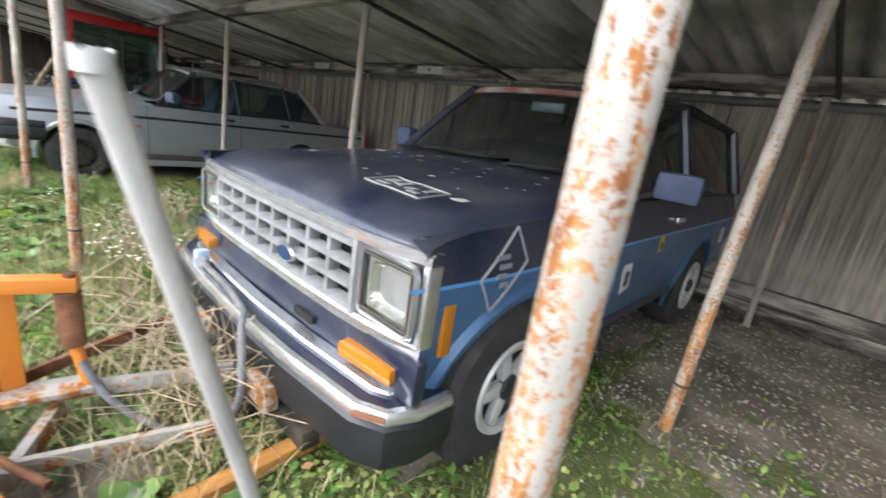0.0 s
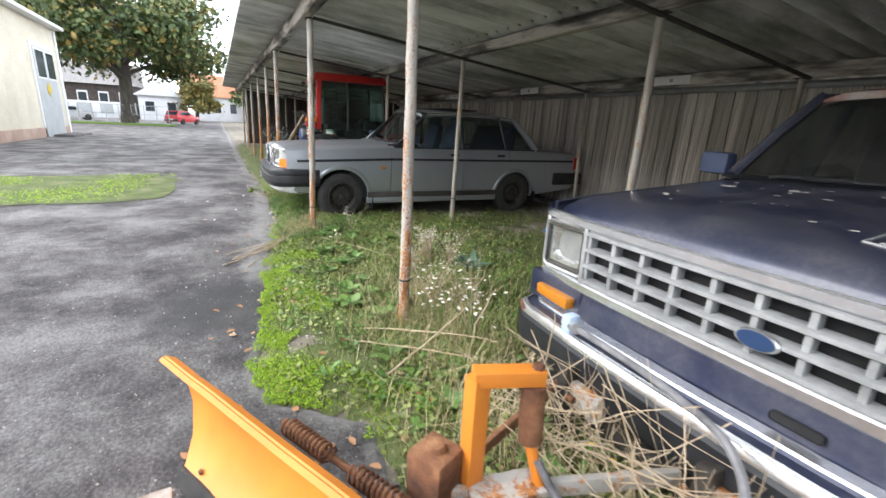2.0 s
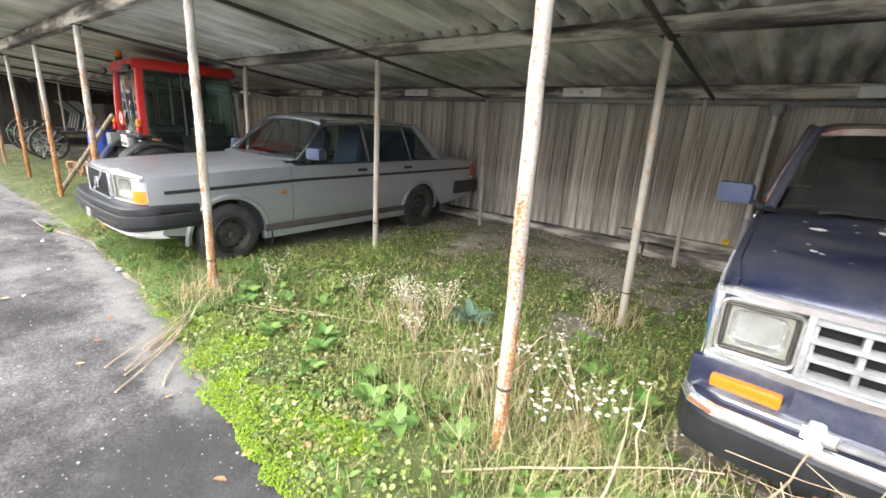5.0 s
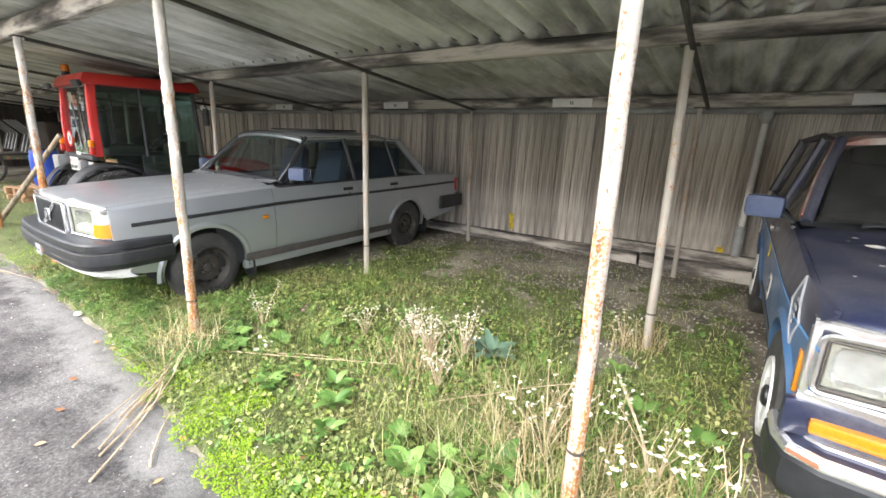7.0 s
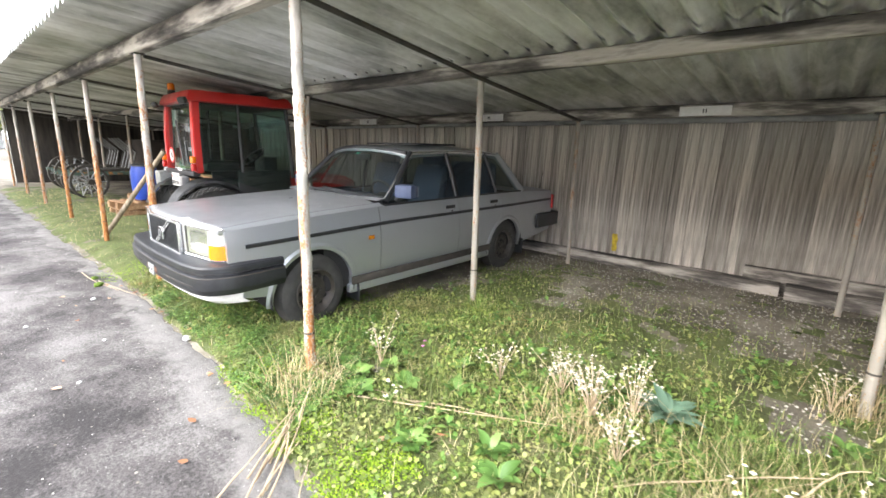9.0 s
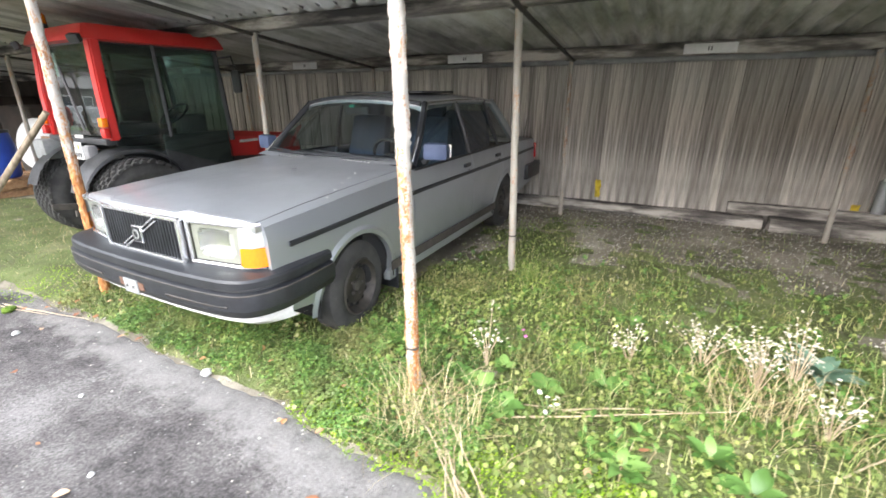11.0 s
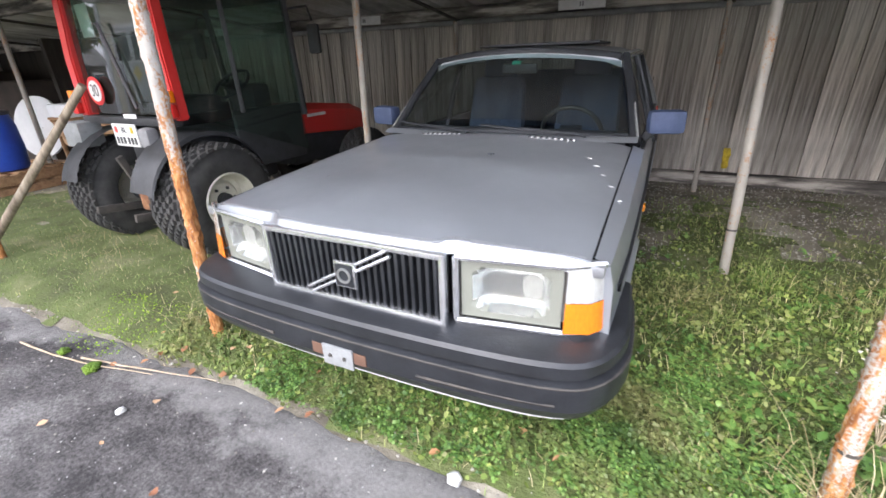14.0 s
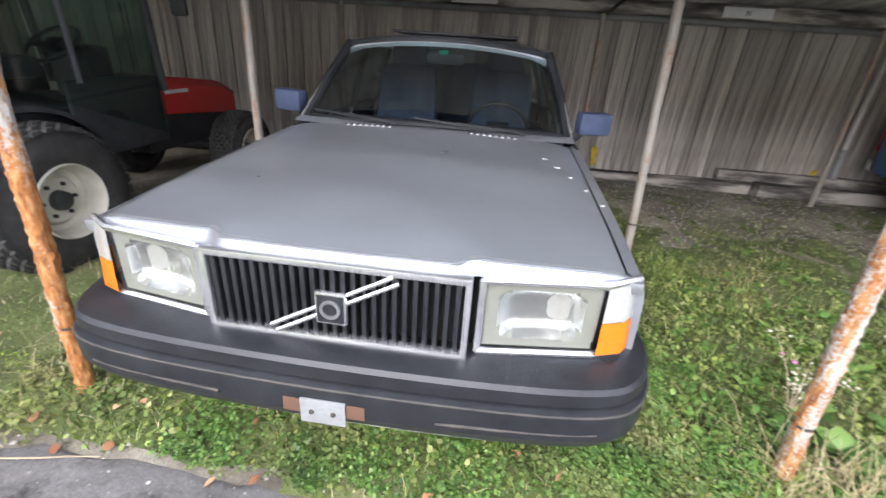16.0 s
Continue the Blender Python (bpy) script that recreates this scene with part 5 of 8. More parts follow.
        part("roof_rail", tubed([(s * 0.645, WT, ZT), (s * 0.675, 2.5, 1.515), (s * 0.655, 3.9, 1.49)], 0.024, 8), black_plastic, car)
        quad_pane("door_window", [(s * 0.805, 1.56, 0.99), (s * 0.815, 2.41, 0.99), (s * 0.672, 2.40, 1.48), (s * 0.655, 2.02, 1.465)], dark_glass, car)
        quad_pane("rear_side_window", [(s * 0.815, 2.47, 0.99), (s * 0.80, 3.9, 0.99), (s * 0.66, 3.86, 1.47), (s * 0.672, 2.46, 1.48)], dark_glass, car)
        part("window_seal", tubed([(s * 0.825, 1.50, 0.985), (s * 0.828, 2.4, 0.988), (s * 0.81, 3.95, 0.988)], 0.012, 6), black_plastic, car)
        mr = new("door_mirror")
        mr.parent = car
        part("mirror_shell", boxed((s * 0.97, 1.66, 1.075), (0.20, 0.09, 0.135), 0.03, pose(0, 0, 0, 0, 0, s * 10)), blue_plastic, mr, "faded blue-grey mirror shell")
        part("mirror_arm", tubed([(s * 0.81, 1.62, 1.0), (s * 0.90, 1.65, 1.05)], 0.018, 6), black_plastic, mr)
    quad_pane("rear_window", [(0.66, 3.97, 1.0), (-0.66, 3.97, 1.0), (-0.58, 3.93, 1.46), (0.58, 3.93, 1.46)], dark_glass, car)
    part("tailgate", boxed((0, 3.985, 0.66), (1.62, 0.05, 0.62), 0.02), navy, car)
    for s in (-1, 1):
        part("tail_lamp", boxed((s * 0.78, 4.012, 0.72), (0.13, 0.02, 0.26), 0.006), red_lens, car)
        part("number_sticker", boxed((s * (hw(3.5, 0.66) + 0.004), 3.62, 0.66), (0.004, 0.10, 0.13), 0.001), sign_white, car)
    part("rear_bumper", boxed((0, 4.06, 0.42), (1.66, 0.10, 0.14), 0.03), chrome, car)
    wiper(car, (0.10, 1.45, 1.035), (0.66, 1.53, 1.07))
    wiper(car, (-0.55, 1.45, 1.035), (0.02, 1.50, 1.06))
    # near-black filler boxes, painted shade inside the body
    part("cabin_shade_box", boxed((0, 2.45, 0.58), (1.60, 2.9, 0.5), 0.02), shadow_lining, car)
    part("engine_shade_box", boxed((0, 0.8, 0.62), (0.86, 1.1, 0.5), 0.02), shadow_lining, car)
    part("dashboard", boxed((0, 1.74, 0.95), (1.44, 0.30, 0.15), 0.05), dash_vinyl, car)
    for x in (-0.36, 0.36):
        seat(car, x, 2.25, 0.64, dash_vinyl)
    b = seat(car, 0, 3.1, 0.66, dash_vinyl, 1.2, False)
    b.name = "rear_bench"
    steering_wheel(car, (0.36, 1.98, 0.99), 0.19, -64)
    part("rear_view_mirror", boxed((0, 1.97, 1.40), (0.24, 0.03, 0.065), 0.012), bright_metal, car)
    part("folded_cloth", boxed((0.42, 2.13, 1.06), (0.26, 0.22, 0.14), 0.05), speckled("yellow_cloth", [(0.3, (0.32, 0.20, 0.03)), (0.7, (0.5, 0.34, 0.06))], 15, 0.9), car, "yellow cloth behind the windscreen")
    return car


offroader()

# ---- orange snow plough on its mounting ----
orange = painted_rust("plough_orange", (0.74, 0.25, 0.03), 0.66, 0.72, 6.0, (1, 1, 1), 0.5)
rust = speckled("rust", [(0.3, (0.07, 0.03, 0.018)), (0.5, (0.17, 0.075, 0.035)), (0.72, (0.30, 0.15, 0.07))], 9, 0.9, bumps=0.5)
arm_grey = painted_rust("arm_grey", (0.46, 0.44, 0.40), 0.50, 0.56, 8.0, (1, 1, 1))
hose_grey = speckled("hose_rubber", [(0.3, (0.10, 0.10, 0.105)), (0.7, (0.22, 0.22, 0.23))], 14, 0.6)

plough = thing("snow_plough", pose(0, 0, 0), "orange snow plough blade with rusty mounting arms and hose", "snow plough")
A, B = Vector((-2.55, -0.30, 0)), Vector((-0.85, 0.56, 0))
along = (B - A).normalized()
front = Vector((along.y, -along.x, 0))
prof = [(0.050, 0.345), (0.034, 0.352), (0.006, 0.337), (-0.012, 0.28), (0.0, 0.20), (0.04, 0.12), (0.095, 0.06), (0.112, 0.05)]
for s_in, nm in ((0.0, "blade"),):
    bm = bmesh.new()
    n = 30
    rows = [[A + along * ((B - A).length * i / n) + along * (0.26 * (0.345 - z) / 0.3 * (1 - i / n)) + front * (d + s_in) + Vector((0, 0, z + 0.006 * wobble(i * 0.3, z))) for d, z in prof] for i in range(n + 1)]
    rows2 = [[p - front * 0.012 for p in r] for r in rows]
    grid_surface(bm, rows)
    grid_surface(bm, rows2)
    for a, b in ((rows[0], rows2[0]), (rows[-1], rows2[-1]), ([r[0] for r in rows], [r[0] for r in rows2])):
        grid_surface(bm, [a, b])
    part("blade", bm, orange, plough, "scratched orange curved steel blade")
bm = bmesh.new()
rows = [[A + along * ((B - A).length * i / 20 + 0.24 * (1 - i / 20)) + front * d + Vector((0, 0, z)) for d, z in ((0.108, 0.058), (0.135, 0.004), (0.115, 0.004), (0.085, 0.054))] for i in range(21)]
skin(bm, [[bm.verts.new(p) for p in r] for r in rows])
part("rubber_edge", bm, rubber, plough, "worn black rubber edge")
for f in (0.18, 0.40, 0.60, 0.80):
    p = A + along * (B - A).length * f
    part("stiffener", boxed(p - front * 0.045 + Vector((0, 0, 0.16)), (0.012, 0.05, 0.18), 0.002, Matrix.Rotation(math.atan2(along.y, along.x), 4, "Z")), orange, plough)
    part("blade_bolt", lathe(bmesh.new(), [(0, 0.012), (0.008, 0.010)], p + front * 0.085 + Vector((0, 0, 0.075)), front, 6), rust, plough)
# back rail with coil springs
part("back_rail", tubed([A + along * 0.5 - front * 0.13 + Vector((0, 0, 0.22)), A + along * 1.6 - front * 0.13 + Vector((0, 0, 0.22))], 0.012, 8), rust, plough)
for f in (0.66, 0.98, 1.16):
    c = A + along * f - front * 0.11 + Vector((0, 0, 0.25))
    pts = [c + along * (0.019 * k / 8 - 0.10) + 0.028 * (math.cos(k * math.pi / 4) * Vector((0, 0, 1)) + math.sin(k * math.pi / 4) * front) for k in range(88)]
    part("coil_spring", tubed(pts, 0.0058, 5), rust, plough, "rusty coil spring")
# pivot block, bracket and lifting cylinder
part("pivot_block", boxed((-1.70, 0.40, 0.27), (0.12, 0.12, 0.17), 0.012, pose(0, 0, 0, 0, 0, 26)), rust, plough, "rust-brown pivot block")
part("pivot_pin", lathe(bmesh.new(), [(0, 0.03), (0.02, 0.026), (0.025, 0.012)], (-1.70, 0.40, 0.355), (0, 0, 1), 12), rust, plough)
part("bracket_post", boxed((-1.665, 0.50, 0.41), (0.05, 0.055, 0.35), 0.004, pose(0, 0, 0, 0, 0, 8)), orange, plough, "bright orange bracket post")
part("bracket_arm", boxed((-1.635, 0.58, 0.585), (0.055, 0.20, 0.045), 0.004, pose(0, 0, 0, 0, 0, -20)), orange, plough, "bright orange bracket arm")
part("bracket_bolt", lathe(bmesh.new(), [(0, 0.018), (0.014, 0.016)], (-1.605, 0.655, 0.606), (0, 0, 1), 6), rust, plough)
part("lift_cylinder", tubed([(-1.605, 0.645, 0.56), (-1.60, 0.65, 0.38)], 0.035, 14), rust, plough, "rusty lifting cylinder")
part("piston_rod", tubed([(-1.60, 0.65, 0.38), (-1.565, 0.68, 0.22)], 0.018, 10), orange, plough)
part("cross_plate", boxed((-1.60, 0.58, 0.235), (0.10, 0.22, 0.02), 0.003, pose(0, 0, 0, 0, 0, -10)), arm_grey, plough)
for a, b, w in (((-1.66, 0.43, 0.215), (-1.42, 1.10, 0.235), 0.055), ((-1.42, 0.40, 0.14), (-1.24, 0.98, 0.16), 0.05), ((-1.74, 0.52, 0.22), (-1.95, 1.12, 0.26), 0.045), ((-1.60, 0.60, 0.16), (-1.36, 0.46, 0.13), 0.07)):
    a, b = Vector(a), Vector(b)
    d = b - a
    m = d.to_track_quat("Y", "Z").to_matrix().to_4x4()
    part("arm", boxed((a + b) / 2, (w * 0.45, d.length, w), 0.005, m), arm_grey if w != 0.045 else rust, plough, "grey steel arm blistered with rust")
for x in (-1.90, -1.33):
    part("mount_plate", boxed((x, 1.085, 0.19), (0.05, 0.08, 0.34), 0.006), black_steel, plough)
    part("mount_pin", tubed([(x - 0.06, 1.06, 0.24), (x + 0.06, 1.06, 0.24)], 0.014, 8), rust, plough)
    part("mount_tab", boxed((x + 0.09, 1.10, 0.25), (0.15, 0.05, 0.10), 0.006), arm_grey, plough)
part("mount_beam", boxed((-1.55, 1.16, 0.17), (1.1, 0.07, 0.07), 0.008), black_steel, plough)
for pts in ([(-1.57, 0.66, 0.33), (-1.50, 0.72, 0.20), (-1.38, 0.84, 0.11), (-1.26, 0.95, 0.14), (-1.19, 1.0, 0.27), (-1.22, 1.02, 0.40), (-1.30, 1.05, 0.47), (-1.42, 1.11, 0.46)], [(-1.42, 1.11, 0.46), (-1.62, 1.13, 0.475), (-1.86, 1.13, 0.485), (-1.98, 1.15, 0.47)]):
    sm = []
    for i in range(len(pts) - 1):
        p0, p1, p2, p3 = (Vector(pts[max(0, min(len(pts) - 1, i + k))]) for k in (-1, 0, 1, 2))
        for k in range(6):
            t = k / 6
            sm.append(0.5 * ((2 * p1) + (p2 - p0) * t + (2 * p0 - 5 * p1 + 4 * p2 - p3) * t * t + (3 * p1 - p0 - 3 * p2 + p3) * t ** 3))
    part("hydraulic_hose", tubed(sm + [Vector(pts[-1])], 0.013, 8), hose_grey, plough, "grey hydraulic hose")
part("hose_coupling", tubed([(-2.03, 1.16, 0.475), (-1.94, 1.13, 0.485)], 0.024, 10), bright_metal, plough, "bright metal hose coupling")

# orange-stained wooden beam on the ground below the bumper
d = Vector((0.02, -0.72, -0.03))
bm = boxed((-1.07, 0.93, 0.085), (0.06, 0.80, 0.05), 0.006, d.to_track_quat("Y", "Z").to_matrix().to_4x4())
solo("wooden_beam", bm, speckled("orange_stained_wood", [(0.3, (0.30, 0.13, 0.03)), (0.7, (0.62, 0.30, 0.07))], 8, 0.7, stretch=(3, 0.4, 3)), "orange-stained wooden beam lying on the grass", "beam")
# weathered timber block on the asphalt
bm = boxed((-1.80, -0.325, 0.045), (0.72, 0.105, 0.09), 0.01, pose(0, 0, 0, 0, 0, 4))
for v in bm.verts:
    v.co += Vector((0.008 * wobble(v.co.x * 9, v.co.z * 30), 0.008 * wobble(v.co.y * 30, v.co.x * 7), 0))
solo("timber_block", bm, speckled("flaking_white_wood", [(0.35, (0.14, 0.09, 0.06)), (0.52, (0.30, 0.26, 0.22)), (0.7, (0.52, 0.49, 0.44))], 9, 0.85, bumps=0.5), "split timber block with flaking white paint on the asphalt", "timber")
# loose grey pipe standing beside the plough
pp = thing("loose_pipe", pose(-0.57, 0.90, 0.04), "grey plastic pipe with a torn end standing in the grass", "pipe")
bm = bmesh.new()
bot, top = Vector((0, 0, 0.02)), Vector((0.20, -0.335, 1.19))
tube(bm, [bot.lerp(top, i / 8) + Vector((0.006 * math.sin(i * 0.4), 0, 0)) for i in range(9)], [0.0115] * 8 + [0.0125], 14)
part("tube", bm, speckled("grey_pvc", [(0.3, (0.34, 0.33, 0.31)), (0.7, (0.55, 0.54, 0.51))], 7, 0.6, bumps=0.1, stretch=(1, 1, 0.3)), pp)
bm = bmesh.new()
collar = []
for r0, up in ((0.0125, -0.012), (0.0135, 0.004), (0.0105, 0.004), (0.0095, -0.012)):
    collar.append([bm.verts.new(top + Vector((r0 * math.cos(k * 0.349), r0 * math.sin(k * 0.349), up + (0.006 * wobble(k, 3.1, 0.9) if up > 0 else 0)))) for k in range(18)])
skin(bm, collar, True, False)
part("torn_end", bm, sign_white, pp, "torn pale rim")

# ---- compact tractor, its back to the yard ----
tractor_red = car_paint("tractor_red", (0.55, 0.022, 0.018), 0.3, 0.0, 0.06)
tractor_black = speckled("tractor_black", [(0.3, (0.018, 0.019, 0.02)), (0.7, (0.045, 0.046, 0.05))], 8, 0.5)
cab_glass = pane_glass("cab_glass", (0.42, 0.56, 0.50), 0.02, 0.05)


def text_mesh(name, body, size, mat, parent, m, label="", sx=1.0):
    """Flat lettering turned into a mesh."""
    cu = bpy.data.curves.new(name, "FONT")
    cu.body, cu.size, cu.align_x, cu.align_y, cu.extrude = body, size, "CENTER", "CENTER", 0.001
    tmp = bpy.data.objects.new(name, cu)
    me = bpy.data.meshes.new_from_object(tmp)
    bpy.data.objects.remove(tmp)
    me.materials.append(mat)
    ob = new(name, me)
    ob.parent = parent
    ob.matrix_basis = m @ Matrix.Diagonal((sx, 1, 1, 1))
    return tagged(ob, label)


def tractor_wheel(parent, s, x, y, z, r, w, rim_r):
    wh = new("wheel")
    wh.parent = parent
    wh.matrix_basis = pose(x, y, z, 0, 0, 0 if s > 0 else 180)
    prof = [(-w / 2 + 0.02, rim_r), (-w / 2, rim_r + 0.05), (-w / 2 + 0.005, r - 0.10), (-w / 2 + 0.05, r - 0.03), (0, r - 0.018), (w / 2 - 0.05, r - 0.03), (w / 2 - 0.005, r - 0.10), (w / 2, rim_r + 0.05), (w / 2 - 0.02, rim_r), (0, rim_r - 0.02)]
    part("tyre", lathe(bmesh.new(), prof, (0, 0, 0), (1, 0, 0), 48, True), rubber, wh)
    # turf tread: rows of low blocks
    bm = bmesh.new()
    for j in range(9):
        xx = lerp(-w / 2 + 0.035, w / 2 - 0.035, j / 8)
        rr = r - 0.02 - 0.022 * abs(2 * j / 8 - 1) ** 4
        for k in range(34):
            a = 2 * math.pi * (k + 0.5 * (j % 2)) / 34
            m = pose(0, 0, 0, math.degrees(a)) @ Matrix.Translation((xx, 0, rr))
            vs = [bm.verts.new(m @ Vector(p)) for p in ((-0.017, -0.030, 0), (0.017, -0.030, 0), (0.017, 0.030, 0), (-0.017, 0.030, 0), (-0.013, -0.022, 0.022), (0.013, -0.022, 0.022), (0.013, 0.022, 0.022), (-0.013, 0.022, 0.022))]
            for f in ((4, 5, 6, 7), (0, 1, 5, 4), (1, 2, 6, 5), (2, 3, 7, 6), (3, 0, 4, 7)):
                bm.faces.new([vs[i] for i in f])
    tagged(part("tread", bm, rubber, wh, "turf tread of many low blocks", smooth=False), kind="stuff")
    part("rim", lathe(bmesh.new(), [(w / 2 - 0.02, rim_r + 0.012), (w / 2 - 0.005, rim_r), (w / 2 - 0.05, rim_r - 0.025), (w / 2 - 0.14, rim_r - 0.03), (w / 2 - 0.15, rim_r * 0.72), (w / 2 - 0.12, rim_r * 0.6), (w / 2 - 0.12, 0.03)], (0, 0, 0), (1, 0, 0), 36), cream_rim, wh, "cream steel rim")
    part("hub", lathe(bmesh.new(), [(0, 0.06), (0.05, 0.055), (0.06, 0.03)], (w / 2 - 0.125, 0, 0), (1, 0, 0), 16), tractor_black, wh)
    for k in range(6):
        a = k * math.pi / 3
        part("wheel_nut", lathe(bmesh.new(), [(0, 0.014), (0.02, 0.012)], (w / 2 - 0.125, rim_r * 0.46 * math.cos(a), rim_r * 0.46 * math.sin(a)), (1, 0, 0), 6), tractor_black, wh)
    return wh


def tractor():
    t = thing("tractor", pose(-9.95, 1.98, 0.0, 0, 0, -3), "compact red and black tractor with a glazed cab", "tractor")
    for s in (-1, 1):
        tractor_wheel(t, s, s * 0.58, -0.20, 0.435, 0.445, 0.40, 0.215)
        tractor_wheel(t, s, s * 0.62, 1.72, 0.36, 0.36, 0.28, 0.19)
        # mudguards
        bm = bmesh.new()
        grid_surface(bm, [[(s * x, -0.20 + 0.52 * math.cos(radians(a)), 0.46 + 0.52 * math.sin(radians(a)) + dz) for x, dz in ((0.36, 0.0), (0.56, 0.0), (0.61, -0.02), (0.62, -0.05))] for a in range(20, 166, 8)])
        part("mudguard", bm, tractor_black, t)
        # rear cab pillars, red and broad, leaning
        bm = bmesh.new()
        rings = [[bm.verts.new((s * (x + dx), y + dy, z)) for dx, dy in ((-0.06, -0.035), (0.045, -0.035), (0.045, 0.05), (-0.06, 0.05))] for x, y, z in ((0.60, -0.34, 1.06), (0.585, -0.335, 1.5), (0.545, -0.30, 1.95))]
        skin(bm, rings)
        bmesh.ops.bevel(bm, geom=list(bm.edges), offset=0.012, segments=2, affect="EDGES")
        part("rear_pillar", bm, tractor_red, t, "broad red rear cab pillar")
        part("front_pillar", tubed([(s * 0.50, 0.98, 0.95), (s * 0.52, 0.90, 1.95)], 0.030, 8), tractor_black, t)
        part("mid_pillar", tubed([(s * 0.575, 0.22, 1.05), (s * 0.555, 0.22, 1.95)], 0.018, 8), tractor_black, t)
        quad_pane("door_window", [(s * 0.59, -0.26, 1.08), (s * 0.52, 0.95, 0.62), (s * 0.53, 0.88, 1.93), (s * 0.55, -0.23, 1.93)], cab_glass, t)
        part("lower_door", boxed((s * 0.50, 0.55, 0.82), (0.04, 0.75, 0.50), 0.03), tractor_black, t)
        tl = new("tail_lamp")
        tl.parent = t
        part("red_lens", boxed((s * 0.62, -0.40, 1.13), (0.085, 0.05, 0.09), 0.015), red_lens, tl)
        part("amber_lens", boxed((s * 0.62, -0.40, 1.225), (0.085, 0.05, 0.085), 0.015), amber, tl)
        part("work_lamp", boxed((s * 0.60, -0.44, 1.93), (0.10, 0.06, 0.07), 0.015, pose(0, 0, 0, 25, 0, s * 30)), tractor_black, t)
        mr = new("side_mirror")
        mr.parent = t
        part("mirror_arm", tubed([(s * 0.53, 0.92, 1.85), (s * 0.74, 0.95, 1.86), (s * 0.78, 0.95, 1.74)], 0.010, 6), tractor_black, mr)
        part("mirror_shell", boxed((s * 0.78, 0.95, 1.60), (0.13, 0.04, 0.24), 0.025), tractor_black, mr)
    # cab roof
    bm = boxed((0, 0.30, 2.0), (1.24, 1.42, 0.15), 0.055, None, (0.9, 0.92))
    part("cab_roof", bm, tractor_red, t, "glossy red cab roof")
    part("roof_lining", boxed((0, 0.30, 1.925), (1.10, 1.26, 0.03), 0.01), tractor_black, t)
    b = new("beacon")
    b.parent = t
    part("beacon_base", lathe(bmesh.new(), [(0, 0.05), (0.05, 0.045)], (-0.30, -0.30, 2.07), (0, 0, 1), 16), tractor_black, b)
    part("beacon_lens", lathe(bmesh.new(), [(0, 0.045), (0.07, 0.045), (0.09, 0.03)], (-0.30, -0.30, 2.12), (0, 0, 1), 16), amber, b)
    # rear window and wiper, rear sill
    quad_pane("rear_window", [(-0.54, -0.34, 1.09), (0.54, -0.34, 1.09), (0.50, -0.31, 1.92), (-0.50, -0.31, 1.92)], cab_glass, t)
    quad_pane("front_window", [(0.48, 0.95, 0.98), (-0.48, 0.95, 0.98), (-0.50, 0.90, 1.92), (0.50, 0.90, 1.92)], cab_glass, t)
    part("rear_wiper", tubed([(0.16, -0.37, 1.14), (-0.04, -0.36, 1.72)], 0.012, 6), tractor_black, t)
    part("rear_sill", boxed((0, -0.36, 1.045), (1.18, 0.09, 0.06), 0.015), tractor_black, t)
    part("name_strip", boxed((0.12, -0.415, 1.085), (0.16, 0.005, 0.03)), sign_white, t)
    # speed sign
    sg = new("speed_sign")
    sg.parent = t
    tagged(sg, "round white speed plate with a red rim")
    c = (-0.32, -0.37, 1.26)
    part("red_rim", lathe(bmesh.new(), [(0, 0.105), (0.006, 0.105)], c, (0, -1, 0), 32), material("sign_red", (0.6, 0.02, 0.02), 0.5), sg)
    part("white_face", lathe(bmesh.new(), [(0.006, 0.078), (0.009, 0.078)], c, (0, -1, 0), 32), sign_white, sg)
    text_mesh("number", "30", 0.125, ink, sg, pose(c[0], c[1] - 0.0105, c[2], 90, 0, 0), "", 0.8)
    # registration plate: pale plate with two small arms and worn characters
    pl = new("registration_plate")
    pl.parent = t
    tagged(pl, "white two-line registration plate")
    part("plate", boxed((0.10, -0.47, 0.955), (0.30, 0.012, 0.165), 0.006), sign_white, pl)
    part("red_mark", boxed((0.0, -0.478, 0.995), (0.035, 0.003, 0.045), 0.001), material("plate_red", (0.6, 0.05, 0.04), 0.5), pl)
    part("yellow_mark", boxed((0.20, -0.478, 0.995), (0.035, 0.003, 0.045), 0.001), yellow_paint, pl)
    text_mesh("letters", "BE", 0.062, ink, pl, pose(0.10, -0.478, 0.993, 90, 0, 0))
    for k in range(6):
        part("mark", boxed((-0.01 + 0.043 * k + (0.012 if k > 2 else 0), -0.478, 0.917), (0.026, 0.003, 0.05)), ink, pl)
    part("plate_lamp", boxed((0.33, -0.44, 0.94), (0.13, 0.10, 0.15), 0.04), speckled("grey_cover", [(0.3, (0.14, 0.14, 0.145)), (0.7, (0.24, 0.24, 0.245))], 8, 0.6), t)
    part("corner_box", boxed((-0.62, -0.42, 0.93), (0.26, 0.18, 0.20), 0.02), speckled("grey_box", [(0.3, (0.16, 0.17, 0.17)), (0.7, (0.27, 0.28, 0.28))], 8, 0.6), t)
    # rear linkage
    part("axle_housing", tubed([(-0.42, -0.20, 0.435), (0.42, -0.20, 0.435)], 0.11, 14), tractor_black, t)
    part("gearbox", boxed((0, 0.25, 0.62), (0.42, 1.1, 0.50), 0.04), tractor_black, t)
    for s in (-1, 1):
        part("lift_arm", boxed((s * 0.13 + 0.12, -0.42, 0.50), (0.035, 0.05, 0.62), 0.006, pose(0, 0, 0, 18, 0, 0)), dark_steel, t)
        part("lower_link", boxed((s * 0.26, -0.40, 0.34), (0.03, 0.55, 0.06), 0.006, pose(0, 0, 0, -8, 0, 0)), dark_steel, t)
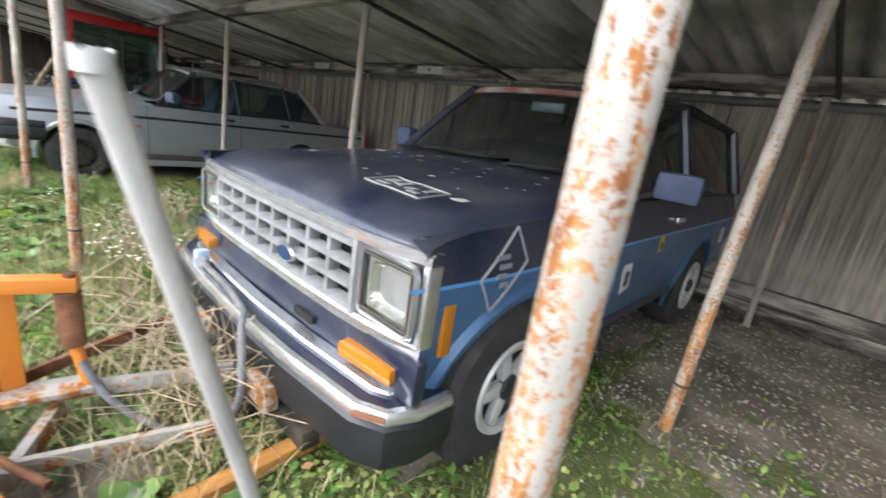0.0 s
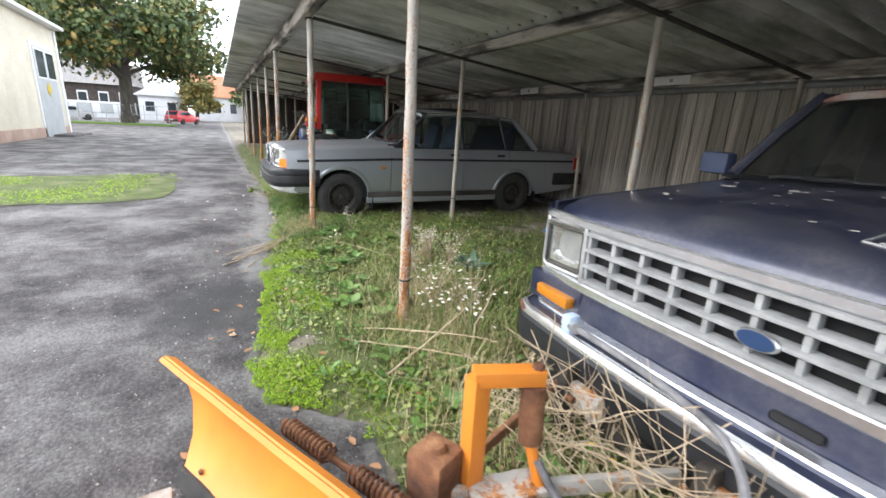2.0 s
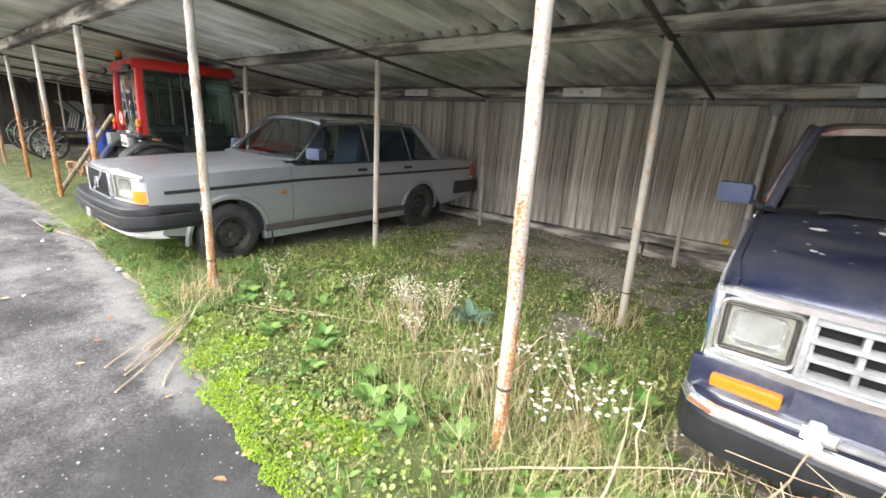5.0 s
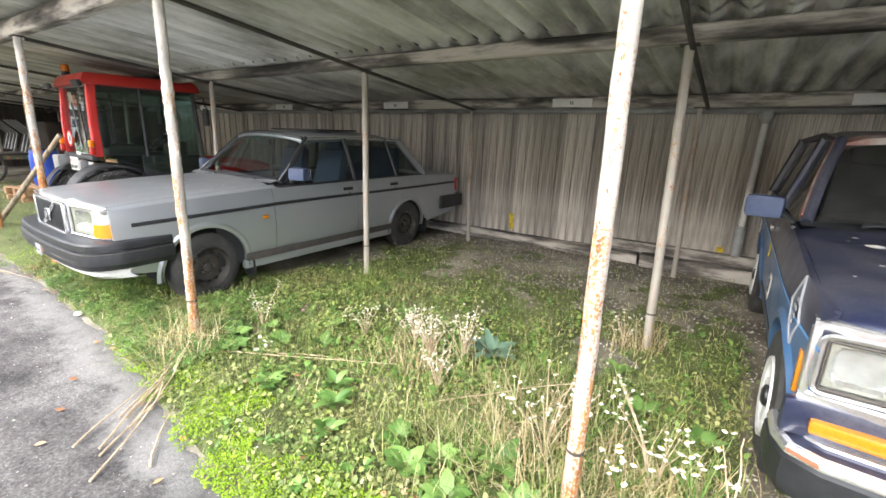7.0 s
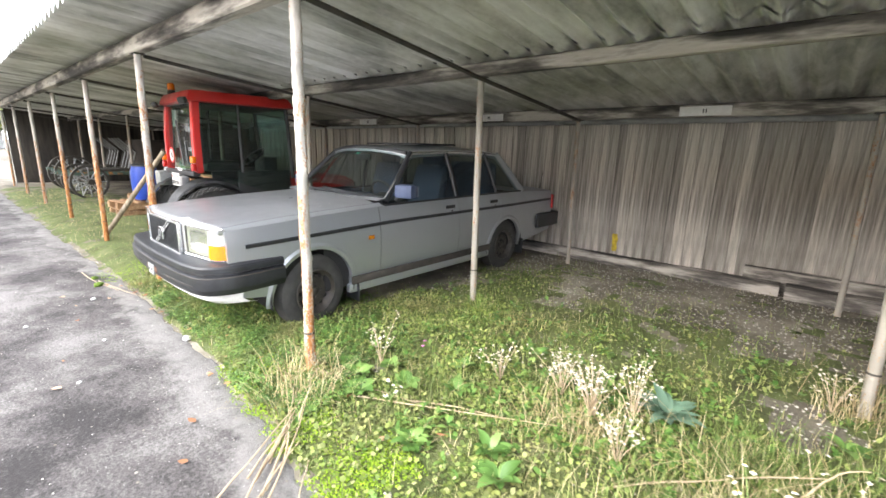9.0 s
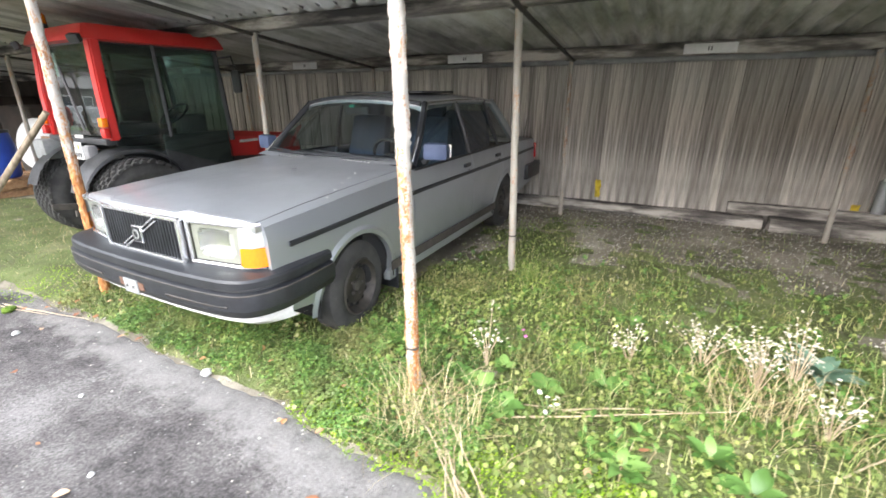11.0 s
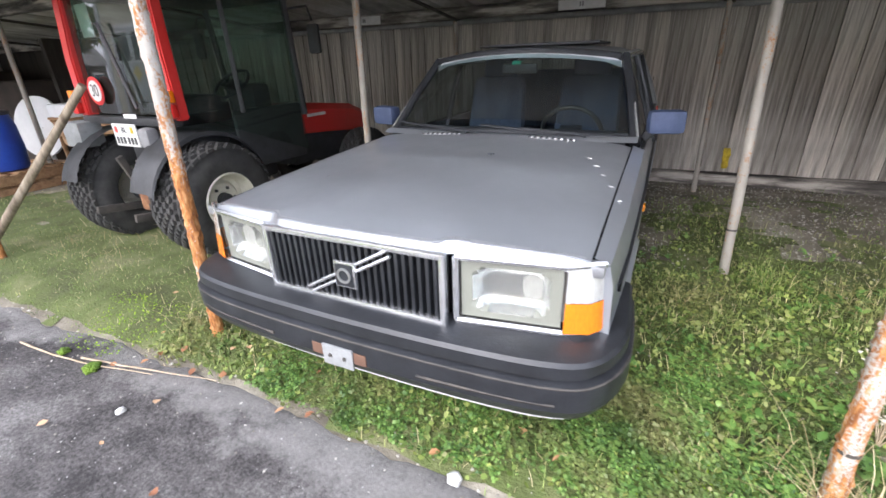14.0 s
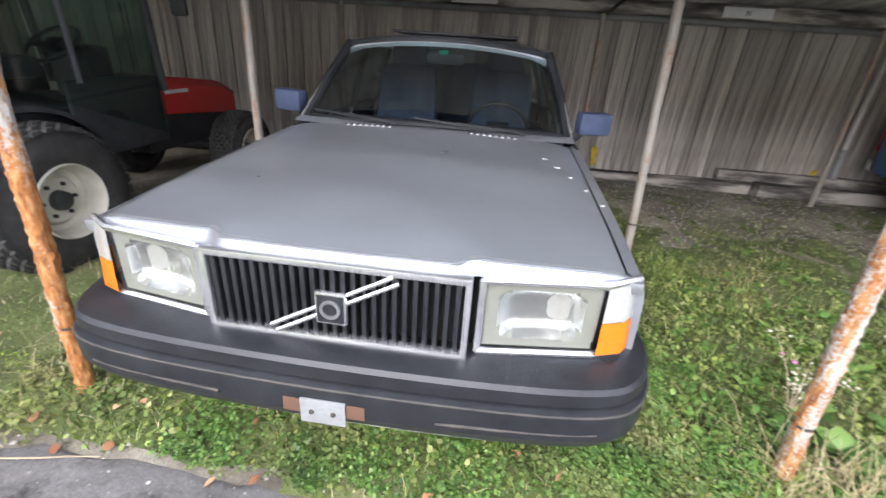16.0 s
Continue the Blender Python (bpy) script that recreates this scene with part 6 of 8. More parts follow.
    part("hitch", boxed((0.05, -0.36, 0.42), (0.22, 0.16, 0.16), 0.02), rust, t)
    # bonnet, grille, engine sides
    bm = bmesh.new()
    rings = [[bm.verts.new((u * w, y, z0 + dz)) for u, dz in ((-1, -0.30), (-1, -0.06), (-0.8, 0.0), (0.8, 0.0), (1, -0.06), (1, -0.30))] for y, w, z0 in ((0.96, 0.31, 1.04), (1.5, 0.30, 1.0), (2.0, 0.28, 0.95), (2.25, 0.25, 0.86))]
    skin(bm, rings)
    part("bonnet", bm, tractor_red, t, "red sloping bonnet")
    part("engine_side", boxed((0, 1.60, 0.58), (0.50, 1.2, 0.34), 0.03), tractor_black, t)
    part("front_grille", boxed((0, 2.27, 0.66), (0.46, 0.06, 0.36), 0.03), tractor_black, t)
    part("front_axle", tubed([(-0.55, 1.72, 0.36), (0.55, 1.72, 0.36)], 0.06, 10), tractor_black, t)
    for s in (-1, 1):
        part("name_strip", boxed((s * 0.305, 1.35, 0.90), (0.006, 0.28, 0.03)), sign_white, t)
    # cabin
    part("cab_floor", boxed((0, 0.35, 0.86), (0.86, 1.1, 0.06), 0.01), tractor_black, t)
    st = new("driver_seat")
    st.parent = t
    part("cushion", boxed((0, 0.10, 1.12), (0.46, 0.44, 0.14), 0.05), tractor_black, st)
    part("backrest", boxed((0, -0.12, 1.40), (0.44, 0.12, 0.50), 0.05), tractor_black, st)
    steering_wheel(t, (0, 0.62, 1.25), 0.18, 38)
    part("console", boxed((0, 0.80, 1.05), (0.34, 0.22, 0.40), 0.05), tractor_black, t)
    part("sun_visor", boxed((-0.30, -0.30, 1.75), (0.16, 0.006, 0.22), 0.002), sign_white, t)
    return t


tractor()

# ---- yard beyond: hall, tree, houses, parked red car ----
beige = speckled("beige_render", [(0.3, (0.52, 0.47, 0.36)), (0.7, (0.64, 0.59, 0.47))], 1.2, 0.85, bumps=0.1)
plinth = speckled("plinth", [(0.3, (0.30, 0.20, 0.15)), (0.7, (0.42, 0.31, 0.24))], 2, 0.9)
door_grey = speckled("door_grey", [(0.3, (0.34, 0.36, 0.36)), (0.7, (0.42, 0.44, 0.44))], 2, 0.6)
pale_wall = speckled("pale_wall", [(0.3, (0.60, 0.61, 0.62)), (0.7, (0.74, 0.75, 0.76))], 0.8, 0.85, bumps=0)
dark_roof = speckled("dark_roof", [(0.3, (0.16, 0.15, 0.14)), (0.7, (0.28, 0.27, 0.26))], 1.5, 0.9, stretch=(1, 4, 4))
tile_roof = speckled("tile_roof", [(0.3, (0.34, 0.13, 0.07)), (0.7, (0.50, 0.23, 0.13))], 2, 0.9)
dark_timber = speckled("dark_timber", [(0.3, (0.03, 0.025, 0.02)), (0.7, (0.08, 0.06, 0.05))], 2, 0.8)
window_dark = material("window_dark", (0.03, 0.04, 0.05), 0.1)
white_frame = material("white_frame", (0.7, 0.7, 0.68), 0.6)

hall = thing("storage_hall", pose(0, 0, 0), "beige rendered hall with a tall grey door", "building")
part("wall", boxed((-21.0, -9.85, 2.2), (13.6, 7.0, 4.6), 0.03), beige, hall)
part("plinth", boxed((-21.0, -9.82, 0.19), (13.66, 7.06, 0.38), 0.01), plinth, hall)
part("eaves", boxed((-21.0, -9.75, 4.58), (14.1, 7.5, 0.14), 0.02), white_frame, hall)
part("corner_strip", boxed((-27.72, -6.33, 2.2), (0.22, 0.10, 4.5), 0.01), pale_wall, hall)
dr = part("door", boxed((-25.6, -6.32, 1.75), (2.5, 0.10, 3.5), 0.01), door_grey, hall, "grey sheet door")
part("door_sign", boxed((-25.5, -6.255, 1.9), (0.42, 0.01, 0.42), 0.01, pose(0, 0, 0, 0, 45, 0)), yellow_paint, dr, "yellow sign")
part("door_frame", boxed((-25.6, -6.33, 1.8), (2.75, 0.08, 3.7), 0.01), white_frame, hall)
for dx in (-0.62, 0.62):
    w = part("window", boxed((-25.6 + dx, -6.262, 2.85), (1.08, 0.02, 1.15), 0.01), white_frame, dr)
    part("pane", boxed((-25.6 + dx, -6.25, 2.85), (0.94, 0.01, 1.0)), window_dark, w)
part("step", boxed((-26.4, -5.9, 0.04), (3.0, 0.7, 0.08), 0.01), asphalt, hall)


def house(name, label, x, y, wx, wy, h, ridge, wall, roofm, axis, rows, cols, frame=white_frame):
    """A gabled house whose rows of windows look to +x."""
    th = thing(name, pose(x, y, 0), label, "house")
    part("wall", boxed((0, 0, h / 2), (wx, wy, h), 0.03), wall, th)
    bm = bmesh.new()
    o = 0.5
    if axis == "y":
        a = [(-wx / 2 - o, -wy / 2 - o, h - 0.1), (0, -wy / 2 - o, ridge), (wx / 2 + o, -wy / 2 - o, h - 0.1)]
        plate(bm, a, wy + 2 * o, (0, 1, 0))
    else:
        a = [(-wx / 2 - o, -wy / 2 - o, h - 0.1), (-wx / 2 - o, 0, ridge), (-wx / 2 - o, wy / 2 + o, h - 0.1)]
        plate(bm, a, wx + 2 * o, (1, 0, 0))
    part("roof", bm, roofm, th)
    for r in range(rows):
        for c in range(cols):
            yy = lerp(-wy / 2, wy / 2, (c + 0.5) / cols)
            zz = lerp(0.3, h, (r + 0.5) / rows)
            w = part("window", boxed((wx / 2 + 0.02, yy, zz), (0.06, wy / cols * 0.5, h / rows * 0.48), 0.01), frame, th)
            part("pane", boxed((wx / 2 + 0.055, yy, zz), (0.01, wy / cols * 0.40, h / rows * 0.38)), window_dark, w)
    return th


lh = house("long_house", "long timber house with a broad dark roof", -84, -20, 8, 19, 4.6, 7.6, dark_timber, dark_roof, "y", 1, 8)
lower = part("lower_wall", boxed((4.15, 0, 1.1), (0.3, 19.2, 2.2), 0.02), pale_wall, lh, "pale lower storey")
for c in range(8):
    part("lower_window", boxed((4.32, lerp(-8.6, 8.6, c / 7), 1.25), (0.06, 1.5, 1.3), 0.01), door_grey, lh)
house("white_house", "low white building with a pale metal roof", -80, -6.9, 9, 5.2, 3.4, 5.2, pale_wall, pale_wall, "x", 1, 2)
house("tiled_house", "house with an orange tiled roof among trees", -96, 1.5, 9, 10, 4.2, 8.0, pale_wall, tile_roof, "y", 1, 4)
brick = speckled("brick", [(0.3, (0.25, 0.09, 0.06)), (0.7, (0.38, 0.16, 0.10))], 6, 0.9)
part("chimney", boxed((3.2, 8.6, 6.2), (1.3, 1.3, 3.6), 0.02), brick, lh, "brick chimney")

# mesh fence before the houses
fn = thing("yard_fence", pose(-50, -7.5, 0), "light wire fence on thin posts across the yard", "fence")
for i in range(12):
    part("fence_post", tubed([(0, -7 + 0.95 * i, 0), (0, -7 + 0.95 * i, 1.7)], 0.03, 6), zinc, fn)
for z in (0.15, 0.9, 1.65):
    part("fence_rail", tubed([(0, -7, z), (0, 3.45, z)], 0.02, 6), zinc, fn)
bm = bmesh.new()
for i in range(70):
    y = -7 + 0.15 * i
    tube(bm, [(0.03, y, 0.15), (0.03, y, 1.65)], 0.006, 3)
tagged(part("fence_wire", bm, zinc, fn), kind="stuff")
solo("hedge_bank", boxed((-49, -8, 0.03), (4, 9, 0.12), 0.05), moss, "grassy verge under the tree", "verge", kind="structure")

turf = speckled("turf", [(0.3, (0.055, 0.06, 0.022)), (0.5, (0.085, 0.11, 0.03)), (0.7, (0.16, 0.16, 0.075))], 3.0, 0.95, bumps=0.9, fine=70)
# grass island in the asphalt
bm = bmesh.new()
pts = []
for i in range(60):
    a = i / 60 * 2 * math.pi
    q = (max(-1, min(1, 1.25 * math.cos(a))), max(-1, min(1, 1.25 * math.sin(a))))
    pts.append((-9.6 + 1.55 * q[0] + 0.12 * wobble(i, 2, 0.8), -3.6 + 2.75 * q[1] + 0.12 * wobble(i, 8, 0.8), 0.008))
bm.faces.new([bm.verts.new(p) for p in pts])
solo("grass_island", bm, turf, "mossy patch of lawn let into the asphalt", "verge", kind="structure")


def parked_car(m, paint, label):
    c = thing("estate_car", m, label, "car")
    bm = bmesh.new()
    rings = [[bm.verts.new((u * w, y, z)) for u, z in ((-0.92, 0.25), (-1, 0.5), (-0.96, 0.82), (0.96, 0.82), (1, 0.5), (0.92, 0.25))] for y, w in ((-1.95, 0.70), (-1.8, 0.8), (0, 0.84), (1.8, 0.8), (2.0, 0.68))]
    skin(bm, rings)
    part("body", bm, paint, c)
    bm = bmesh.new()
    rings = [[bm.verts.new((u * w, y, z)) for u, z in ((-1, 0.82), (-0.84, zt), (0.84, zt), (1, 0.82))] for y, w, zt in ((-1.9, 0.72, 0.95), (-1.6, 0.74, 1.36), (0.2, 0.74, 1.40), (0.95, 0.76, 0.85))]
    skin(bm, rings)
    part("cabin", bm, paint, c)
    part("rear_window", boxed((0, -1.79, 1.12), (1.10, 0.03, 0.36), 0.01, pose(0, 0, 0, -32)), window_dark, c)
    for s in (-1, 1):
        part("side_window", boxed((s * 0.70, -0.5, 1.12), (0.03, 1.8, 0.34), 0.01, pose(0, 0, 0, 0, -s * 14, 0)), window_dark, c)
        part("tail_lamp", boxed((s * 0.62, -1.93, 0.70), (0.2, 0.05, 0.16), 0.01), red_lens, c)
        for y in (-1.25, 1.25):
            part("wheel", lathe(bmesh.new(), [(-0.09, 0.30), (0.09, 0.30), (0.10, 0.18), (0.06, 0.17)], (s * 0.74, y, 0.30), (s, 0, 0), 20), rubber, c)
    part("bumper", boxed((0, -1.98, 0.42), (1.5, 0.10, 0.2), 0.04), black_plastic, c)
    part("plate", boxed((0, -2.035, 0.50), (0.5, 0.01, 0.11)), sign_white, c)
    return c


parked_car(pose(-57.5, -3.4, 0, 0, 0, 62), car_paint("bright_red", (0.55, 0.02, 0.03), 0.3, 0, 0.05), "small bright red car parked in the yard")
parked_car(pose(-60, -13.5, 0, 0, 0, 20), pale_wall, "white car parked before the long house")

bark = speckled("bark", [(0.3, (0.035, 0.03, 0.025)), (0.7, (0.11, 0.095, 0.08))], 3, 0.95, bumps=0.8, stretch=(3, 3, 0.5))


def leaf_mat(name, stops):
    m = material(name, stops[0][1], 0.6)
    c = ramp(m, per_island(m), stops)
    feed(m, "Base Color", c)
    b = m.node_tree.nodes["Principled BSDF"]
    b.inputs["Subsurface Weight"].default_value = 0.0
    b.inputs["Transmission Weight"].default_value = 0.0
    return m


leaf_dark = leaf_mat("tree_leaves", [(0.0, (0.030, 0.055, 0.016)), (0.6, (0.075, 0.115, 0.03)), (0.85, (0.17, 0.17, 0.04)), (1.0, (0.26, 0.17, 0.04))])
leaf_warm = leaf_mat("autumn_leaves", [(0.0, (0.07, 0.085, 0.02)), (0.6, (0.16, 0.15, 0.035)), (1.0, (0.30, 0.20, 0.04))])


def quads_mesh(name, corners, mat, smooth=False):
    """A mesh of loose quads from an array of shape (n, 4, 3)."""
    n = len(corners)
    me = bpy.data.meshes.new(name)
    me.from_pydata(corners.reshape(-1, 3).tolist(), [], [tuple(range(4 * i, 4 * i + 4)) for i in range(n)])
    me.materials.append(mat)
    return me


def tree(name, label, x, y, h0, spread, crown_h, r, leaves, mat, seed, size):
    g = np.random.default_rng(seed)
    th = thing(name, pose(x, y, 0), label, "tree")
    bm = bmesh.new()
    tube(bm, [(0, 0, -0.1), (0.05, 0, h0 * 0.3), (-0.05, 0.1, h0), (0.1, 0.1, h0 + crown_h * 0.35), (0, 0, h0 + crown_h * 0.8)], [r * 1.4, r, r * 0.85, r * 0.5, 0.06], 12)
    part("trunk", bm, bark, th)
    tips = []
    for k in range(15):
        a = k * 2.399 + g.uniform(-0.3, 0.3)
        z0 = h0 * 0.9 + crown_h * 0.55 * k / 15
        L = spread * (0.95 - 0.45 * k / 15) * g.uniform(0.75, 1.1)
        p = [(0, 0, z0), (0.4 * L * math.cos(a), 0.4 * L * math.sin(a), z0 + 0.16 * L), (L * math.cos(a), L * math.sin(a), z0 + g.uniform(0.05, 0.4) * L)]
        part("limb", tubed(p, [r * 0.42, r * 0.22, 0.04], 7), bark, th)
        for f in (0.45, 0.65, 0.8, 1.0):
            tips.append(np.array(p[1]) * (1 - f) * 0.9 + np.array(p[2]) * f)
    for _ in range(26):
        a, q = g.uniform(0, 6.28), g.uniform(0, 0.8) ** 0.5
        tips.append(np.array([spread * 0.8 * q * math.cos(a), spread * 0.8 * q * math.sin(a), h0 + crown_h * g.uniform(0.1, 1.0) * (1 - 0.4 * q)]))
    tips = np.array(tips)
    c = tips[g.integers(0, len(tips), leaves)] + np.clip(g.normal(0, 0.42, (leaves, 3)), -1.0, 1.0) * np.array([spread * 0.27, spread * 0.27, crown_h * 0.13])
    u, v = g.normal(size=(leaves, 3)), g.normal(size=(leaves, 3))
    u /= np.linalg.norm(u, axis=1)[:, None]
    v -= (v * u).sum(1)[:, None] * u
    v /= np.linalg.norm(v, axis=1)[:, None]
    s = size * g.uniform(0.5, 1.2, (leaves, 1))
    q = np.stack([c - u * s, c - v * s * 0.6, c + u * s, c + v * s * 0.6], 1)
    cr = new("crown", quads_mesh("crown", q, mat))
    cr.parent = th
    tagged(cr, kind="stuff")
    return th


tree("broad_tree", "large old broad-leaved tree with yellowing leaves in the yard", -50.5, -7.2, 4.2, 10.5, 10.5, 0.55, 26000, leaf_dark, 3, 0.27)
tree("small_tree", "rounded smaller tree turning yellow before houses", -76, -2.6, 1.6, 3.4, 6.0, 0.25, 9000, leaf_warm, 5, 0.22)
for k, (x, y) in enumerate(((-90, 8), (-70, 16), (-40, -34), (-15, -42), (12, -38), (30, -22))):
    tree("far_tree", "distant leafy tree closing the view", x, y, 2.5, 6.0, 8.0, 0.35, 5000, leaf_dark, 11 + k, 0.45)
# plain neighbouring house behind the walker
house("opposite_house", "plain pale house across the yard", -5, -26, 22, 8, 5.5, 8.5, beige, tile_roof, "x", 2, 3)

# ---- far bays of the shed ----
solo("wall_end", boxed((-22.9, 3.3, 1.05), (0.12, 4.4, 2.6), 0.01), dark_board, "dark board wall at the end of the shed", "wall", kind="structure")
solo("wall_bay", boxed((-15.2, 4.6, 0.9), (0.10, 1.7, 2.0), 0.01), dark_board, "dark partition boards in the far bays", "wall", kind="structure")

br = thing("brace_pole", pose(-11.25, 0.89, 0.02), "grey wooden pole propped slantwise between posts", "pole")
part("pole", tubed([(0, 0, 0), (0.53, 0.31, 0.65), (1.05, 0.61, 1.29)], [0.034, 0.032, 0.029], 12), pole_wood, br)

blue_drum = speckled("blue_plastic", [(0.3, (0.012, 0.045, 0.30)), (0.7, (0.02, 0.07, 0.42))], 4, 0.4)
bl = thing("plastic_barrel", pose(-13.62, 2.15, 0.30), "blue plastic barrel with a black lid on a pallet", "barrel")
part("barrel_body", lathe(bmesh.new(), [(0, 0.19), (0.03, 0.215), (0.25, 0.235), (0.5, 0.23), (0.62, 0.21), (0.66, 0.20)], (0, 0, 0), (0, 0, 1), 28), blue_drum, bl)
part("barrel_lid", lathe(bmesh.new(), [(0, 0.215), (0.035, 0.215), (0.045, 0.19)], (0, 0, 0.655), (0, 0, 1), 28), black_plastic, bl)

new_wood = speckled("crate_wood", [(0.3, (0.22, 0.12, 0.06)), (0.7, (0.42, 0.26, 0.14))], 5, 0.8, stretch=(0.5, 3, 3))


def pallet(x, y, z, rz, n=1):
    p = thing("pallet", pose(x, y, z, 0, 0, rz), "weathered wooden pallet on the shed floor", "pallet", "pallets")
    for i in range(6):
        part("slat", boxed((0, -0.5 + 0.2 * i, 0.13), (0.8, 0.11, 0.02), 0.003), new_wood, p)
    for dx in (-0.35, 0, 0.35):
        part("bearer", boxed((dx, 0, 0.06), (0.09, 1.15, 0.11), 0.004), new_wood, p)
    return p


pallet(-13.75, 2.2, 0.0, 4)
pallet(-13.75, 2.2, 0.145, 8)
pallet(-16.5, 3.2, 0.0, 12)


def folding_chair(x, y, z, rz, lab="brown wooden slatted chair stacked in the shed"):
    c = thing("slatted_chair", pose(x, y, z, 0, 0, rz), lab, "chair", "stacked chairs")
    for i in range(5):
        part("seat_slat", boxed((0, -0.16 + 0.08 * i, 0.44), (0.42, 0.06, 0.018), 0.003), new_wood, c)
    for i in range(3):
        part("back_slat", boxed((0, 0.22 + 0.02 * i, 0.60 + 0.10 * i), (0.42, 0.018, 0.07), 0.003), new_wood, c)
    for sx in (-0.2, 0.2):
        part("rear_leg", tubed([(sx, -0.18, 0.0), (sx, 0.28, 0.86)], 0.016, 6), new_wood, c)
        part("front_leg", tubed([(sx, 0.2, 0.0), (sx, -0.18, 0.44)], 0.016, 6), new_wood, c)
    return c


for k, (x, y, rz) in enumerate(((-12.85, 2.75, 160), (-12.95, 3.0, 170), (-12.55, 3.1, 200))):
    folding_chair(x, y, 0.0, rz)

# white garden table with a canister, seen behind the barrel
tb = thing("garden_table", pose(-14.2, 2.9, 0), "white round plastic garden table folded on its stand", "table")
part("tabletop", lathe(bmesh.new(), [(0, 0.42), (0.03, 0.42)], (0, 0, 0.70), (0.25, -0.95, 0.2), 28), pale_wall, tb)
part("stand", tubed([(0, 0, 0.0), (0.05, 0, 0.7)], 0.03, 8), pale_wall, tb)
for k in range(3):
    part("foot", tubed([(0, 0, 0.05), (0.32 * math.cos(k * 2.1), 0.32 * math.sin(k * 2.1), 0.01)], 0.018, 6), pale_wall, tb)
bx = thing("white_crate", pose(-13.2, 2.85, 0.87), "white plastic crate on a stack", "crate")
part("crate_body", boxed((0, 0, 0.08), (0.45, 0.32, 0.16), 0.02), pale_wall, bx)
st = thing("wooden_stand", pose(-13.2, 2.85, 0.0), "rough wooden stand holding a crate", "stand")
for sx in (-0.2, 0.2):
    for sy in (-0.13, 0.13):
        part("leg", boxed((sx, sy, 0.42), (0.04, 0.04, 0.84), 0.004), new_wood, st)
part("top", boxed((0, 0, 0.855), (0.5, 0.36, 0.03), 0.004), new_wood, st)


def cart_wheel(parent, m, r):
    w = new("cart_wheel")
    w.parent = parent
    w.matrix_basis = m
    part("rim", lathe(bmesh.new(), [(-0.03, r), (0.03, r), (0.03, r - 0.05), (-0.03, r - 0.05)], (0, 0, 0), (1, 0, 0), 32, True), dark_steel, w)
    part("hub", lathe(bmesh.new(), [(-0.1, 0.07), (0.1, 0.07)], (0, 0, 0), (1, 0, 0), 12), dark_steel, w)
    for k in range(12):
        a = k * math.pi / 6
        part("spoke", tubed([(0, 0.06 * math.cos(a), 0.06 * math.sin(a)), (0, (r - 0.04) * math.cos(a), (r - 0.04) * math.sin(a))], 0.014, 5), zinc, w)


old_green = painted_rust("old_green_paint", (0.10, 0.16, 0.13), 0.5, 0.58, 5.0)
for n, (x, y, r) in enumerate(((-17.6, 1.9, 0.42), (-19.6, 2.0, 0.5))):
    ct = thing("hay_machine", pose(x, y, 0), "old green farm implement with spoked wheels", "farm machine", "old farm machines")
    for s in (-0.5, 0.5):
        cart_wheel(ct, pose(s, 0, r, 0, 0, 12), r)
        part("side_beam", boxed((s * 0.8, 0.4, 0.62), (0.07, 1.8, 0.08), 0.006), old_green, ct)
    part("axle", tubed([(-0.5, 0, r), (0.5, 0, r)], 0.03, 8), dark_steel, ct)
    for k in range(9):
        part("tine", tubed([(-0.6 + 0.15 * k, 0.9, 0.66), (-0.6 + 0.15 * k, 1.05, 1.15), (-0.55 + 0.15 * k, 0.7, 1.5)], 0.012, 5), zinc if k % 2 else dark_steel, ct)
    part("cross_beam", boxed((0, 0.9, 0.64), (1.3, 0.08, 0.08), 0.006), old_green, ct)
    part("deck", boxed((0, 0.5, 0.70), (0.9, 1.2, 0.05), 0.01), dark_board, ct)
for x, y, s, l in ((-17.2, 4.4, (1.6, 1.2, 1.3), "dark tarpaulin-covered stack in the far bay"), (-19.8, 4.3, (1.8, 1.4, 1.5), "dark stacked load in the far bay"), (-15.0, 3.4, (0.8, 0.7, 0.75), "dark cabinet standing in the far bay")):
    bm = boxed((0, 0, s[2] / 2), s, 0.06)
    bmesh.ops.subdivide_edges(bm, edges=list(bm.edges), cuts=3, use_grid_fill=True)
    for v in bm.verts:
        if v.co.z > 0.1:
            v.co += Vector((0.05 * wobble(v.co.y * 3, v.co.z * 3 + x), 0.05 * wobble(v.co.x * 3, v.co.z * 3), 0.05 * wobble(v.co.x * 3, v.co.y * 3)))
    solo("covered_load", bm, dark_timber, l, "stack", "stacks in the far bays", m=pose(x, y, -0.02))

# ---- plants and litter ----
def foliage(name, stops, rough=0.65, patch=0.0):
    m = leaf_mat(name, stops)
    m.node_tree.nodes["Principled BSDF"].inputs["Roughness"].default_value = rough
    if patch:
        # greener and sparser, yellowing patches a hand to an arm across
        c = m.node_tree.nodes["Principled BSDF"].inputs["Base Color"].links[0].from_socket
        c = mix(m, 0.9, c, ramp(m, noise_tex(m, 3.2, 6, 0.7), [(0.34, grey(0.26)), (0.5, grey(0.5)), (0.66, grey(0.68))]), "OVERLAY")
        feed(m, "Base Color", mix(m, ramp(m, noise_tex(m, 1.7, 7, 0.72), [(0.5, grey(0.0)), (0.64, grey(patch))]), c, (0.27, 0.235, 0.10)))
    return m


grass_green = foliage("grass_green", [(0.0, (0.06, 0.10, 0.018)), (0.45, (0.13, 0.20, 0.035)), (0.75, (0.22, 0.28, 0.07)), (0.88, (0.36, 0.33, 0.15)), (1.0, (0.46, 0.40, 0.23))], patch=0.6)
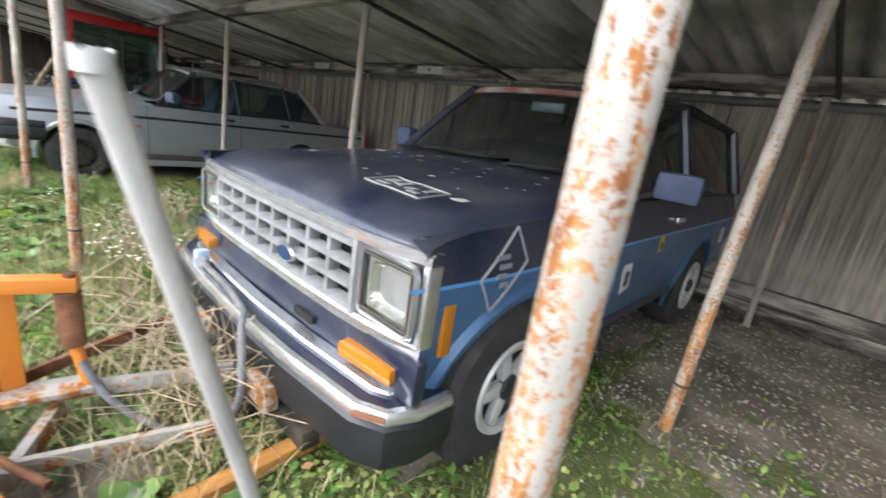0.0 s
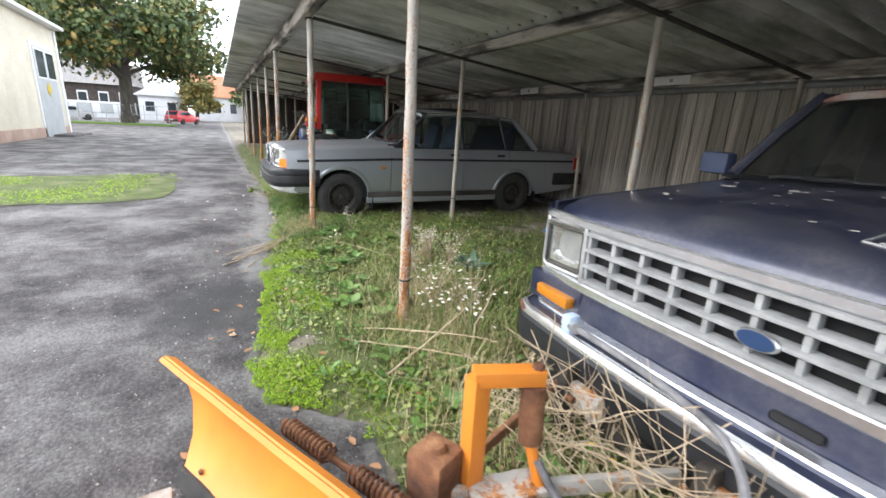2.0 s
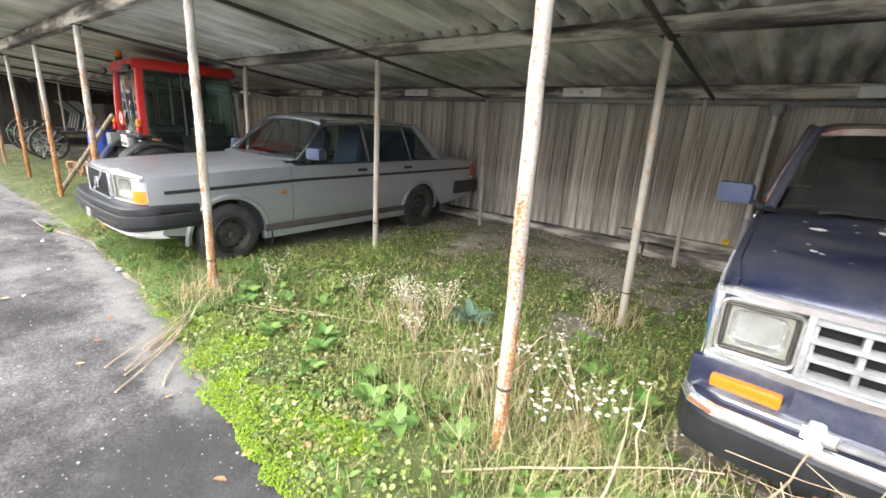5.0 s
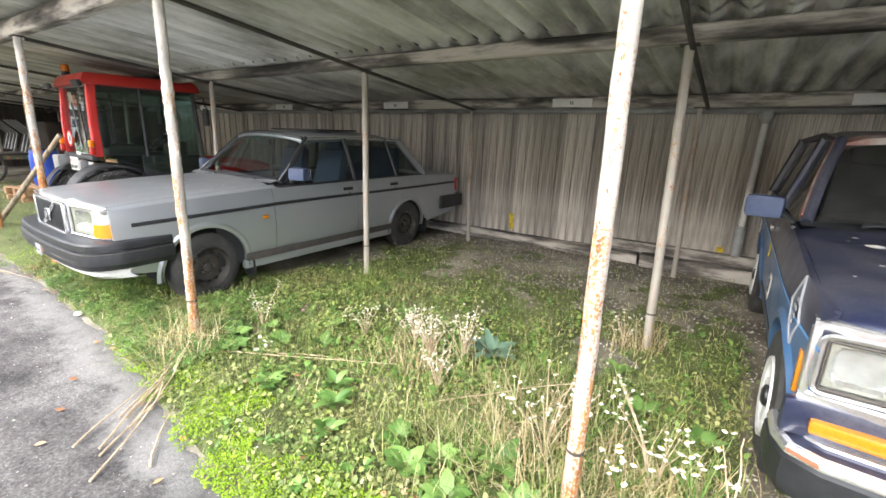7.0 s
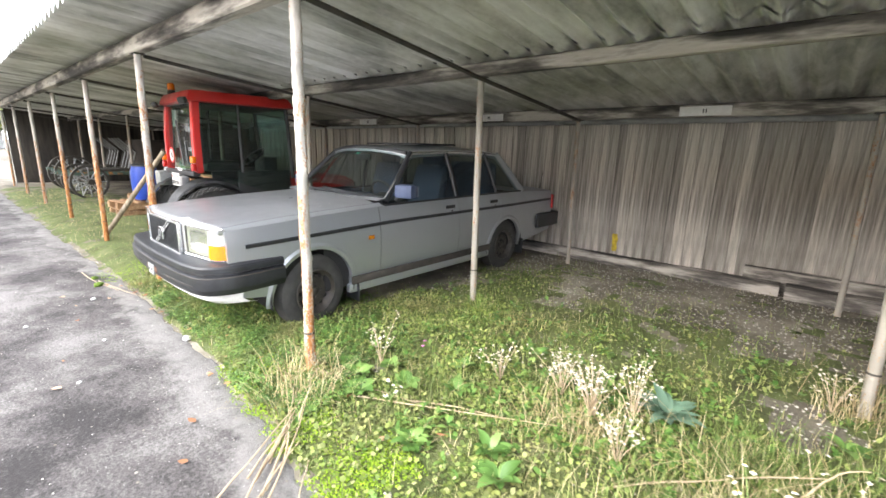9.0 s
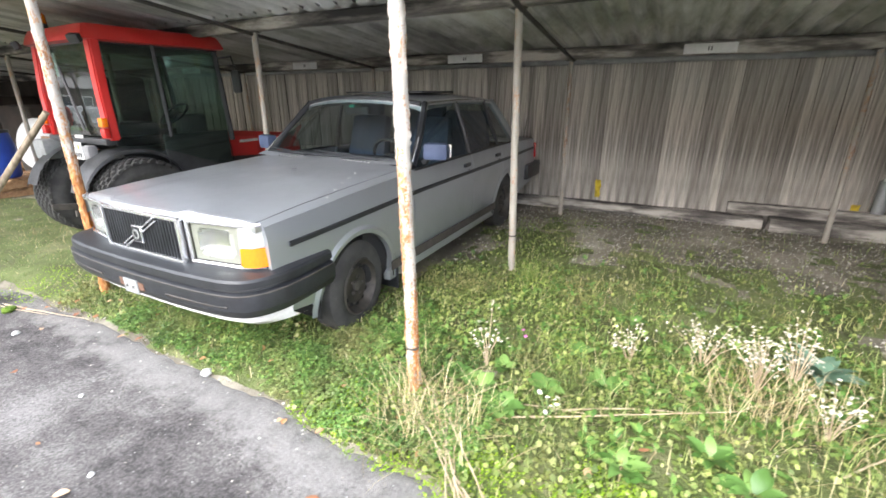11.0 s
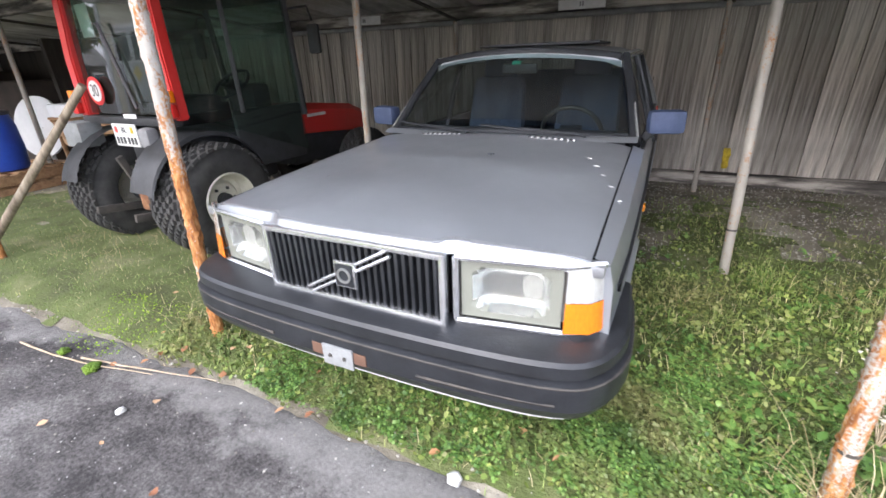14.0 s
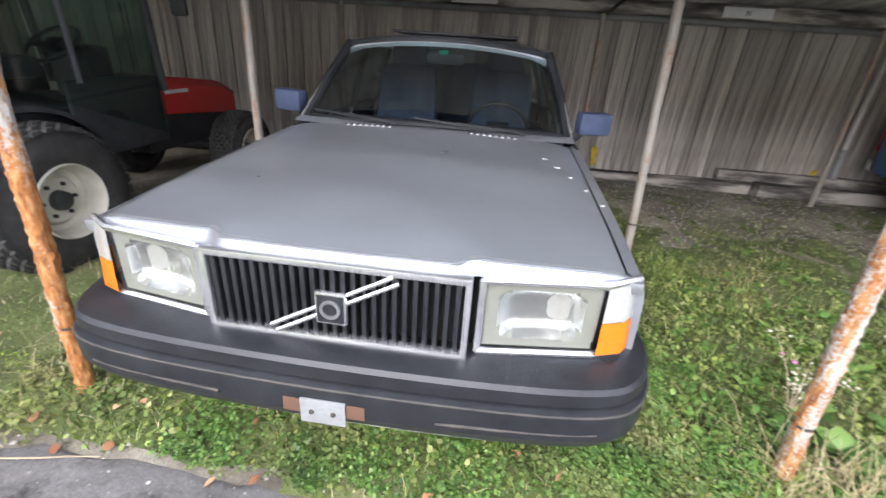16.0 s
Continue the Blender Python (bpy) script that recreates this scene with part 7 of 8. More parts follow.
grass_dry = foliage("grass_dry", [(0.0, (0.27, 0.20, 0.10)), (0.5, (0.42, 0.34, 0.18)), (1.0, (0.58, 0.50, 0.32))], 0.8)
leaf_green = foliage("weed_leaf", [(0.0, (0.05, 0.12, 0.02)), (0.5, (0.11, 0.22, 0.045)), (1.0, (0.22, 0.33, 0.08))], 0.45)
leaf_small = foliage("ground_cover", [(0.0, (0.06, 0.098, 0.018)), (0.5, (0.145, 0.205, 0.04)), (0.85, (0.26, 0.31, 0.075)), (1.0, (0.34, 0.34, 0.16))], 0.6, 0.55)
leaf_blue = foliage("blue_green_leaf", [(0.0, (0.07, 0.14, 0.09)), (1.0, (0.15, 0.24, 0.16))], 0.6)
moss_bright = foliage("bright_moss", [(0.0, (0.11, 0.20, 0.007)), (0.5, (0.20, 0.33, 0.012)), (1.0, (0.29, 0.40, 0.03))], 0.9)
petal_white = material("petal_white", (0.8, 0.8, 0.74), 0.7)
petal_yellow = material("petal_yellow", (0.75, 0.5, 0.02), 0.7)
petal_pink = material("petal_pink", (0.6, 0.18, 0.45), 0.7)
seed_white = foliage("seed_heads", [(0.0, (0.38, 0.34, 0.25)), (1.0, (0.66, 0.63, 0.53))], 0.9)
dead_leaf = foliage("dead_leaves", [(0.0, (0.24, 0.10, 0.05)), (0.5, (0.42, 0.22, 0.10)), (1.0, (0.55, 0.38, 0.24))], 0.8)
twig = speckled("dry_stalk", [(0.3, (0.30, 0.22, 0.14)), (0.7, (0.52, 0.43, 0.30))], 12, 0.85, bumps=0.1)
leaf_object = material("weed_leaf_single", (0.09, 0.19, 0.035), 0.45)
feed(leaf_object, "Base Color", ramp(leaf_object, per_object(leaf_object), [(0.0, (0.05, 0.11, 0.02)), (0.5, (0.10, 0.20, 0.045)), (1.0, (0.19, 0.31, 0.08))]))
gen = np.random.default_rng(21)


def stuff(name, verts, faces, mat, label, category):
    me = bpy.data.meshes.new(name)
    me.from_pydata(verts, [], faces)
    me.materials.append(mat)
    me.shade_smooth()
    return tagged(new(name, me), label, category, kind="stuff")


def scatter(n, x0, x1, y0, y1, keep):
    """Points in a rectangle, kept with the chance that keep(x, y) gives."""
    out = []
    for x, y, r in zip(gen.uniform(x0, x1, n), gen.uniform(y0, y1, n), gen.random(n)):
        if r < keep(x, y):
            out.append((x, y))
    return out


def under(x, y):
    """How far a point is shaded out by a parked vehicle: 0 free, 1 right below."""
    a = -8.0 < x < -6.38 and 0.95 < y < 5.2
    b = -2.4 < x < -0.72 and 1.35 < y < 5.1
    return 1.0 if (a or b) else 0.0


def lush(x, y):
    e = asphalt_edge(x)
    d = y - e
    if d < 0.0:
        return 0.0
    depth = table(y, [(0.0, 1.15), (1.6, 1.1), (2.3, 0.75), (2.9, 0.35), (3.6, 0.12), (5.4, 0.04)]) * table(x, [(-6.2, 1.0), (-5.6, 1.25), (-5.0, 1.0)])
    if x < -8.3:
        depth *= table(x, [(-22, 0.6), (-12, 0.7), (-8.6, 0.9)]) * table(y, [(0.5, 1), (1.4, 1.0), (2.2, 0.5), (3.0, 0.08)])
    if x > -0.6:
        depth *= table(y, [(0.5, 0.9), (1.2, 0.5), (2.0, 0.25), (3, 0.15), (5, 0.05)])
    patch = 0.60 + 0.95 * wobble(x, y, 1.5) + 0.35 * wobble(x + 7, y, 4.5)
    return max(0.0, min(1.0, depth * patch)) * (1 - 0.9 * under(x, y) * (1 if y > 1.2 else 0.3)) * min(1, 0.4 + d / 0.12)


def blades(name, pts, h0, h1, w, lean, mat, label, curl=0.5):
    verts, faces = [], []
    for x, y in pts:
        z = ground_z(x, y) - 0.01
        h = gen.uniform(h0, h1)
        a = gen.uniform(0, 6.283)
        dx, dy = math.cos(a), math.sin(a)
        l = h * gen.uniform(0.1, 1.0) * lean
        sx, sy = -dy * w * 0.5, dx * w * 0.5
        k = len(verts)
        for f, ww in ((0.0, 1.0), (0.5, 0.85), (0.85, 0.45)):
            px, py, pz = x + dx * l * f ** 1.7, y + dy * l * f ** 1.7, z + h * (f - curl * 0.3 * f * f * lean)
            verts += [(px - sx * ww, py - sy * ww, pz), (px + sx * ww, py + sy * ww, pz)]
        verts.append((x + dx * l, y + dy * l, z + h * (1 - curl * 0.4 * lean)))
        faces += [(k, k + 1, k + 3, k + 2), (k + 2, k + 3, k + 5, k + 4), (k + 4, k + 5, k + 6)]
    return stuff(name, verts, faces, mat, label, "grass")


def leaf_quads(verts, faces, x, y, z, a, up, L, w, droop=0.5, fold=0.12, cells=4):
    """One broad leaf: a strip of quads on each side of its midrib."""
    dx, dy = math.cos(a), math.sin(a)
    k = len(verts)
    for i in range(cells + 1):
        f = i / cells
        ww = w * (math.sin(math.pi * min(1, 0.06 + 0.94 * f ** 0.8)) ** 0.8 if i < cells else 0.02)
        r = L * f * math.cos(up * (1 - droop * f))
        hz2 = z + L * f * math.sin(up * (1 - droop * f))
        px, py = x + dx * r, y + dy * r
        verts += [(px - dy * ww, py + dx * ww, hz2 + fold * ww), (px, py, hz2), (px + dy * ww, py - dx * ww, hz2 + fold * ww)]
        if i:
            b, c = k + 3 * (i - 1), k + 3 * i
            faces += [(b, b + 1, c + 1, c), (b + 1, b + 2, c + 2, c + 1)]


# living turf over the soil, ragged where it thins out
bm = bmesh.new()
cell = {}
step = 0.08


def corner(i, j):
    if (i, j) not in cell:
        x, y = -21 + i * step, j * step
        cell[i, j] = bm.verts.new((x + 0.03 * wobble(x, y, 14), y + 0.03 * wobble(y, x, 14), ground_z(x, y) + 0.006))
    return cell[i, j]


for i in range(300):
    for j in range(60):
        x, y = -21 + (i + 0.5) * step, (j + 0.5) * step
        if y > asphalt_edge(x) + 0.02 and lush(x, y) > 0.13 + 0.16 * wobble(x, y, 6):
            bm.faces.new((corner(i, j), corner(i + 1, j), corner(i + 1, j + 1), corner(i, j + 1)))
solo("turf", bm, turf, "thin green turf and moss over the soil", "turf", kind="structure")

P = scatter(260000, -8.6, 3.4, -0.1, 5.3, lambda x, y: 0.50 * lush(x, y))
blades("grass", P, 0.025, 0.11, 0.0045, 1.0, grass_green, "low green grass among weeds")
P = scatter(150000, -20, -8.0, 0.3, 3.2, lambda x, y: 0.8 * lush(x, y))
blades("lawn_strip", P, 0.012, 0.045, 0.005, 1.1, grass_green, "short trodden grass along the asphalt")
P = scatter(60000, -20, 3.4, 0.2, 3.6, lambda x, y: 0.42 * max(0, (0.35 + 1.3 * wobble(x + 9, y, 1.4))) * (0.25 + lush(x, y)) * (y > asphalt_edge(x) + 0.05) * (1 - under(x, y)))
blades("dry_grass", P, 0.03, 0.13, 0.0032, 1.6, grass_dry, "bleached dry grass lying among the green")
# taller dry tangle round the front posts
P = []
for cx, cy, r, n in ((-2.95, 0.95, 0.40, 420), (-3.25, 1.25, 0.45, 380), (-2.55, 0.95, 0.40, 420), (-4.1, 1.35, 0.32, 300), (-2.0, 0.85, 0.45, 420), (-1.3, 0.85, 0.35, 260), (-5.5, 0.62, 0.28, 360), (-3.05, 2.55, 0.18, 200), (-3.4, 1.0, 0.3, 140)):
    for _ in range(n):
        P.append((gen.normal(cx, r * 0.5), gen.normal(cy, r * 0.5)))
P = [(x, y) for x, y in P if y > asphalt_edge(x)]
blades("dry_tussock", P, 0.08, 0.34, 0.0032, 1.3, grass_dry, "tall bleached dry grass in tussocks", 0.7)
P = []
for cx, cy, r, n in ((-3.40, 1.50, 0.20, 700), (-5.52, 2.42, 0.10, 160), (-2.75, 1.35, 0.2, 350), (-3.6, 0.95, 0.35, 600), (-2.9, 0.75, 0.35, 700), (-2.5, 1.0, 0.3, 500), (-3.2, 1.6, 0.4, 600), (-4.9, 1.1, 0.35, 300)):
    for _ in range(n):
        P.append((gen.normal(cx, r * 0.55), gen.normal(cy, r * 0.55)))
blades("green_tussock", P, 0.10, 0.28, 0.0032, 1.1, grass_green, "fine green grass in soft tufts", 0.8)

# ground cover: masses of small rounded leaves
verts, faces = [], []
for x, y in scatter(330000, -8.6, 3.3, 0.0, 4.4, lambda x, y: 0.66 * lush(x, y) * (0.75 + 0.6 * wobble(x, y + 30, 0.9))):
    z = ground_z(x, y) + gen.uniform(0.004, 0.05)
    r = gen.uniform(0.005, 0.014)
    a, t1, t2 = gen.uniform(0, 6.28), gen.normal(0, 0.35), gen.normal(0, 0.35)
    k = len(verts)
    for i in range(5):
        u, v = r * math.cos(a + i * 1.2566), r * math.sin(a + i * 1.2566)
        verts.append((x + u, y + v, z + u * t1 + v * t2))
    faces.append((k, k + 1, k + 2, k + 3, k + 4))
stuff("ground_cover", verts, faces, leaf_small, "dense small-leaved ground cover under the shed front", "ground cover")

# close clover mat under the saloon's nose and along its flank
verts, faces = [], []
clover = foliage("clover", [(0.0, (0.035, 0.085, 0.018)), (0.5, (0.09, 0.18, 0.035)), (1.0, (0.17, 0.28, 0.06))], 0.55, 0.6)
for x, y in scatter(46000, -8.2, -5.2, 0.4, 2.0, lambda x, y: (y > asphalt_edge(x) + 0.02 + 0.05 * wobble(x, 4, 5)) * (0.6 + 1.9 * wobble(x, y, 3.1)) * table(y, [(0.5, 1.0), (1.2, 0.7), (2.0, 0.0)])):
    z = ground_z(x, y) + gen.uniform(0.012, 0.065)
    r, a = gen.uniform(0.004, 0.008), gen.uniform(0, 6.28)
    for p in range(3):
        t1, t2 = gen.normal(0, 0.3), gen.normal(0, 0.3)
        cx, cy = x + r * math.cos(a + 2.09 * p), y + r * math.sin(a + 2.09 * p)
        k = len(verts)
        for i in range(4):
            u, v = r * math.cos(a + i * 1.571), r * math.sin(a + i * 1.571)
            verts.append((cx + u, cy + v, z + u * t1 + v * t2))
        faces.append((k, k + 1, k + 2, k + 3))
stuff("clover", verts, faces, clover, "close mat of small clover under the parked car's nose", "clover")
# dry straw and litter trodden into the edge
P = scatter(30000, -9.8, -4.6, 0.3, 1.3, lambda x, y: (y > asphalt_edge(x) + 0.01) * 0.75 * (max(0, 0.4 + 1.2 * wobble(x, y + 3, 2.2)) * math.exp(-abs(y - asphalt_edge(x) - 0.12) * 5) * table(x, [(-8.3, 1.0), (-7.9, 0.15), (-6.2, 0.15), (-5.9, 1.0)])))
blades("straw_litter", P, 0.006, 0.03, 0.004, 3.5, grass_dry, "flattened straw and litter at the asphalt edge", 0.9)

# bright moss along the asphalt's edge
verts, faces = [], []
for x, y in scatter(120000, -6.2, -2.2, -0.12, 1.0, lambda x, y: (0.6 + 1.5 * wobble(x, y + 7, 5)) * (1.0 if -0.05 + 0.05 * wobble(x, y, 9) < y - asphalt_edge(x) < 0.30 + 0.3 * wobble(x, y, 2.2) else 0.0) * table(x, [(-5.6, 0.2), (-4.6, 0.7), (-4.0, 1), (-2.6, 1), (-2.3, 0.3)])) + scatter(16000, -14, -8.0, 0.4, 1.0, lambda x, y: 0.35 if wobble(x, y, 1.4) > 0.3 and y < asphalt_edge(x) + 0.35 else 0.0) + scatter(22000, -11.2, -8.1, -6.2, -0.9, lambda x, y: 0.25 + 0.9 * wobble(x, y, 0.9)):
    z = (max(ground_z(x, y), 0.0) + 0.008 if y > -0.5 else 0.01) + gen.uniform(0.0, 0.022)
    r = gen.uniform(0.003, 0.008) * (1 if y > -0.5 else 2.0)
    a = gen.uniform(0, 6.28)
    k = len(verts)
    for i in range(3):
        verts.append((x + r * math.cos(a + 2.09 * i), y + r * math.sin(a + 2.09 * i), z + gen.uniform(-0.5, 0.8) * r))
    verts.append((x, y, z + r * 1.1))
    faces += [(k, k + 1, k + 3), (k + 1, k + 2, k + 3), (k + 2, k, k + 3)]
stuff("moss_edge", verts, faces, moss_bright, "bright yellow-green moss along the asphalt edge", "moss")


def rosette(x, y, n, L, w, up, mat, label, name="leafy_weed", stem=0.0):
    ob = thing(name, pose(x, y, 0), label, "weed", "weeds")
    for i in range(n):
        verts, faces = [], []
        a = i * 2.4 + gen.uniform(-0.3, 0.3)
        f = gen.uniform(0.65, 1.1)
        leaf_quads(verts, faces, x + 0.01 * math.cos(a), y + 0.01 * math.sin(a), ground_z(x, y) + 0.03 + stem * gen.random(), a, up * gen.uniform(0.5, 1.2), L * f, w * f, gen.uniform(0.3, 0.8), gen.uniform(-0.1, 0.35))
        me = bpy.data.meshes.new("leaf")
        me.from_pydata([(p - x, q - y, r) for p, q, r in verts], [], faces)
        me.materials.append(leaf_object if mat is leaf_green else mat)
        me.shade_smooth()
        lf = new("leaf", me)
        lf.parent = ob
    return ob


rosette(-3.82, 1.77, 26, 0.19, 0.032, 1.05, leaf_blue, "blue-green rosette of long pointed leaves", "rosette_plant")
for x, y, n, L, w in ((-3.65, 0.66, 13, 0.13, 0.042), (-3.55, 0.78, 11, 0.12, 0.038), (-3.80, 0.78, 12, 0.11, 0.035), (-3.42, 0.62, 10, 0.15, 0.04), (-4.23, 0.78, 14, 0.14, 0.032), (-4.36, 0.90, 12, 0.13, 0.03), (-4.1, 0.62, 10, 0.10, 0.03), (-3.34, 0.90, 9, 0.16, 0.038), (-3.15, 0.72, 10, 0.14, 0.035), (-4.67, 0.70, 12, 0.12, 0.026), (-5.36, 0.92, 12, 0.12, 0.042), (-5.20, 0.82, 12, 0.12, 0.042), (-5.50, 0.98, 10, 0.10, 0.036), (-5.06, 1.05, 12, 0.12, 0.04), (-5.30, 1.15, 9, 0.10, 0.034), (-4.8, 1.2, 10, 0.13, 0.03), (-4.95, 1.45, 9, 0.11, 0.028), (-2.7, 0.62, 12, 0.14, 0.035), (-2.45, 0.85, 12, 0.15, 0.038), (-2.2, 0.72, 11, 0.13, 0.034), (-2.25, 1.05, 10, 0.14, 0.04), (-1.75, 0.85, 10, 0.12, 0.036), (-1.5, 0.75, 10, 0.12, 0.034), (-1.15, 0.68, 12, 0.12, 0.038), (-0.95, 0.9, 10, 0.11, 0.034), (-0.45, 1.25, 10, 0.11, 0.034), (-0.3, 1.7, 9, 0.10, 0.032), (-6.0, 1.0, 8, 0.07, 0.02), (-2.9, 1.7, 10, 0.14, 0.034), (-3.1, 2.1, 10, 0.12, 0.03), (-2.6, 1.6, 10, 0.13, 0.034), (-4.4, 1.7, 9, 0.10, 0.026), (-4.7, 2.0, 8, 0.09, 0.024), (-0.1, 0.75, 9, 0.10, 0.032)):
    rosette(x, y, n, L * 0.82, w * 0.9, 0.85, leaf_green, "green broad-leaved weed growing in the shed front")
# many nameless small weeds
verts, faces = [], []
for x, y in scatter(9500, -6.3, 2.8, 0.2, 3.2, lambda x, y: 0.6 * lush(x, y) * (0.5 + 1.2 * wobble(x, y + 11, 1.3))):
    for i in range(gen.integers(4, 8)):
        leaf_quads(verts, faces, x, y, ground_z(x, y) + gen.uniform(0, 0.05), gen.uniform(0, 6.28), gen.uniform(0.2, 1.2), gen.uniform(0.02, 0.06), gen.uniform(0.006, 0.016), 0.6, 0.1, 3)
stuff("small_weeds", verts, faces, leaf_green, "many small leafy weeds among the grass", "weeds")


def stalk_plant(x, y, n, h, mat, head, label, hr=0.012, spread=0.5, heads=5):
    """A bush of dry stalks with small heads."""
    z0 = ground_z(x, y)
    th = thing("dry_plant" if head is seed_white else "daisy_plant", pose(x, y, z0), label, "weed", "flowering weeds")
    bm = bmesh.new()
    hv, hf, cv, cf = [], [], [], []
    for i in range(n):
        a, l = gen.uniform(0, 6.28), h * gen.uniform(0.55, 1.0)
        d = spread * gen.uniform(0.1, 1.0) * l
        p1 = Vector((d * 0.4 * math.cos(a), d * 0.4 * math.sin(a), l * 0.55))
        p2 = Vector((d * math.cos(a), d * math.sin(a), l))
        tube(bm, [(0, 0, 0), p1, p2], [0.003, 0.0022, 0.0012], 4)
        for k in range(heads):
            c = p1.lerp(p2, gen.uniform(0.5, 1.1)) + Vector(gen.normal(0, 0.025, 3)) if k else p2
            tilt = Vector(gen.normal(0, 0.3, 3)) + Vector((0, 0, 1))
            s1 = tilt.orthogonal().normalized()
            s2 = tilt.normalized().cross(s1)
            b = len(hv)
            m = 8
            for q in range(m):
                rr = hr * (1.0 if q % 2 else 0.7) * gen.uniform(0.8, 1.2)
                hv.append(tuple(c + rr * (math.cos(q * 2 * math.pi / m) * s1 + math.sin(q * 2 * math.pi / m) * s2)))
            hv.append(tuple(c + tilt.normalized() * hr * 0.4))
            hf += [(b + q, b + (q + 1) % m, b + m) for q in range(m)]
            if head is petal_white:
                b = len(cv)
                cv += [tuple(c + tilt.normalized() * hr * 0.5 + hr * 0.35 * (math.cos(q * 1.2566) * s1 + math.sin(q * 1.2566) * s2)) for q in range(5)]
                cf.append(tuple(range(b, b + 5)))
    tagged(part("stem", bm, mat, th), kind="stuff")
    me = bpy.data.meshes.new("blossom")
    me.from_pydata(hv, [], hf)
    me.materials.append(head)
    ob = new("blossom", me)
    ob.parent = th
    tagged(ob, kind="stuff")
    if cf:
        me = bpy.data.meshes.new("flower_centre")
        me.from_pydata(cv, [], cf)
        me.materials.append(petal_yellow)
        ob = new("flower_centre", me)
        ob.parent = th
        tagged(ob, kind="stuff")


for x, y, n, h in ((-4.12, 1.50, 22, 0.34), (-4.35, 1.62, 16, 0.30), (-3.95, 1.62, 16, 0.32), (-4.7, 1.5, 10, 0.24), (-3.9, 1.25, 12, 0.28), (-5.4, 1.15, 8, 0.30), (-3.2, 1.1, 10, 0.40), (-2.75, 1.15, 8, 0.45), (-3.15, 2.5, 8, 0.3)):
    stalk_plant(x, y, n, h, twig, seed_white, "dry bush with pale fluffy seed heads", 0.009, 0.7, 6)
for x, y, n, h in ((-2.60, 1.08, 12, 0.42), (-2.85, 1.0, 8, 0.36), (-3.05, 1.3, 6, 0.3), (-5.0, 0.85, 5, 0.12), (-3.4, 1.2, 5, 0.3)):
    stalk_plant(x, y, n, h, leaf_green, petal_white, "white daisy-like flowers on thin green stalks", 0.013, 0.6, 2)
stalk_plant(-1.62, 1.0, 2, 0.2, leaf_green, petal_yellow, "small yellow flower beside the plough", 0.014, 0.4, 1)
stalk_plant(-5.28, 1.42, 2, 0.10, leaf_green, petal_pink, "small pink clover flower in the grass", 0.014, 0.4, 1)

# dry stalks and twigs lying about, each a thing of its own
STICKS = [((-4.71, -0.13, 0.012), (-5.05, 0.33, 0.03), (-5.40, 0.63, 0.14)), ((-4.85, -0.05, 0.012), (-5.1, 0.30, 0.03), (-5.28, 0.70, 0.05)), ((-4.6, 0.05, 0.01), (-4.75, 0.12, 0.02), (-4.98, 0.35, 0.02)), ((-8.9, 0.36, 0.01), (-8.5, 0.42, 0.015), (-8.05, 0.50, 0.02)), ((-3.1, 0.55, 0.05), (-2.7, 0.75, 0.22), (-2.2, 0.95, 0.33)), ((-3.0, 0.45, 0.05), (-2.6, 0.70, 0.16), (-2.25, 0.85, 0.25)), ((-2.45, 0.95, 0.06), (-2.52, 1.02, 0.32), (-2.50, 1.12, 0.45)), ((-2.55, 0.55, 0.05), (-2.48, 0.85, 0.30), (-2.56, 1.08, 0.42)), ((-5.2, 0.75, 0.08), (-4.8, 0.95, 0.09), (-4.2, 1.25, 0.10)), ((-4.95, 0.95, 0.06), (-4.6, 1.1, 0.10), (-4.35, 1.2, 0.06)), ((-3.9, 1.05, 0.05), (-3.6, 1.35, 0.10), (-3.2, 1.5, 0.22)), ((-3.3, 1.4, 0.05), (-3.2, 1.55, 0.25), (-3.1, 1.45, 0.34)), ((-1.9, 1.0, 0.05), (-1.5, 0.92, 0.30), (-1.1, 1.02, 0.36)), ((-1.8, 0.9, 0.05), (-1.65, 1.0, 0.35), (-1.2, 0.95, 0.30)), ((-1.5, 1.05, 0.05), (-1.55, 1.02, 0.4), (-1.7, 0.98, 0.52)), ((-2.1, 1.1, 0.06), (-2.02, 1.08, 0.3), (-2.0, 1.06, 0.55)), ((-1.3, 0.8, 0.05), (-1.5, 0.85, 0.2), (-1.8, 0.7, 0.28)), ((-6.3, 0.72, 0.03), (-5.9, 0.85, 0.05), (-5.5, 0.95, 0.06)), ((-5.7, 0.8, 0.05), (-5.2, 0.88, 0.07), (-4.7, 1.02, 0.06)), ((-9.4, 0.32, 0.01), (-8.9, 0.30, 0.01), (-8.4, 0.42, 0.015))]
fan = random.Random(12)
for k in range(9):
    a, q = fan.uniform(0.5, 0.95), fan.uniform(-0.12, 0.12)
    STICKS.append(((-5.36 + 0.5 * a + q, 0.62 - 0.72 * a + q * 0.6, 0.015), (-5.36 + 0.22 * a + q * 0.6, 0.55 - 0.3 * a + q * 0.3, 0.04), (-5.45 + fan.uniform(-0.1, 0.12), 0.66 + fan.uniform(-0.08, 0.1), fan.uniform(0.03, 0.12))))
for i, pts in enumerate(STICKS):
    pts = [Vector(p) for p in pts]
    sm = [pts[0].lerp(pts[1], t).lerp(pts[1].lerp(pts[2], t), t) + Vector((0.012 * wobble(i, t * 5), 0.012 * wobble(t * 5, i + 40), 0)) for t in [k / 9 for k in range(10)]]
    solo("dry_stalk", tubed(sm, [0.0055 - 0.0004 * k for k in range(10)], 6), twig, "bleached dry plant stalk lying across weeds", "stalk", "dry stalks")
# tangle of dead stalks caught in the plough mounting
bm = bmesh.new()
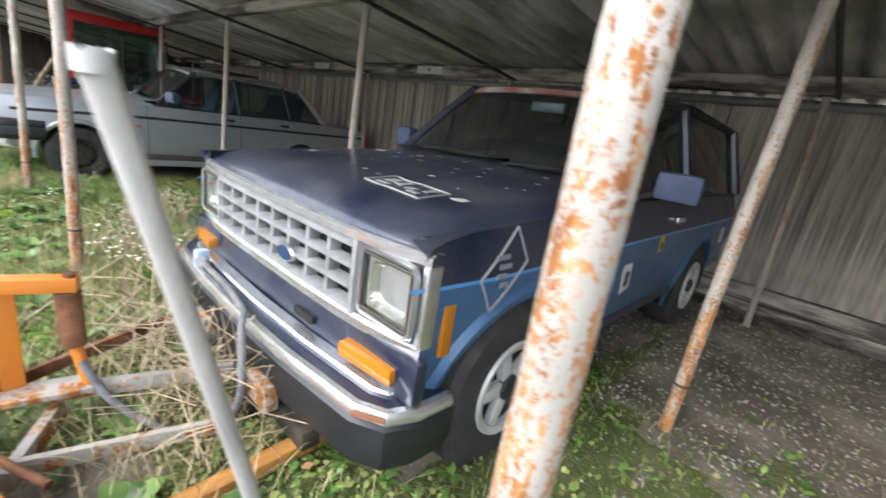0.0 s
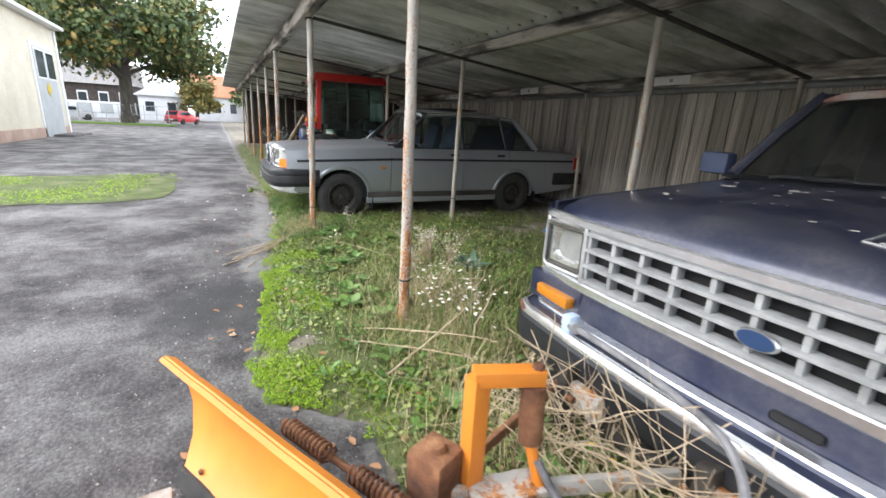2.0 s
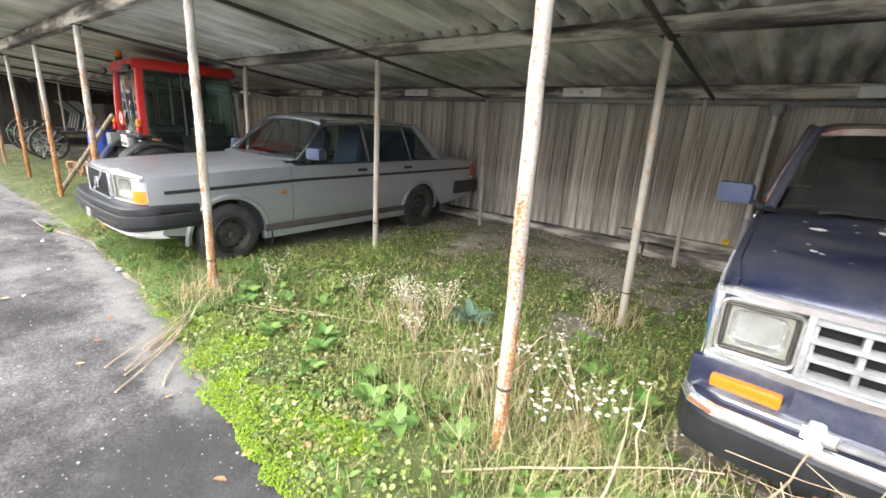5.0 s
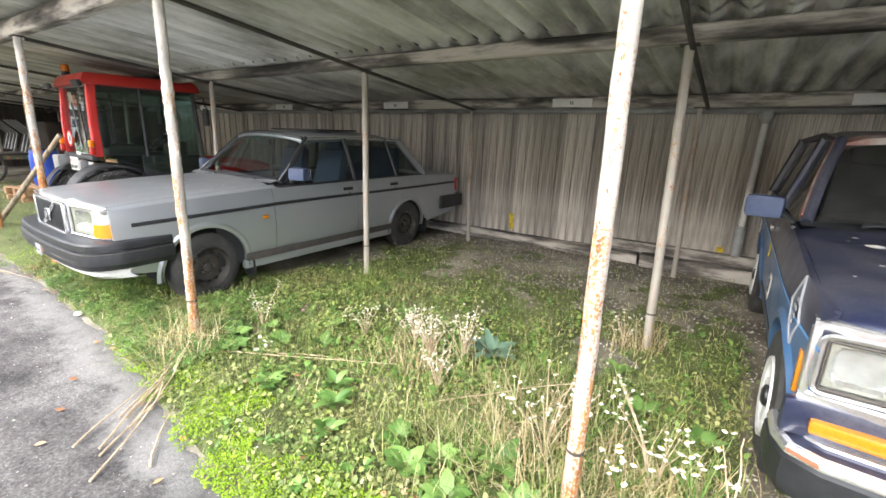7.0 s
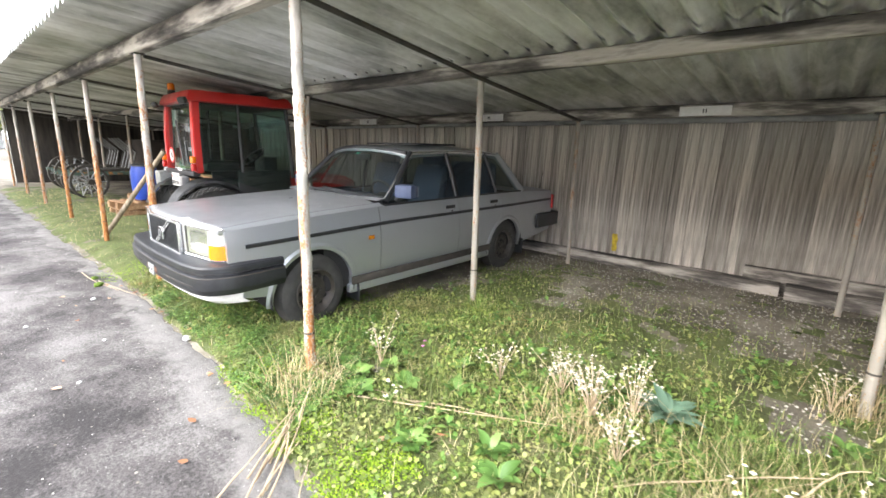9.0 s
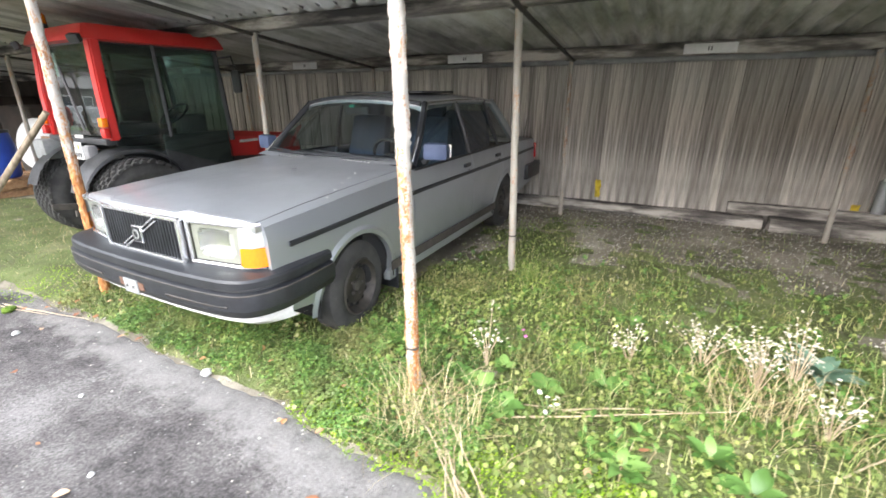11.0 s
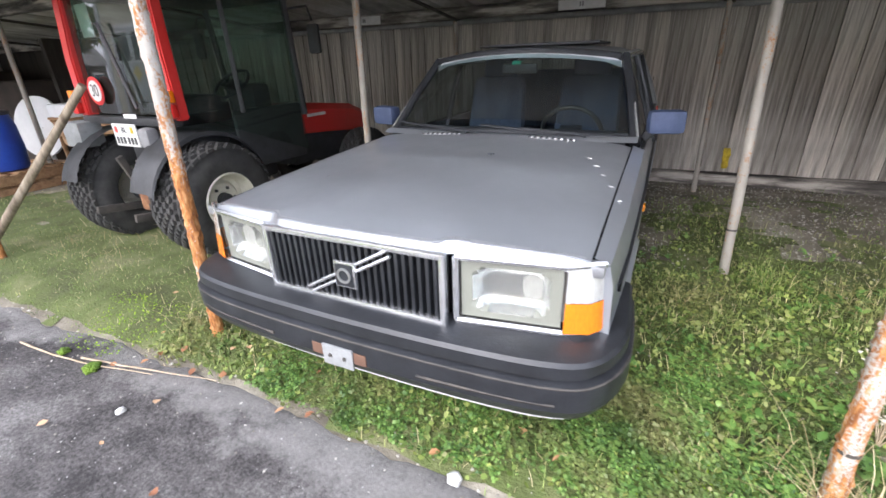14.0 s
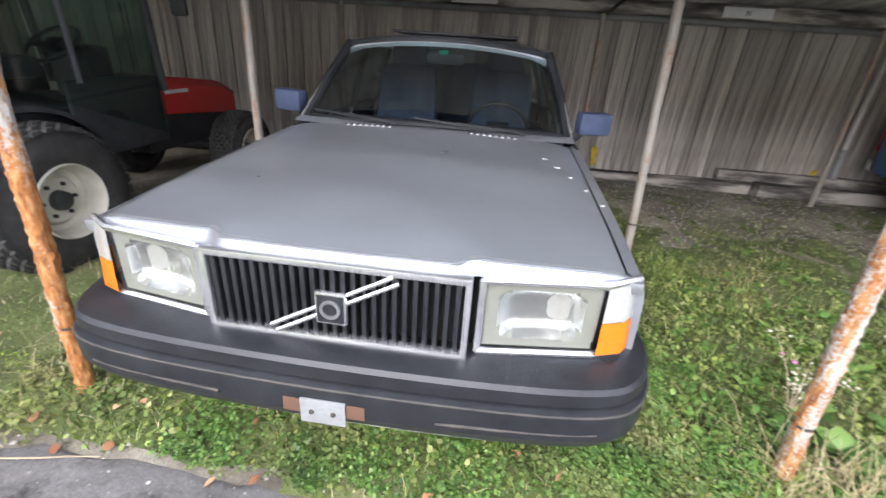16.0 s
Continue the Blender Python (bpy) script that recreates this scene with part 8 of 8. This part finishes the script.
for _ in range(150):
    c = Vector((gen.uniform(-2.05, -1.15), gen.uniform(0.78, 1.10), gen.uniform(0.05, 0.42)))
    d = Vector(gen.normal(0, 1, 3)).normalized() * gen.uniform(0.08, 0.26)
    tube(bm, [c - d, c + Vector(gen.normal(0, 0.02, 3)), c + d], [0.0022, 0.002, 0.001], 3)
solo("stalk_tangle", bm, twig, "tangle of dead brown stalks in the plough mounting", "dead plants", kind="stuff")

# fallen leaves
verts, faces = [], []
for x, y in scatter(620, -9, 0, -0.4, 1.6, lambda x, y: 0.45 * math.exp(-abs(y - asphalt_edge(x) - 0.1) * 3)):
    z = (ground_z(x, y) if y > asphalt_edge(x) else 0.0) + 0.012 + (0.02 if y > asphalt_edge(x) else 0)
    leaf_quads(verts, faces, x, y, z, gen.uniform(0, 6.28), gen.uniform(-0.1, 0.3), gen.uniform(0.025, 0.06), gen.uniform(0.008, 0.02), 0.6, gen.uniform(-0.2, 0.6), 3)
stuff("fallen_leaves", verts, faces, dead_leaf, "scattered brown fallen leaves near the asphalt edge", "leaves")

# gravel: loose stones on the bare floor and along the edge
stone = foliage("gravel", [(0.0, (0.16, 0.145, 0.12)), (0.5, (0.34, 0.315, 0.27)), (1.0, (0.56, 0.54, 0.48))], 0.9)
verts, faces = [], []
dens = lambda x, y: (0.9 * (1 - min(1, lush(x, y) * 1.3)) * table(y, [(0.3, 0.3), (1.2, 0.6), (2.5, 1.0), (5.3, 0.8)]) if y > asphalt_edge(x) else 0.0)
for x, y in scatter(42000, -6.3, 3.2, 0.0, 5.3, dens) + scatter(5000, -16, -6.3, 0.4, 5.2, lambda x, y: 0.6 * dens(x, y)) + scatter(9000, -12, 2, -1.2, 0.6, lambda x, y: 0.5 * math.exp(-abs(asphalt_edge(x) - y) * 6) + 0.06):
    z = ground_z(x, y) if y > asphalt_edge(x) else 0.0
    r = gen.uniform(0.004, 0.013) * (1.0 if y > asphalt_edge(x) else 0.6)
    k = len(verts)
    a = gen.uniform(0, 6.28)
    for i in range(4):
        rr = r * gen.uniform(0.7, 1.3)
        verts.append((x + rr * math.cos(a + i * 1.571), y + rr * math.sin(a + i * 1.571), z + r * 0.2))
    verts.append((x + gen.normal(0, r * 0.2), y + gen.normal(0, r * 0.2), z + r * gen.uniform(0.7, 1.1)))
    faces += [(k + i, k + (i + 1) % 4, k + 4) for i in range(4)]
me_g = stuff("gravel", verts, faces, stone, "loose grey gravel and crumbs of asphalt", "gravel")
for x, y, r in ((-8.3, 0.2, 0.022), (-6.79, 0.46, 0.03), (-7.9, -0.3, 0.016), (-6.6, -0.2, 0.014), (-7.2, 0.05, 0.013)):
    bm = bmesh.new()
    bmesh.ops.create_icosphere(bm, subdivisions=2, radius=r)
    for v in bm.verts:
        v.co *= 1 + 0.35 * wobble(v.co.x * 60 + x, v.co.y * 60 + v.co.z * 40)
        v.co.z *= 0.6
    solo("pebble", bm, sign_white, "pale rounded pebble on the asphalt", "pebble", "pebbles", m=pose(x, y, r * 0.42))
for x, y, r in ((-9.06, 0.36, 0.03), (-8.75, 0.33, 0.04)):
    bm = bmesh.new()
    bmesh.ops.create_icosphere(bm, subdivisions=3, radius=r)
    for v in bm.verts:
        v.co *= 1 + 0.4 * wobble(v.co.x * 70 + x, v.co.y * 70 + v.co.z * 50)
        v.co.z *= 0.6
    solo("moss_clump", bm, moss, "torn clump of dark moss on the asphalt", "moss", "moss clumps", m=pose(x, y, r * 0.4))
